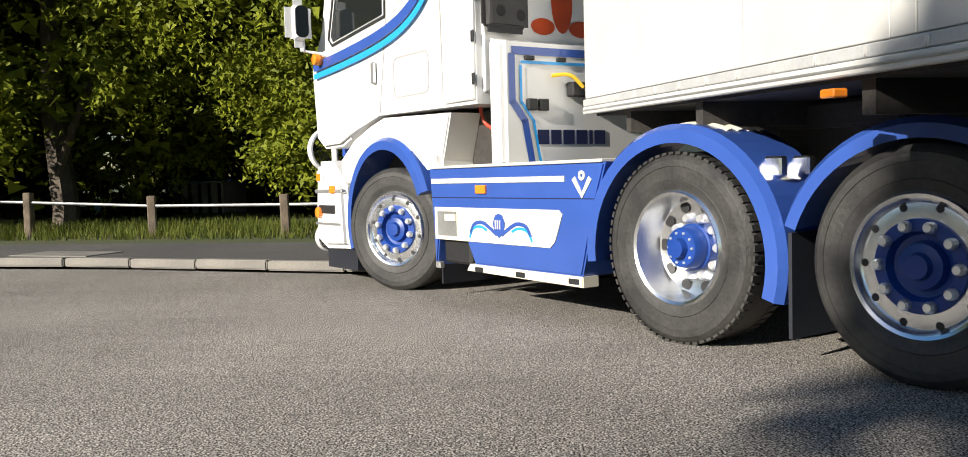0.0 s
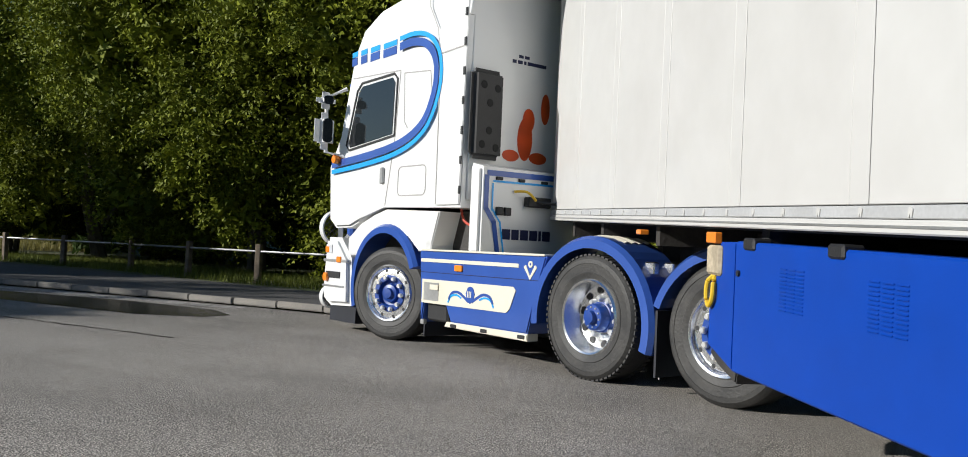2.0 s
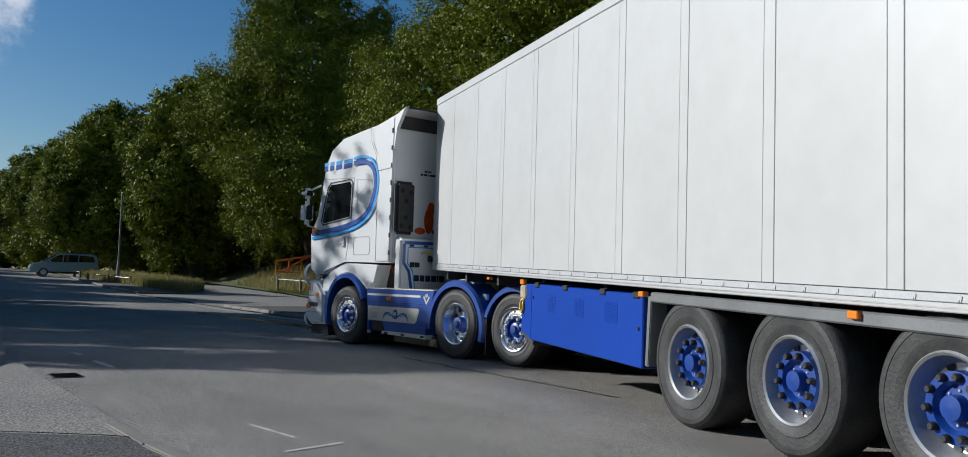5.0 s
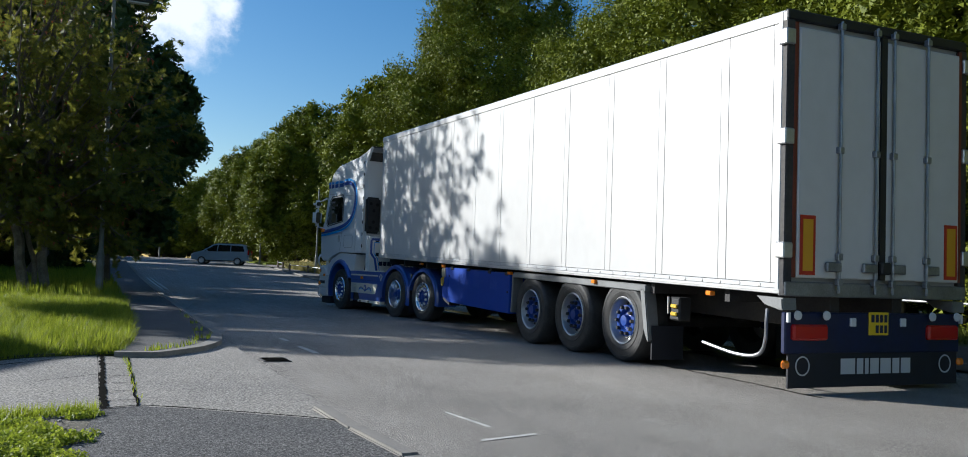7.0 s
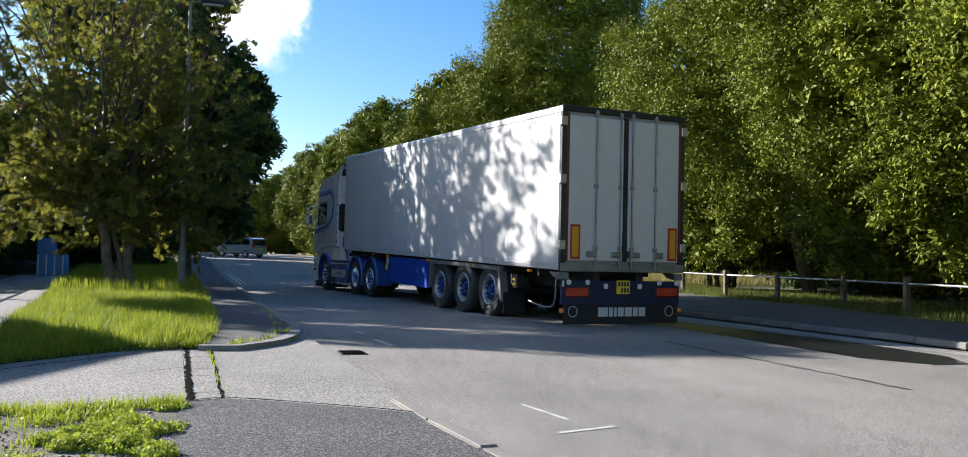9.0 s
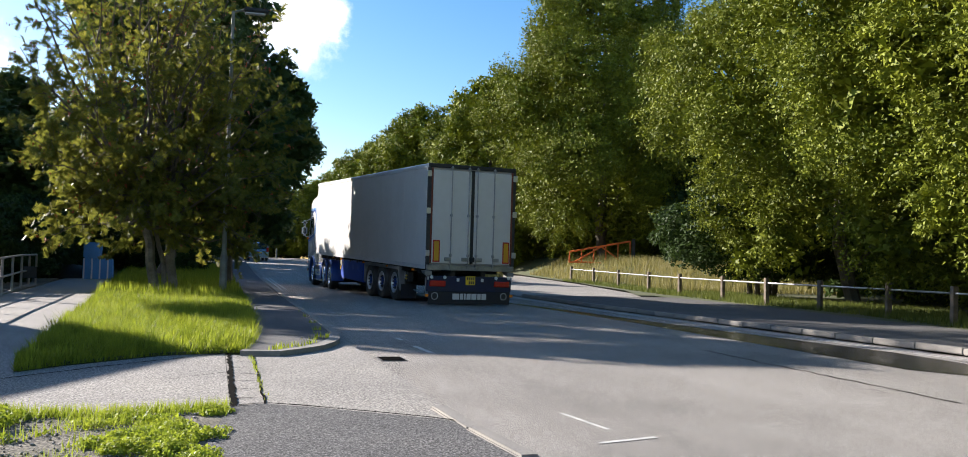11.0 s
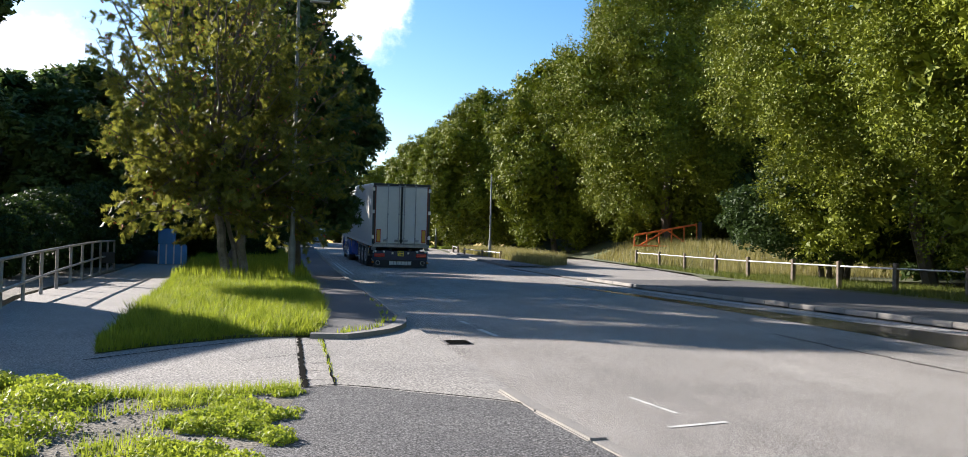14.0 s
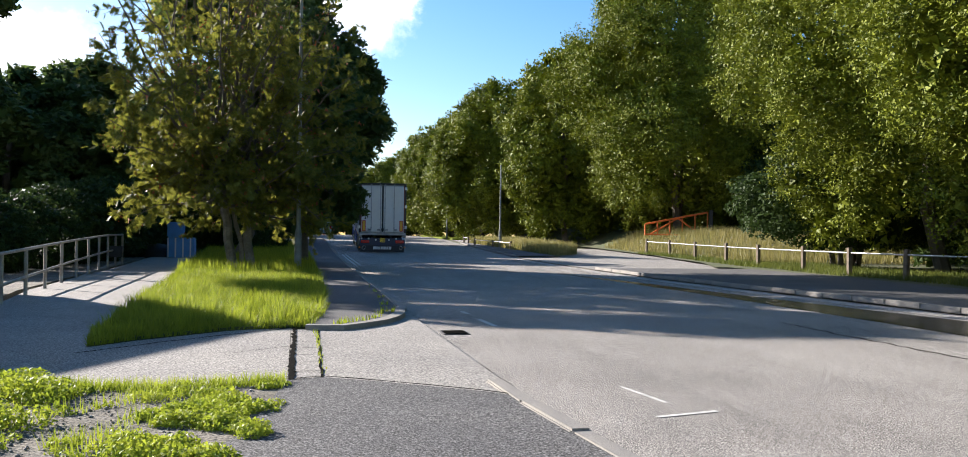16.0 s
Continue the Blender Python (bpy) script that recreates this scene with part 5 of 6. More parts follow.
def tractor():
    t = thing("lorry_tractor", "white and blue three-axle lorry tractor with chrome wheels", "lorry")
    D, TAG = -3.146, -4.475
    # cab shell
    prof = [(-1.38, 1.42), (0.05, 1.44), (0.32, 1.38), (0.62, 1.28), (0.80, 1.22), (1.16, 1.21), (1.30, 1.30), (1.36, 1.95), (1.12, 2.30), (0.92, 3.02), (0.86, 3.22), (0.66, 3.50), (0.30, 3.66), (-0.40, 3.74), (-0.85, 3.78), (-1.43, 3.90), (-1.40, 3.30)]
    bm = slab(prof, -1.25, 1.25)
    es = [e for e in bm.edges if abs(e.verts[0].co.y - e.verts[1].co.y) < 1e-6 and (e.verts[0].co.x > 0.5 or e.verts[0].co.z > 3.45) and (e.verts[1].co.x > 0.5 or e.verts[1].co.z > 3.45)]
    bmesh.ops.bevel(bm, geom=es, offset=0.13, segments=4, affect="EDGES", clamp_overlap=True)
    cab = smooth(part("cab", bm, WHITE, t, "glossy white cab shell with blue stripes"), 28)
    sp = part("roof_spoiler", slab([(-0.86, 3.785), (-1.43, 3.915), (-1.72, 3.985), (-1.74, 3.955), (-1.44, 3.875), (-0.86, 3.74)], -1.20, 1.20, bevel=0.006), WHITE, t, "white roof spoiler overhanging the rear wall")
    part("spoiler_lip", tube(bmesh.new(), [(-1.74, -1.22, 3.965), (-1.755, -0.6, 3.972), (-1.76, 0, 3.975), (-1.755, 0.6, 3.972), (-1.74, 1.22, 3.965)], 0.018, 6), BLACK, sp)
    # thin dark plate on the rear wall stands in for shade under the overhang
    part("spoiler_cavity", boxm(-1.452, -1.436, -1.19, 1.19, 3.66, 3.89, bevel=0.004), CHASSIS, sp, "dark plate standing in for the shade under the roof spoiler")
    for s in (1, -1):
        part("spoiler_cheek", slab([(-1.36, 3.30), (-1.40, 3.86), (-1.72, 3.975), (-1.50, 3.66), (-1.43, 3.30)], *sorted((1.20 * s, 1.262 * s)), bevel=0.006), WHITE, sp)
    for s in (1, -1):
        y0 = 1.25 * s
        yy = (lambda a: a) if s > 0 else (lambda a: -a - 0.004)
        part("side_fairing", slab([(-1.37, 1.45), (-0.98, 1.45), (-0.95, 2.9), (-0.90, 3.70), (-1.42, 3.84)], y0, y0 + 0.022 * s, bevel=0.006), WHITE, t, "white fairing at the cab's rear edge")
        win = [(-0.06, 2.24), (-0.08, 2.80), (-0.03, 2.86), (0.62, 2.84), (0.70, 2.78), (0.90, 2.20), (0.86, 2.15)]
        part("door_window", slab(win, y0 - 0.02 * s, y0 + 0.008 * s), GLASS, t, "dark tinted side window")
        bm = ribbon([(-0.11, 2.22), (-0.13, 2.84), (-0.06, 2.90), (0.64, 2.88), (0.74, 2.80), (0.95, 2.18), (0.88, 2.12), (-0.11, 2.22)], 0.022, yy(1.252) if s > 0 else -1.262, 0.010)
        part("window_seal", bm, BLACK, t)
        for path in ([(-0.18, 2.92), (0.86, 2.96)], [(-0.18, 2.92), (-0.12, 2.2), (0.03, 1.46)], [(-0.26, 2.88), (-0.30, 2.35), (-0.36, 2.28)], [(-0.26, 2.88), (-0.76, 2.84), (-0.80, 2.6)]):
            part("door_seam", ribbon(path, 0.012, yy(1.251), 0.003), SEAM, t)
        lk = rounded(-0.75, -0.22, 1.56, 1.87, 0.06)
        part("locker_lid", ribbon(lk + [lk[0]], 0.012, yy(1.251), 0.003), SEAM, t)
        part("rear_seam", ribbon([(-0.98, 1.46), (-0.96, 2.9), (-0.90, 3.25), (-0.74, 3.5), (-0.72, 3.74)], 0.012, yy(1.274), 0.003), SEAM, t)
        part("rear_seam", ribbon([(-0.98, 2.98), (-1.40, 3.0)], 0.014, yy(1.274), 0.003), SEAM, t)
        loop = curve_points([(1.25, 1.965), (0.6, 2.01), (-0.04, 2.08), (-0.45, 2.18), (-0.72, 2.34), (-0.87, 2.6), (-0.90, 2.82), (-0.84, 3.0), (-0.68, 3.13), (-0.45, 3.18), (-0.18, 3.17)], 6)
        loop = [(p.x, p.y) for p in loop]
        part("blue_stripe", ribbon(loop, 0.085, yy(1.276), 0.004), BLUE, t, "dark blue painted stripe")
        n = len(loop)
        outer = []
        for i in range(n):
            d = (Vector(loop[min(i + 1, n - 1)]) - Vector(loop[max(0, i - 1)])).normalized()
            outer.append((loop[i][0] + d.y * 0.088, loop[i][1] - d.x * 0.088))
        inner = [(2 * a[0] - b[0], 2 * a[1] - b[1]) for a, b in zip(loop, outer)]
        part("light_stripe", ribbon(inner, 0.05, yy(1.276), 0.004), LIGHTBLUE, t, "light blue painted stripe")
        for x0, x1 in ((-0.08, 0.20), (0.28, 0.48), (0.56, 0.70), (0.78, 0.90)):
            part("blue_stripe", ribbon([(x0, 3.16), (x1, 3.15)], 0.09, yy(1.252), 0.004), BLUE, t)
            part("light_stripe", ribbon([(x0, 3.245), (x1, 3.235)], 0.06, yy(1.252), 0.004), LIGHTBLUE, t)
        part("door_handle", boxm(0.06, 0.13, yy(1.25), yy(1.25) + 0.03, 1.70, 1.88, bevel=0.012), ALU, t, "grey door handle")
        for k in range(8):
            part("marker_lamp", boxm(-1.40, -1.365, yy(1.272), yy(1.272) + 0.012, 1.55 + k * 0.29, 1.63 + k * 0.29, bevel=0.004), BLACK, t)
        # mirrors on their arm
        y1 = 1.30 * s
        arm = part("mirror_arm", tube(bmesh.new(), [(1.0, 1.24 * s, 2.05), (1.15, 1.42 * s, 2.1), (1.15, 1.44 * s, 2.75), (1.0, 1.25 * s, 2.86)], 0.025), WHITE, t)
        ya, yb = sorted((1.35 * s, 1.60 * s))
        mm = smooth(part("mirror", boxm(1.02, 1.20, ya, yb, 2.12, 2.56, bevel=0.085, seg=5), WHITE, t, "white main door mirror"))
        part("mirror_glass", slab([(y, z) for y, z in rounded(ya + 0.065, yb - 0.065, 2.2, 2.48, 0.05)], -1.03, -1.012), GLASS, mm).matrix_basis = Matrix.Rotation(math.pi / 2, 4, "Z")
        m2 = smooth(part("mirror", boxm(1.02, 1.18, ya, yb, 2.60, 2.80, bevel=0.075, seg=5), WHITE, t, "white wide-angle mirror"))
        part("mirror_glass", slab([(y, z) for y, z in rounded(ya + 0.065, yb - 0.065, 2.65, 2.75, 0.04)], -1.03, -1.012), GLASS, m2).matrix_basis = Matrix.Rotation(math.pi / 2, 4, "Z")
        part("indicator", lathe([(0.0001, 0.05), (0.05, 0.04), (0.06, 0.0), (0.05, -0.04), (0.0001, -0.05)], 16), AMBER, t, "orange side indicator").matrix_basis = Matrix.Translation((1.08, 1.31 * s, 2.02))
        # wheel arch, step panel and lower cab
        lo, hi = sorted((0.55 * s, 1.22 * s))
        low_out = [(-0.98, 1.39), (-0.62, 1.40), (0.05, 1.42), (0.30, 1.36), (0.60, 1.26), (0.86, 1.10), (0.86, 0.9), (0.62, 0.9), (0.42, 1.12), (0.0, 1.20), (-0.42, 1.12), (-0.62, 0.98), (-0.84, 0.99)]
        part("arch_panel", slab(low_out, lo, hi, bevel=0.012), WHITE, t, "white panel over the front wheel")
        part("front_mudguard", arch(0.60, 0.70, -22, 158, 1.27 * s, 0.80 * s, -0.0, 0.56, 26), BLUE, t, "blue front wheel arch")
        part("grille_guard", boxm(-0.86, -0.76, lo, hi, 1.0, 1.1, bevel=0.01), WHITE, t)
        # side skirt
        o = [(-0.66, 0.985), (-2.62, 0.985), (-2.52, 0.72), (-2.40, 0.30), (-1.25, 0.30), (-1.12, 0.52), (-0.78, 0.52), (-0.74, 0.26), (-0.72, 0.26), (-0.70, 0.62)]
        part("side_skirt", slab(o, lo + (0.2 if s > 0 else 0), hi - (0 if s > 0 else 0.2), bevel=0.012), BLUE, t, "blue painted side skirt")
        part("step_recess", boxm(-1.14, -0.78, *sorted((0.9 * s, 1.18 * s)), 0.28, 0.5, bevel=0.02), BLACK, t)
        part("skirt_ledge", boxm(-2.60, -0.70, *sorted((0.85 * s, 1.225 * s)), 0.985, 1.005, bevel=0.004), CREAM, t)
        part("skirt_stripe", boxm(-2.26, -0.70, *sorted((1.218 * s, 1.226 * s)), 0.875, 0.91), CREAM, t, "thin cream stripe")
        part("skirt_seam", boxm(-2.55, -0.70, *sorted((1.218 * s, 1.222 * s)), 0.768, 0.774), INK, t)
        pl = slab([(-0.74, 0.70), (-2.20, 0.70), (-2.235, 0.67), (-2.16, 0.50), (-2.11, 0.46), (-0.74, 0.46)], 1.218 * s, 1.228 * s)
        p = part("name_panel", pl, CREAM, t, "cream panel with a blue scroll")
        part("step_pocket", boxm(-1.04, -0.78, *sorted((1.226 * s, 1.231 * s)), 0.49, 0.67), ALU, p)
        part("step_bar", boxm(-1.04, -0.9, *sorted((1.231 * s, 1.243 * s)), 0.60, 0.65), CREAM, p)
        for sg in (1, -1):
            sc = curve_points([(-1.57 + sg * 0.03, 0.52), (-1.57 + sg * 0.10, 0.56), (-1.57 + sg * 0.20, 0.60), (-1.57 + sg * 0.30, 0.585), (-1.57 + sg * 0.35, 0.52)], 6)
            part("scroll", ribbon([(q.x, q.y) for q in sc], 0.026, 1.228 * s if s > 0 else -1.232, 0.004), BLUE, p)
            sc = [(q.x + sg * 0.012, q.y - 0.03) for q in sc[8:]]
            part("scroll", ribbon(sc, 0.018, 1.228 * s if s > 0 else -1.232, 0.004), LIGHTBLUE, p)
        part("crest", slab([(-1.50, 0.60), (-1.53, 0.655), (-1.57, 0.665), (-1.61, 0.655), (-1.64, 0.60), (-1.62, 0.53), (-1.57, 0.50), (-1.52, 0.53)], *sorted((1.226 * s, 1.233 * s))), BLUE, p)
        for k in range(3):
            part("crest_bar", boxm(-1.54 - k * 0.025, -1.528 - k * 0.025, *sorted((1.232 * s, 1.236 * s)), 0.56, 0.62), CREAM, p)
        part("badge", ribbon([(-2.345, 0.895), (-2.42, 0.79), (-2.495, 0.895)], 0.034, 1.220 * s if s > 0 else -1.226, 0.006), CREAM, t, "pale chevron badge")
        part("badge_ring", lathe([(0.012, 0.004), (0.03, 0.004), (0.03, 0), (0.012, 0)], 16), CREAM, t).matrix_basis = Matrix.Translation((-2.42, 1.222 * s, 0.91))
        part("marker_lamp", boxm(-1.42, -1.30, *sorted((1.215 * s, 1.24 * s)), 0.80, 0.86, bevel=0.006), AMBER, t, "orange side marker lamp")
        strip = part("lower_trim", slab([(-1.20, 0.30), (-2.42, 0.30), (-2.42, 0.235), (-1.16, 0.25)], *sorted((1.10 * s, 1.232 * s)), bevel=0.006), CREAM, t, "cream trim strip with small lamps")
        for x in (-1.32, -1.80, -2.34):
            part("trim_lamp", boxm(x - 0.05, x + 0.05, *sorted((1.228 * s, 1.238 * s)), 0.25, 0.285, bevel=0.008), BLACK, strip)
        part("trim_lamp", boxm(-0.80, -0.74, *sorted((1.19 * s, 1.235 * s)), 0.24, 0.29, bevel=0.006), ALU, t)
        # mudguards over the two rear axles
        part("rear_mudguard", arch(0.60, 0.70, -6, 196, 1.24 * s, 0.78 * s, D, 0.47, 28), BLUE, t, "blue mudguard over the driven wheel")
        part("rear_mudguard", arch(0.60, 0.69, 20, 188, 1.24 * s, 0.78 * s, TAG, 0.43, 26), BLUE, t, "blue mudguard over the rear wheel")
        for k in range(4):
            part("guard_rib", arch(0.70, 0.712, 60, 112, (1.10 - k * 0.085) * s, (1.075 - k * 0.085) * s, D, 0.47, 12), CREAM, t)
        for k in range(2):
            part("guard_clip", boxm(D - 0.60, D - 0.50, *sorted(((1.06 - 0.22 * k) * s, (1.12 - 0.22 * k) * s)), 0.88, 0.98, bevel=0.01), CHROME, t)
        part("mudflap", boxm(TAG + 0.61, TAG + 0.63, *sorted((0.80 * s, 1.2 * s)), 0.12, 0.62), FLAP, t, "black rubber mudflap")
        part("mudflap", boxm(-0.66, -0.64, *sorted((0.62 * s, 1.12 * s)), 0.10, 0.5), FLAP, t, "black rubber mudflap")
        chain = bmesh.new()
        for k in range(12):
            box(chain, D - 0.705, D - 0.695, *sorted((1.13 * s, 1.14 * s)), 0.10 + k * 0.025, 0.118 + k * 0.025)
        tagged(part("chain", chain, GALV, t), kind="stuff")
        # lamps and bumper side
        part("headlamp", boxm(1.18, 1.42, *sorted((0.72 * s, 1.235 * s)), 0.86, 1.06, bevel=0.05, seg=3), CLEARLENS, t, "clear headlamp")
        part("indicator", boxm(1.0, 1.1, *sorted((1.215 * s, 1.243 * s)), 0.80, 0.87, bevel=0.008), AMBER, t)
        part("indicator", boxm(1.28, 1.40, *sorted((1.18 * s, 1.24 * s)), 0.90, 1.0, bevel=0.02), AMBER, t)
        part("fog_lamp", lathe([(0.0001, 0.05), (0.05, 0.04), (0.055, 0)], 14), AMBER, t).matrix_basis = Matrix.Translation((1.34, 1.22 * s, 0.62)) @ Matrix.Rotation(math.pi * (s < 0), 4, "Z")
        for z0, r in ((1.22, 0.22), (0.36, 0.15)):
            lamp = smooth(part("spotlight", lathe([(r * 0.84, 0.0), (r * 0.9, -0.03), (r * 0.98, -0.03), (r, 0.0), (r, 0.05), (r * 0.93, 0.07), (r * 0.84, 0.06), (r * 0.84, 0.0)], 28), WHITE, t, "white round spotlight with a mesh guard"))
            lamp.matrix_basis = Matrix.Translation((1.60 if z0 > 1 else 1.66, 0.98 * s, z0)) @ Matrix.Rotation(-math.pi / 2, 4, "Z")
            g = bmesh.new()
            for k in range(-3, 4):
                q = k * r / 4
                hgt = math.sqrt(max(0.0, r * r - q * q))
                tube(g, [((q - hgt) * 0.707, 0.055, (q + hgt) * 0.707), ((q + hgt) * 0.707, 0.055, (q - hgt) * 0.707)], 0.006, 4)
                tube(g, [((q - hgt) * 0.707, 0.055, -(q + hgt) * 0.707), ((q + hgt) * 0.707, 0.055, -(q - hgt) * 0.707)], 0.006, 4)
            part("mesh_guard", g, BLACK, lamp)
    # front face
    part("windscreen", slab([(1.10, 2.28), (1.385, 1.98), (1.40, 2.0), (0.985, 3.0), (0.95, 3.0)], -1.05, 1.05, bevel=0.01), GLASS, t, "dark windscreen")
    part("sun_visor", slab([(0.93, 3.02), (1.22, 2.92), (1.25, 2.96), (0.93, 3.12)], -1.1, 1.1, bevel=0.012), BLUE, t, "blue sun visor")
    part("grille", boxm(1.30, 1.42, -0.95, 0.95, 1.12, 1.92, bevel=0.03), BLUE, t, "blue front grille")
    for k in range(6):
        part("grille_slat", boxm(1.41, 1.43, -0.85, 0.85, 1.18 + k * 0.12, 1.24 + k * 0.12, bevel=0.006), BLACK, t)
    bm = slab([(0.80, 0.30), (0.84, 0.86), (1.10, 1.10), (1.40, 1.10), (1.46, 0.62), (1.44, 0.34), (1.30, 0.28)], -1.225, 1.225, bevel=0.05, seg=3)
    smooth(part("bumper", bm, WHITE, t, "deep white front bumper"), 40)
    part("bumper_band", boxm(0.86, 1.445, -1.232, 1.232, 0.80, 0.84, bevel=0.01), ALU, t)
    part("bumper_band", boxm(0.90, 1.455, -1.232, 1.232, 0.50, 0.53, bevel=0.01), ALU, t)
    part("bumper_recess", boxm(1.0, 1.38, -1.235, 1.235, 0.60, 0.70, bevel=0.02), BLACK, t)
    part("front_flap", boxm(0.74, 1.36, -1.15, 1.15, 0.10, 0.29), FLAP, t, "dark rubber flap under the bumper")
    bm = bmesh.new()
    for s in (1, -1):
        tube(bm, [(1.52, 0.9 * s, 0.35), (1.56, 0.95 * s, 0.7), (1.56, 0.95 * s, 1.5), (1.45, 0.9 * s, 1.62)], 0.035)
    tube(bm, [(1.56, 0.95, 1.42), (1.56, -0.95, 1.42)], 0.03)
    part("bull_bar", bm, WHITE, t, "white tubular front bar")
    for y in (-0.6, -0.2, 0.2, 0.6):
        part("roof_lamp", boxm(0.52, 0.62, y - 0.09, y + 0.09, 3.55, 3.66, bevel=0.02), CLEARLENS, t)
    bm = bmesh.new()
    tube(bm, [(0.75, 0.95, 3.52), (0.80, 1.0, 3.62), (0.60, 1.02, 3.74), (0.50, 1.0, 3.66)], 0.022)
    part("roof_bar", bm, CHROME, t)
    for y in (0.85, -0.85):
        part("air_horn", tube(bmesh.new(), [(-0.2, y, 3.80), (0.25, y, 3.78)], 0.03, 10, taper=0.06), CHROME, t)
    # rear wall of the cab
    part("rear_wall", boxm(-1.405, -1.36, -1.2, 1.2, 1.5, 3.5, bevel=0.01), WHITE, t, "plain white rear cab wall")
    bx = smooth(part("light_box", boxm(-1.52, -1.405, 0.86, 1.25, 1.90, 2.78, bevel=0.05, seg=3), BLACK, t, "black plastic panel with round holes"))
    for yy, zz in ((0.96, 2.60), (1.13, 2.62), (1.05, 2.45), (1.05, 2.18), (1.13, 2.04), (0.96, 2.02)):
        bm = lathe([(0.0001, 0.003), (0.035, 0.003), (0.04, 0.0)], 14)
        part("hole", bm, HOLE, bx).matrix_basis = Matrix.Translation((-1.521, yy, zz)) @ Matrix.Rotation(math.pi / 2, 4, "Z")
    bars(t, -1.405, 0.62, 2.98, (0.06, 0.06), 0.03, 0.02, INK, "rear")
    bars(t, -1.405, 0.70, 2.92, (0.05, 0.06, 0.03, 0.25), 0.035, 0.02, INK, "rear")
    dec = bmesh.new()
    for cy, cz, ry, rz in ((0.50, 2.16, 0.10, 0.22), (0.68, 1.98, 0.11, 0.06), (0.32, 1.98, 0.12, 0.06), (0.24, 2.50, 0.06, 0.16), (0.46, 2.36, 0.08, 0.12)):
        vs = [dec.verts.new((-1.409 - 0.0005 * len(dec.faces), cy + ry * math.cos(a), cz + rz * math.sin(a))) for a in (2 * math.pi * k / 20 for k in range(20))]
        dec.faces.new(vs)
    part("decal", dec, DECAL, t, "plain orange-red emblem")
    # panel behind the cab
    part("air_panel", slab([(-1.62, 0.98), (-1.62, 1.82), (-1.44, 1.86), (-1.44, 0.98)], -1.20, 1.20, bevel=0.03), WHITE, t, "white catwalk panel with a blue border")
    for w, off, mat in ((0.055, 0.0, BLUE), (0.02, 0.075, LIGHTBLUE)):
        bm = bmesh.new()
        for a, b in (((0.97 - off, 0.99), (1.03 - off, 1.30)), ((1.02 - off, 1.28), (1.13 - off, 1.42)), ((1.13 - off, 1.40), (1.13 - off, 1.74 - off)), ((1.13 - off, 1.76 - off), (-1.13 + off, 1.78 - off))):
            d = Vector((b[0] - a[0], b[1] - a[1])).normalized()
            nx, nz = -d.y * w / 2, d.x * w / 2
            bm.faces.new([bm.verts.new((-1.626, y, z)) for y, z in ((a[0] - nx, a[1] - nz), (a[0] + nx, a[1] + nz), (b[0] + nx, b[1] + nz), (b[0] - nx, b[1] - nz))])
        part("border", bm, mat, t)
    bars(t, -1.622, 0.92, 1.13, (0.10, 0.09, 0.10, 0.10, 0.03, 0.10), 0.10, 0.02, INK, "rear")
    for y in (0.97, 0.87):
        part("socket", boxm(-1.65, -1.615, y - 0.04, y + 0.04, 1.36, 1.44, bevel=0.006), BLACK, t)
    for y in (0.98, 0.7, 0.4):
        part("panel_lamp", boxm(-1.64, -1.615, y - 0.04, y + 0.04, 1.70, 1.73, bevel=0.005), BLACK, t)
    part("air_line", tube(bmesh.new(), curve_points([(-1.64, 0.80, 1.60), (-1.72, 0.70, 1.60), (-1.74, 0.60, 1.52)], 5), 0.014, 6), YELLOW, t)
    part("air_line", tube(bmesh.new(), curve_points([(-1.64, 0.6, 1.52), (-1.85, 0.4, 1.50), (-2.0, 0.1, 1.56)], 6), 0.016, 6), BLACK, t)
    part("valve_block", boxm(-1.70, -1.62, 0.36, 0.66, 1.46, 1.56, bevel=0.01), BLACK, t)
    part("red_hose", tube(bmesh.new(), curve_points([(-1.05, 1.0, 1.42), (-1.12, 1.0, 1.30), (-1.30, 0.98, 1.24), (-1.42, 0.96, 1.30)], 5), 0.014, 6), REDHOSE, t)
    # chassis and couplings
    part("chassis", boxm(-5.1, 1.0, -0.45, 0.45, 0.55, 0.93, bevel=0.02), CHASSIS, t)
    part("engine_tunnel", boxm(-1.3, 0.9, -0.95, 0.95, 0.75, 1.42, bevel=0.03), CHASSIS, t)
    part("fuel_tank", boxm(-2.4, -0.8, -1.0, 1.0, 0.35, 0.95, bevel=0.08, seg=3), CHASSIS, t)
    part("fifth_wheel", boxm(-4.15, -3.2, -0.45, 0.45, 0.95, 1.17, bevel=0.04), CHASSIS, t)
    for x in (0.0, D, TAG):
        part("axle", tube(bmesh.new(), [(x, -1.0, 0.5), (x, 1.0, 0.5)], 0.08, 10), CHASSIS, t)
    bars(t, -3.856, 1.02, 0.22, (0.08, 0.07, 0.08), 0.08, 0.02, SILVERINK, "rear")
    wheels = []
    for s in (1, -1):
        wheels += [wheel(t, "steer", 0.0, s), wheel(t, "drive", D, s), wheel(t, "steer", TAG, s)]
    return t, wheels


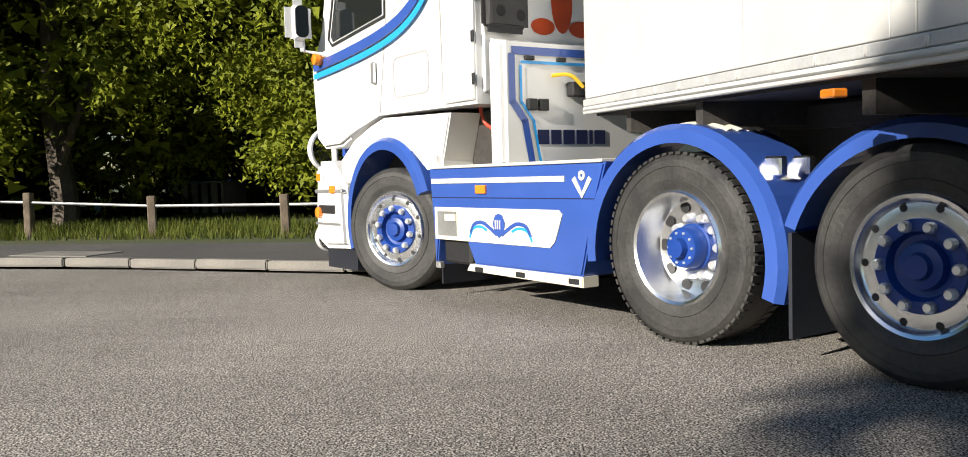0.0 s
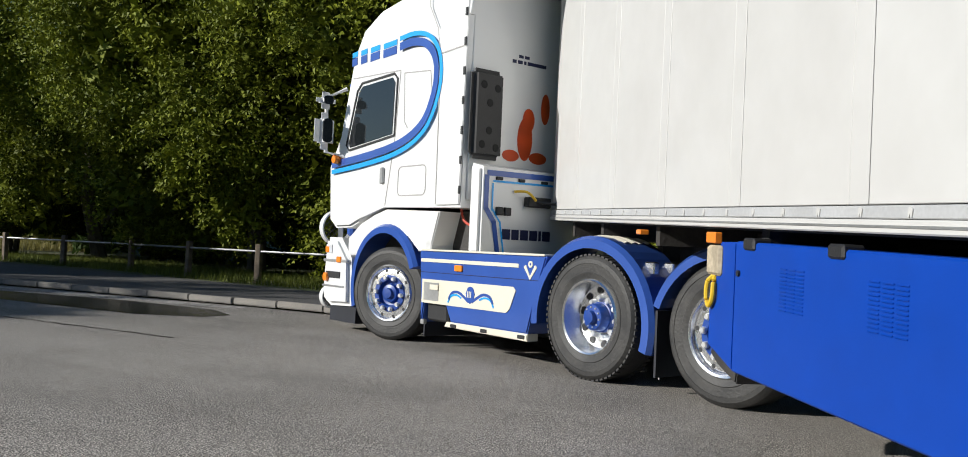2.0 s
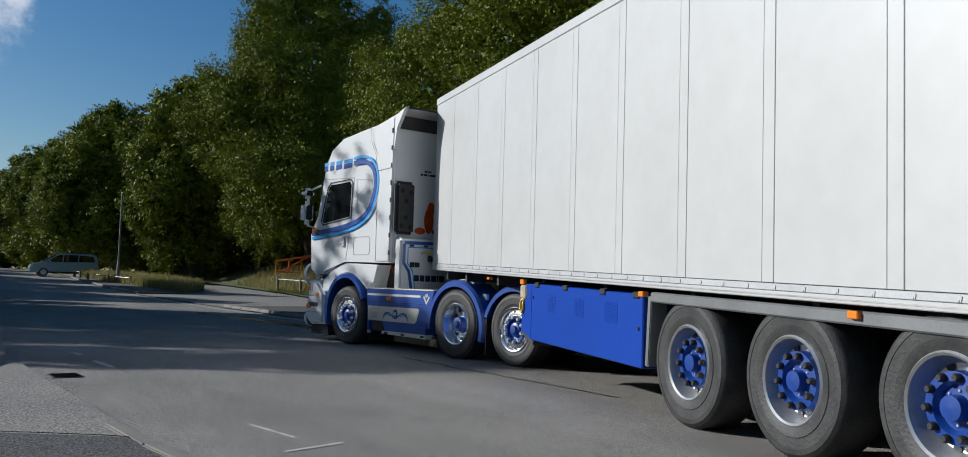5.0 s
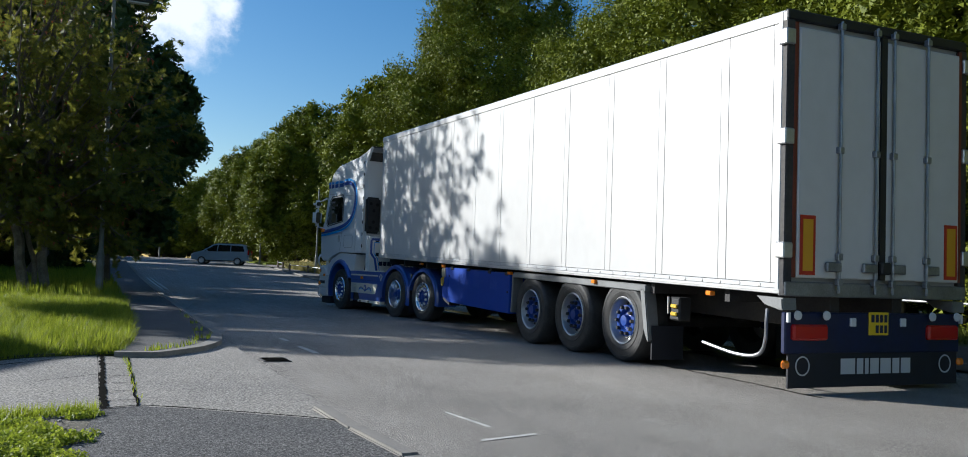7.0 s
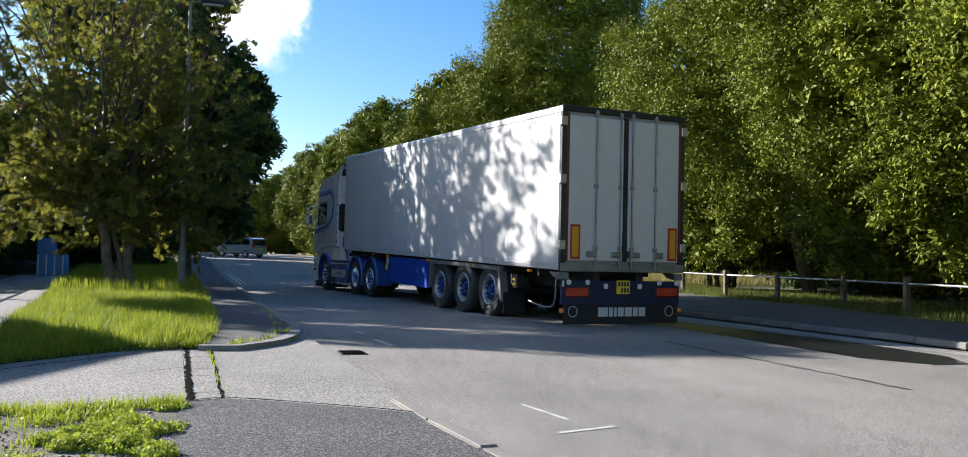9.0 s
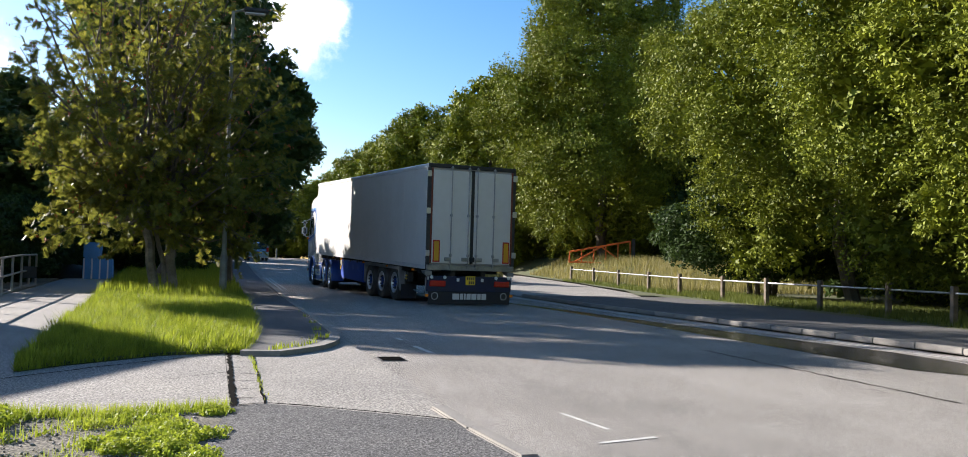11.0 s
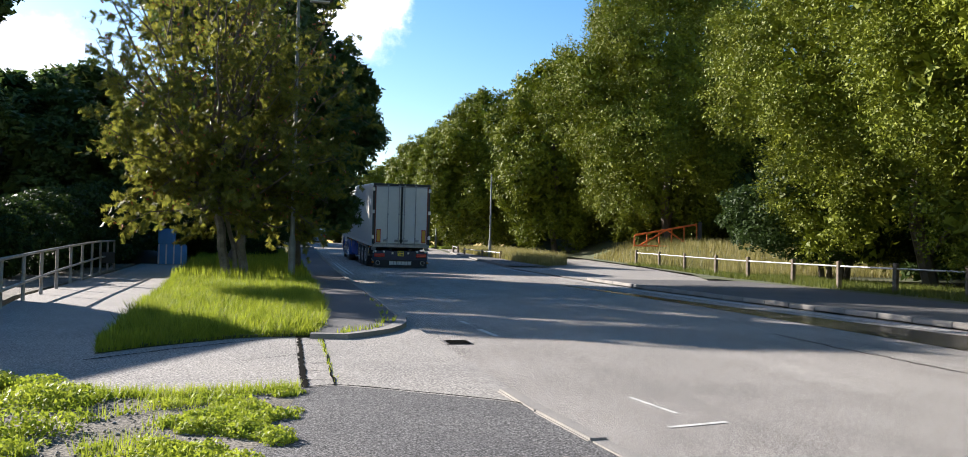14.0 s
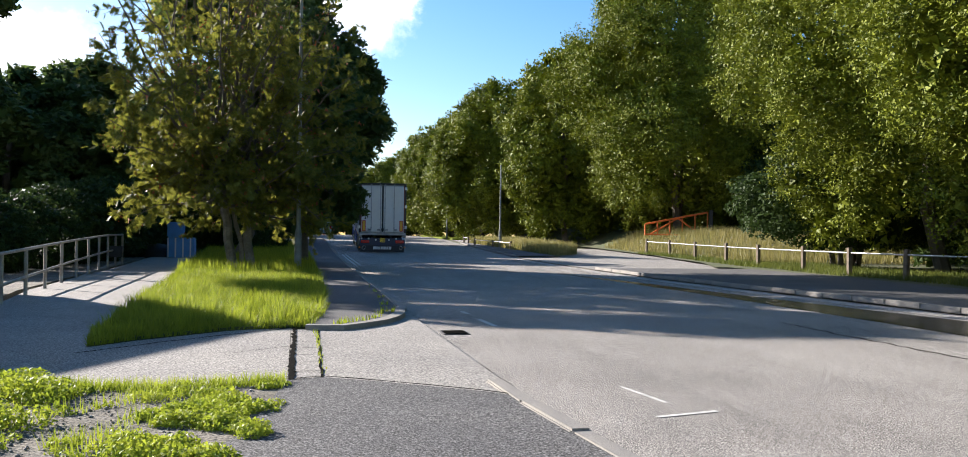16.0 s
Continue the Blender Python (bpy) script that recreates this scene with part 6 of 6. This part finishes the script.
def trailer():
    t = thing("refrigerated_trailer", "white box semi-trailer with blue lockers and blue hubs", "trailer")
    L, ZB, ZT, W = 13.37, 1.157, 4.025, 1.30
    SLOPE, MID = 0.344 / 13.37, -6.685

    def tp(name, bm, mat, parent=None, label="", sm=False):
        for v in bm.verts:
            v.co.z += (v.co.x - MID) * SLOPE
        o = part(name, bm, mat, parent or t, label)
        return smooth(o) if sm else o

    body = tp("box_body", boxm(-L + 0.06, -0.03, -W + 0.03, W - 0.03, ZB + 0.02, ZT - 0.03, bevel=0.01), SEAM)
    tp("roof", boxm(-L + 0.02, 0, -W, W, ZT - 0.05, ZT, bevel=0.02), BOXWHITE, None, "white trailer roof")
    tp("front_wall", boxm(-0.035, -0.002, -W + 0.03, W - 0.03, ZB + 0.05, ZT - 0.06, bevel=0.008), BOXWHITE)
    seams = [-0.04, -1.06, -2.24, -3.38, -4.5, -5.64, -6.72, -7.84, -8.98, -10.16, -11.32, -12.48, -13.30]
    for s in (1, -1):
        a, b = sorted((1.268 * s, 1.297 * s))
        for i, (x1, x0) in enumerate(zip(seams, seams[1:])):
            tp("side_panel", boxm(x0 + 0.135, x1 - 0.003, a, b, ZB + 0.108, ZT - 0.13, bevel=0.003), BOXWHITE, t)
            if i < len(seams) - 2:
                tp("panel_joint", boxm(x0 + 0.003, x0 + 0.130, a, b + 0.0015 * (s > 0), ZB + 0.108, ZT - 0.13, bevel=0.003), BOXWHITE, t)
            else:
                tp("panel_joint", boxm(x0 + 0.003, x0 + 0.130, a, b, ZB + 0.108, ZT - 0.13, bevel=0.003), BOXWHITE, t)
        a, b = sorted((1.262 * s, 1.304 * s))
        tp("top_rail", boxm(-L + 0.02, -0.01, a, b, ZT - 0.125, ZT - 0.02, bevel=0.008), BOXWHITE, t, "white top rail")
        tp("rail_band", boxm(-L + 0.06, -0.01, a, b, ZB + 0.055, ZB + 0.103, bevel=0.004), BAND, t, "grey rail band")
        tp("bottom_rail", boxm(-L + 0.06, -0.01, a, b + 0.004 * (s > 0), ZB, ZB + 0.052, bevel=0.006), BOXWHITE, t, "white bottom rail")
        tp("bottom_rail_lip", boxm(-L + 0.06, -0.01, sorted((1.19 * s, 1.312 * s))[0], sorted((1.19 * s, 1.312 * s))[1], ZB + 0.022, ZB + 0.032), ALU, t)
        for k in range(42):
            x = -0.35 - k * 0.309
            bm = slab([(x - 0.010, ZB + 0.06), (x - 0.004, ZB + 0.06), (x, ZB + 0.074), (x + 0.006, ZB + 0.06), (x + 0.012, ZB + 0.06), (x + 0.012, ZB + 0.092), (x, ZB + 0.098), (x - 0.016, ZB + 0.090)], *sorted((1.302 * s, 1.309 * s)))
            tp("rail_bolt", bm, BOXWHITE, t)
        # blue locker doors under the floor
        a, b = sorted((1.0 * s, 1.285 * s))
        lock = tp("side_locker", boxm(-7.12, -4.446, a, b, 0.43, 1.09, bevel=0.01), BOXBLUE, t, "bright blue side locker with louvres")
        tp("locker_end", slab([(-4.440, 0.43), (-4.12, 0.52), (-4.12, 0.90), (-4.24, 0.905), (-4.24, 1.08), (-4.440, 1.085)], *sorted((1.0 * s, 1.28 * s)), bevel=0.008), BOXBLUE, lock)
        for xc, cols, w in ((-5.05, 3, 0.078), (-5.77, 3, 0.088), (-6.50, 3, 0.098)):
            lv = bmesh.new()
            for c in range(cols):
                for r in range(12):
                    x, z = xc + (1 - c) * w, 0.985 - r * 0.0168
                    lip = [(x - w * 0.40, z - 0.006), (x + w * 0.40, z - 0.006), (x + w * 0.40, z), (x - w * 0.40, z)]
                    vs = [lv.verts.new((px, (1.2855 + (0.006 if k < 2 else 0.0)) * s, pz)) for k, (px, pz) in enumerate(lip)]
                    vs += [lv.verts.new((px, 1.280 * s, pz)) for px, pz in lip]
                    for q in ((0, 1, 2, 3), (0, 1, 5, 4), (1, 2, 6, 5), (2, 3, 7, 6), (3, 0, 4, 7), (4, 5, 6, 7)):
                        lv.faces.new([vs[i] for i in q])
            tp("louvre", lv, BOXBLUE, lock)
        for x in (-4.62, -5.42, -6.32, -7.0):
            tp("locker_hinge", boxm(x - 0.06, x + 0.06, *sorted((1.2 * s, 1.30 * s)), 1.05, 1.11, bevel=0.01), BLACK, lock)
        for x, z in ((-4.5, 0.93), (-7.05, 0.78)):
            tp("locker_latch", tube(bmesh.new(), [(x, 1.27 * s, z), (x, 1.297 * s, z)], 0.016, 10), BLACK, lock)
        tp("step_bracket", slab([(-4.42, 0.44), (-4.10, 0.52), (-4.06, 0.47), (-4.16, 0.42), (-4.40, 0.36)], *sorted((1.02 * s, 1.24 * s)), bevel=0.008), CHASSIS, t)
        tp("corner_block", boxm(-4.28, -4.10, *sorted((1.2 * s, 1.30 * s)), 0.90, 1.06, bevel=0.015), PALEWOOD, t, "worn wooden corner block")
        tp("marker_lamp", boxm(-4.22, -4.10, *sorted((1.26 * s, 1.305 * s)), 1.07, 1.13, bevel=0.006), AMBER, t, "orange side marker lamp")
        for x in (-2.89, -7.10, -9.75, -12.2):
            tp("marker_lamp", boxm(x - 0.045, x + 0.045, *sorted((1.24 * s, 1.305 * s)), 1.07 if x < -7 else 1.085, 1.12, bevel=0.006), AMBER, t, "orange side marker lamp")
        hook = curve_points([(-4.16, 1.27 * s, 0.90), (-4.125, 1.295 * s, 0.86), (-4.125, 1.30 * s, 0.78), (-4.16, 1.30 * s, 0.735), (-4.205, 1.30 * s, 0.78), (-4.205, 1.295 * s, 0.86), (-4.17, 1.27 * s, 0.90)], 5)
        tp("tow_hook", tube(bmesh.new(), hook, 0.014, 8), YELLOW, t, "yellow coated hook")
        # frame round the three wheels
        tp("wheel_frame", boxm(-10.95, -7.22, *sorted((1.16 * s, 1.27 * s)), 1.03, 1.12, bevel=0.012), FRAMEGREY, t, "grey frame above the wheels")
        tp("wheel_frame", slab([(-10.93, 1.08), (-10.82, 1.08), (-10.92, 0.55), (-11.0, 0.42), (-11.04, 0.44)], *sorted((1.10 * s, 1.27 * s)), bevel=0.012), FRAMEGREY, t)
        tp("wheel_frame", slab([(-7.24, 1.08), (-7.18, 1.08), (-7.14, 0.46), (-7.20, 0.46)], *sorted((1.10 * s, 1.27 * s)), bevel=0.008), FRAMEGREY, t)
        tp("mudflap", boxm(-11.04, -11.02, *sorted((0.75 * s, 1.22 * s)), 0.2, 0.62), FLAP, t)
        tp("valve_box", boxm(-11.55, -11.35, *sorted((1.02 * s, 1.20 * s)), 0.72, 1.0, bevel=0.02), BLACK, t, "open control valve box")
        for z in (0.78, 0.87):
            tp("valve_knob", boxm(-11.52, -11.40, *sorted((1.20 * s, 1.225 * s)), z, z + 0.045, bevel=0.01), YELLOW, t)
        tp("valve_lever", tube(bmesh.new(), [(-11.36, 1.22 * s, 0.80), (-11.36, 1.22 * s, 1.0)], 0.012, 6), CLEARLENS, t)
        tp("rear_bracket", slab([(-13.35, 1.12), (-12.98, 1.12), (-13.1, 1.04), (-13.3, 1.0), (-13.36, 1.0)], *sorted((1.12 * s, 1.31 * s)), bevel=0.01), FRAMEGREY, t)
        pipe = curve_points([(-11.9, 1.12 * s, 0.52), (-12.5, 1.14 * s, 0.46), (-12.85, 1.15 * s, 0.50), (-12.95, 1.15 * s, 0.66), (-12.96, 1.15 * s, 0.86), (-12.94, 1.12 * s, 0.98)], 5)
        tp("exhaust_pipe", tube(bmesh.new(), pipe, 0.019, 8), STEELDARK, t, "bent grey metal pipe")
    for x in (-0.6, -1.6, -3.0, -4.6, -6.2, -7.8, -9.3, -11.0, -12.4):
        tp("cross_member", boxm(x - 0.04, x + 0.04, -1.2, 1.2, ZB - 0.14, ZB + 0.01), CHASSIS, t)
    for s in (0.45, -0.45):
        tp("chassis_beam", boxm(-13.2, -1.0, s - 0.07, s + 0.07, 0.78, ZB - 0.02, bevel=0.01), CHASSIS, t)
    tp("floor_plate", boxm(-13.2, -0.05, -1.22, 1.22, ZB - 0.01, ZB + 0.02), CHASSIS, t)
    tp("king_plate", boxm(-2.4, -0.8, -0.6, 0.6, ZB - 0.16, ZB - 0.02, bevel=0.02), CHASSIS, t)
    tp("pallet_box", boxm(-6.9, -4.4, -0.98, 0.98, 0.5, 1.0, bevel=0.02), CHASSIS, t)
    for s in (0.55, -0.55):
        tp("landing_leg", boxm(-3.4, -3.26, s - 0.07, s + 0.07, 0.35, ZB - 0.05, bevel=0.01), CHASSIS, t)
    for k in range(3):
        x = -7.797 - 1.304 * k
        part("axle", tube(bmesh.new(), [(x, -1.0, 0.52), (x, 1.0, 0.52)], 0.075, 10), CHASSIS, t)
        for s in (0.5, -0.5):
            part("air_spring", lathe([(0.0001, -0.14), (0.12, -0.13), (0.14, 0), (0.12, 0.13), (0.0001, 0.14)], 16), BLACK, t).matrix_basis = Matrix.Translation((x - 0.25, s, 0.70)) @ Matrix.Rotation(math.pi / 2, 4, "X")
    # rear doors
    X = -L
    tp("rear_frame", boxm(X, X + 0.07, -1.30, 1.30, ZT - 0.10, ZT + 0.004, bevel=0.012), BLACK, t, "dark upper door frame")
    for s in (1, -1):
        tp("rear_frame", boxm(X, X + 0.08, *sorted((1.20 * s, 1.306 * s)), ZB - 0.02, ZT - 0.10, bevel=0.012), CHASSIS, t, "dark door frame post")
        tp("frame_seal", boxm(X - 0.006, X + 0.02, *sorted((1.165 * s, 1.215 * s)), ZB + 0.17, ZT - 0.12, bevel=0.004), REDFRAME, t)
        tp("frame_edge", boxm(X + 0.07, X + 0.13, *sorted((1.26 * s, 1.312 * s)), ZB, ZT - 0.02, bevel=0.008), BOXWHITE, t)
        d = tp("rear_door", boxm(X - 0.02, X + 0.05, *sorted((0.045 * s, 1.16 * s)), ZB + 0.17, ZT - 0.17, bevel=0.012), BOXWHITE, t, "white insulated rear door")
        for y in (0.125, 0.63):
            tp("lock_bar", tube(bmesh.new(), [(X - 0.05, y * s, ZB + 0.02), (X - 0.05, y * s, ZT - 0.05)], 0.017, 8), STEELDARK, d, "steel locking bar")
            for z in (ZB + 0.10, ZB + 0.36, ZB + 1.45, ZT - 0.14):
                tp("bar_guide", boxm(X - 0.075, X - 0.015, y * s - 0.035, y * s + 0.035, z, z + 0.07, bevel=0.008), STEELDARK, d)
            tp("door_handle", boxm(X - 0.075, X - 0.03, *sorted(((y - 0.02) * s, (y + 0.30 - 0.02 - 0.10) * s)), ZB + 0.24, ZB + 0.34, bevel=0.012), STEELDARK, d, "recessed steel handle")
        mk = tp("marker_board", boxm(X - 0.028, X - 0.018, *sorted((0.93 * s, 1.13 * s)), ZB + 0.20, ZB + 0.80), MARKRED, d, "yellow marker board with a red edge")
        tp("marker_face", boxm(X - 0.033, X - 0.026, *sorted((0.965 * s, 1.095 * s)), ZB + 0.24, ZB + 0.76), MARKYELLOW, mk)
        for z in (ZB + 0.36, ZB + 1.5, ZT - 0.36):
            tp("hinge", boxm(X - 0.03, X + 0.10, *sorted((1.22 * s, 1.345 * s)), z, z + 0.16, bevel=0.012), ALU, t, "pale metal hinge")
        lp = tp("tail_lamp", boxm(X - 0.02, X + 0.06, *sorted((0.72 * s, 1.18 * s)), 0.70, 0.86, bevel=0.02), REDLENS, t, "red tail lamp")
        for y in (0.76, 1.14):
            tp("reverse_lamp", lathe([(0.0001, 0.02), (0.045, 0.015), (0.05, 0)], 16), CLEARLENS, lp).data.transform(Matrix.Identity(4))
            lp.children[-1].matrix_basis = Matrix.Translation((X - 0.02, y * s, 0.78 + (X - MID) * SLOPE + 0.17)) @ Matrix.Rotation(math.pi / 2, 4, "Z") @ Matrix.Translation((0, 0, -0.17))
        tp("outline_lamp", boxm(X + 0.0, X + 0.05, *sorted((1.20 * s, 1.30 * s)), 0.42, 0.50, bevel=0.02), AMBER, t)
        tp("side_light", boxm(X - 0.01, X + 0.02, *sorted((1.22 * s, 1.25 * s)), 0.88, 0.98), CLEARLENS, t)
        em = lathe([(0.085, 0.004), (0.10, 0.004), (0.10, 0), (0.085, 0)], 20)
        for v in em.verts:
            v.co.x *= 0.95
        e = part("emblem", em, SILVERINK, t, "plain pale emblem ring")
        e.matrix_basis = Matrix.Translation((X + 0.03, 1.02 * s, 0.27)) @ Matrix.Rotation(math.pi / 2, 4, "Z")
    tp("door_gap", boxm(X - 0.03, X + 0.03, -0.04, 0.04, ZB + 0.17, ZT - 0.13), BLACK, t)
    tp("centre_latch", boxm(X - 0.09, X - 0.03, -0.07, 0.07, ZB + 0.23, ZB + 0.36, bevel=0.015), BLACK, t)
    tp("door_sill", boxm(X - 0.01, X + 0.10, -1.30, 1.30, ZB - 0.02, ZB + 0.13, bevel=0.012), STEELDARK, t, "grey steel door sill")
    tp("lamp_panel", boxm(X + 0.03, X + 0.10, -1.25, 1.25, 0.56, 0.98, bevel=0.015), NAVY, t, "dark navy rear lamp panel")
    pl = tp("number_plate", boxm(X + 0.015, X + 0.028, -0.15, 0.13, 0.75, 0.99, bevel=0.004), PLATE, t, "square yellow number plate")
    for z, n in ((0.885, 4), (0.775, 3)):
        for k in range(n):
            tp("plate_bar", boxm(X + 0.009, X + 0.014, -0.125 + k * 0.062, -0.085 + k * 0.062, z, z + 0.08), INK, pl)
    for y in (0.36, -0.36):
        tp("plate_lamp", boxm(X + 0.0, X + 0.03, y - 0.04, y + 0.04, 0.84, 0.93, bevel=0.008), CLEARLENS, t)
    tp("rear_flap", boxm(X + 0.04, X + 0.06, -1.22, 1.2, 0.22, 0.60), FLAP, t, "full-width dark rubber rear flap")
    x, y, ws = X + 0.036, 0.50, (0.20, 0.09, 0.05, 0.12, 0.15, 0.10, 0.14)
    for w in ws:
        tp("lettering", boxm(x - 0.002, x, y - w, y, 0.35, 0.51), SILVERINK, t)
        y -= w + 0.025
    wheels = []
    for s in (1, -1):
        wheels += [wheel(t, "trailer", -7.797 - 1.304 * k, s) for k in range(3)]
    return t, wheels


truck_ob, truck_wheels = tractor()
trailer_ob, trailer_wheels = trailer()


# ---- the car up the road ----
def people_carrier():
    c = thing("people_carrier", "pale blue metallic people carrier with dark windows", "car")
    side = [(-2.28, 0.45), (-2.30, 0.85), (-2.25, 1.02), (-2.05, 1.62), (-1.7, 1.72), (0.2, 1.72), (0.55, 1.62), (1.45, 1.08), (2.15, 0.88), (2.3, 0.66), (2.28, 0.36), (1.85, 0.30), (-1.8, 0.30)]
    bm = slab(side, -0.88, 0.88, bevel=0.08, seg=3)
    smooth(part("body", bm, CARPAINT, c), 35)
    for s in (1, -1):
        part("side_window", slab([(-1.95, 1.12), (-1.85, 1.55), (-0.9, 1.60), (-0.88, 1.10)], *sorted((0.83 * s, 0.888 * s))), GLASS, c, "dark side window")
        part("side_window", slab([(-0.82, 1.10), (-0.84, 1.60), (0.10, 1.60), (0.18, 1.06)], *sorted((0.83 * s, 0.888 * s))), GLASS, c, "dark side window")
        part("side_window", slab([(0.25, 1.06), (0.18, 1.60), (0.5, 1.55), (1.25, 1.06)], *sorted((0.83 * s, 0.888 * s))), GLASS, c, "dark side window")
        part("headlight", boxm(1.95, 2.26, *sorted((0.55 * s, 0.86 * s)), 0.66, 0.84, bevel=0.04, seg=2), CLEARLENS, c, "clear headlight")
        part("tail_light", boxm(-2.33, -2.2, *sorted((0.66 * s, 0.87 * s)), 0.85, 1.25, bevel=0.03), REDLENS, c, "red tail light")
        part("door_mirror", boxm(0.95, 1.1, *sorted((0.88 * s, 1.05 * s)), 1.02, 1.16, bevel=0.03), CARPAINT, c)
        part("sill", boxm(-1.1, 1.1, *sorted((0.86 * s, 0.90 * s)), 0.28, 0.36, bevel=0.01), BLACK, c)
    part("windscreen", slab([(0.62, 1.60), (1.46, 1.09), (1.50, 1.12), (0.66, 1.64)], -0.72, 0.72), GLASS, c, "dark windscreen")
    part("rear_window", slab([(-2.27, 1.08), (-2.09, 1.56), (-2.12, 1.58), (-2.30, 1.10)], -0.7, 0.7), GLASS, c, "dark rear window")
    part("bumper", boxm(-2.36, -2.2, -0.86, 0.86, 0.34, 0.62, bevel=0.04, seg=2), CARPAINT, c)
    part("plate", boxm(-2.368, -2.358, -0.26, 0.26, 0.72, 0.83), PLATE, c)
    for s in (0.6, -0.6):
        part("roof_rail", tube(bmesh.new(), [(-1.6, s, 1.76), (0.1, s, 1.76)], 0.02, 6), BLACK, c)
    ws = []
    for x in (1.42, -1.42):
        for s in (1, -1):
            w = smooth(part("wheel", lathe([(0.0001, 0.085), (0.06, 0.09), (0.16, 0.075), (0.2, 0.09), (0.21, 0.08)], 20), ALU, c))
            part("tyre", lathe([(0.2, 0.08), (0.22, 0.1), (0.30, 0.1), (0.32, 0.07), (0.32, -0.07), (0.30, -0.1), (0.2, -0.1)], 24), RUBBER, w)
            w.matrix_basis = Matrix.Translation((x, 0.80 * s, 0.32)) @ Matrix.Rotation(math.pi * (s < 0), 4, "Z")
    return c


car_ob = people_carrier()


# ---- what moves ----
def bearing(deg):
    """Ahead and left for a heading in degrees, 0 along +y."""
    a = radians(deg)
    return Vector((-math.sin(a), math.cos(a))), Vector((-math.cos(a), -math.sin(a)))


def spline(rows, col, t):
    """A smooth value between rows."""
    ts = [r[0] for r in rows]
    v = [r[col] for r in rows]
    i = max(0, min(len(ts) - 2, int(np.searchsorted(ts, t, side="right")) - 1))
    h = ts[i + 1] - ts[i]
    s = (t - ts[i]) / h

    def slope(k):
        if k == 0:
            return (v[1] - v[0]) / (ts[1] - ts[0])
        if k == len(ts) - 1:
            return (v[-1] - v[-2]) / (ts[-1] - ts[-2])
        a, b = (v[k] - v[k - 1]) / (ts[k] - ts[k - 1]), (v[k + 1] - v[k]) / (ts[k + 1] - ts[k])
        w0, w1 = ts[k + 1] - ts[k], ts[k] - ts[k - 1]
        return (a * w0 + b * w1) / (w0 + w1)

    m0, m1 = slope(i) * h, slope(i + 1) * h
    return (2 * s ** 3 - 3 * s * s + 1) * v[i] + (s ** 3 - 2 * s * s + s) * m0 + (3 * s * s - 2 * s ** 3) * v[i + 1] + (s ** 3 - s * s) * m1


def on_ground(x, y, heading, length):
    """A pose with x ahead, at (x, y), tilted to the road's slope."""
    f, _ = bearing(heading)
    back_y = y - f.y * length
    z0, z1 = lift(y), lift(back_y)
    pitch = math.atan2(z0 - z1, length)
    return Matrix.Translation((x, y, z0)) @ Matrix.Rotation(radians(heading + 90), 4, "Z") @ Matrix.Rotation(-pitch, 4, "Y")


CAR = [(0.0, 24.0, 77.5, 88), (3.0, 19.0, 76.5, 88), (5.5, 11.6, 70.6, 84), (6.5, 10.6, 73.2, 76), (7.5, 8.6, 77.0, 66), (8.5, 6.5, 79.0, 52), (9.5, 4.6, 80.8, 26), (11.0, 3.55, 84.5, 4), (12.0, 3.2, 88.5, 2), (13.0, 3.25, 95, 0), (14.0, 3.75, 104, -2), (15.0, 3.7, 111, -2), (16.0, 3.75, 119, -2)]


def motions():
    step = 0.1
    times = [round(k * step, 2) for k in range(161)]
    head, tail = [], []
    roll_a = roll_b = 0.0
    rolls = {w[0].name: [] for w in truck_wheels + trailer_wheels}
    last = None
    for t in times:
        x, y, ha, hb = (spline(LORRY, c, t) for c in (1, 2, 3, 4))
        fa, _ = bearing(ha)
        fb, _ = bearing(hb)
        pa = Vector((x, y)) + fa * (3.146 + 0.55)
        pb = Vector((x, y)) + fb * 1.6
        head.append((t, on_ground(pa.x, pa.y, ha, 4.5)))
        nose = float(np.interp(t, *zip(*NOSE)))
        tail.append((t, on_ground(pb.x, pb.y, hb, 10.0) @ Matrix.Translation((-1.6, 0, 1.2)) @ Matrix.Rotation(-nose, 4, "Y") @ Matrix.Translation((1.6, 0, -1.2))))
        axle = Vector((x, y)) - fb * (9.1 - 1.6)
        steer = 0.0
        if last is not None:
            d = (Vector((x, y)) - last[0]).length
            roll_a += d
            roll_b += (axle - last[1]).dot(fb)
            turn = radians(ha - last[2])
            steer = max(-0.5, min(0.5, 0.95 * math.atan2(3.7 * turn, max(d, 0.05))))
        last = (Vector((x, y)), axle, ha)
        for w, wx, side, R in truck_wheels:
            rolls[w.name].append((t, wheel_pose(wx, side, R, roll_a / R, steer if wx == 0.0 else 0.0)))
        for w, wx, side, R in trailer_wheels:
            rolls[w.name].append((t, Matrix.Translation((0, 0, -nose * (wx + 1.6))) @ wheel_pose(wx, side, R, roll_b / R, 0.0)))
    for w, *_ in truck_wheels:
        r = rolls[w.name]
        r[0] = (r[0][0], r[1][1].copy()) if w.name == truck_wheels[0][0].name else r[0]
    walk(truck_ob, head)
    walk(trailer_ob, tail)
    for w, *_ in truck_wheels + trailer_wheels:
        walk(w, rolls[w.name])
    cars = []
    for k in range(33):
        t = k * 0.5
        x, y, h = (spline(CAR, c, t) for c in (1, 2, 3))
        cars.append((t, on_ground(x, y, h, 2.8)))
    walk(car_ob, cars)


motions()
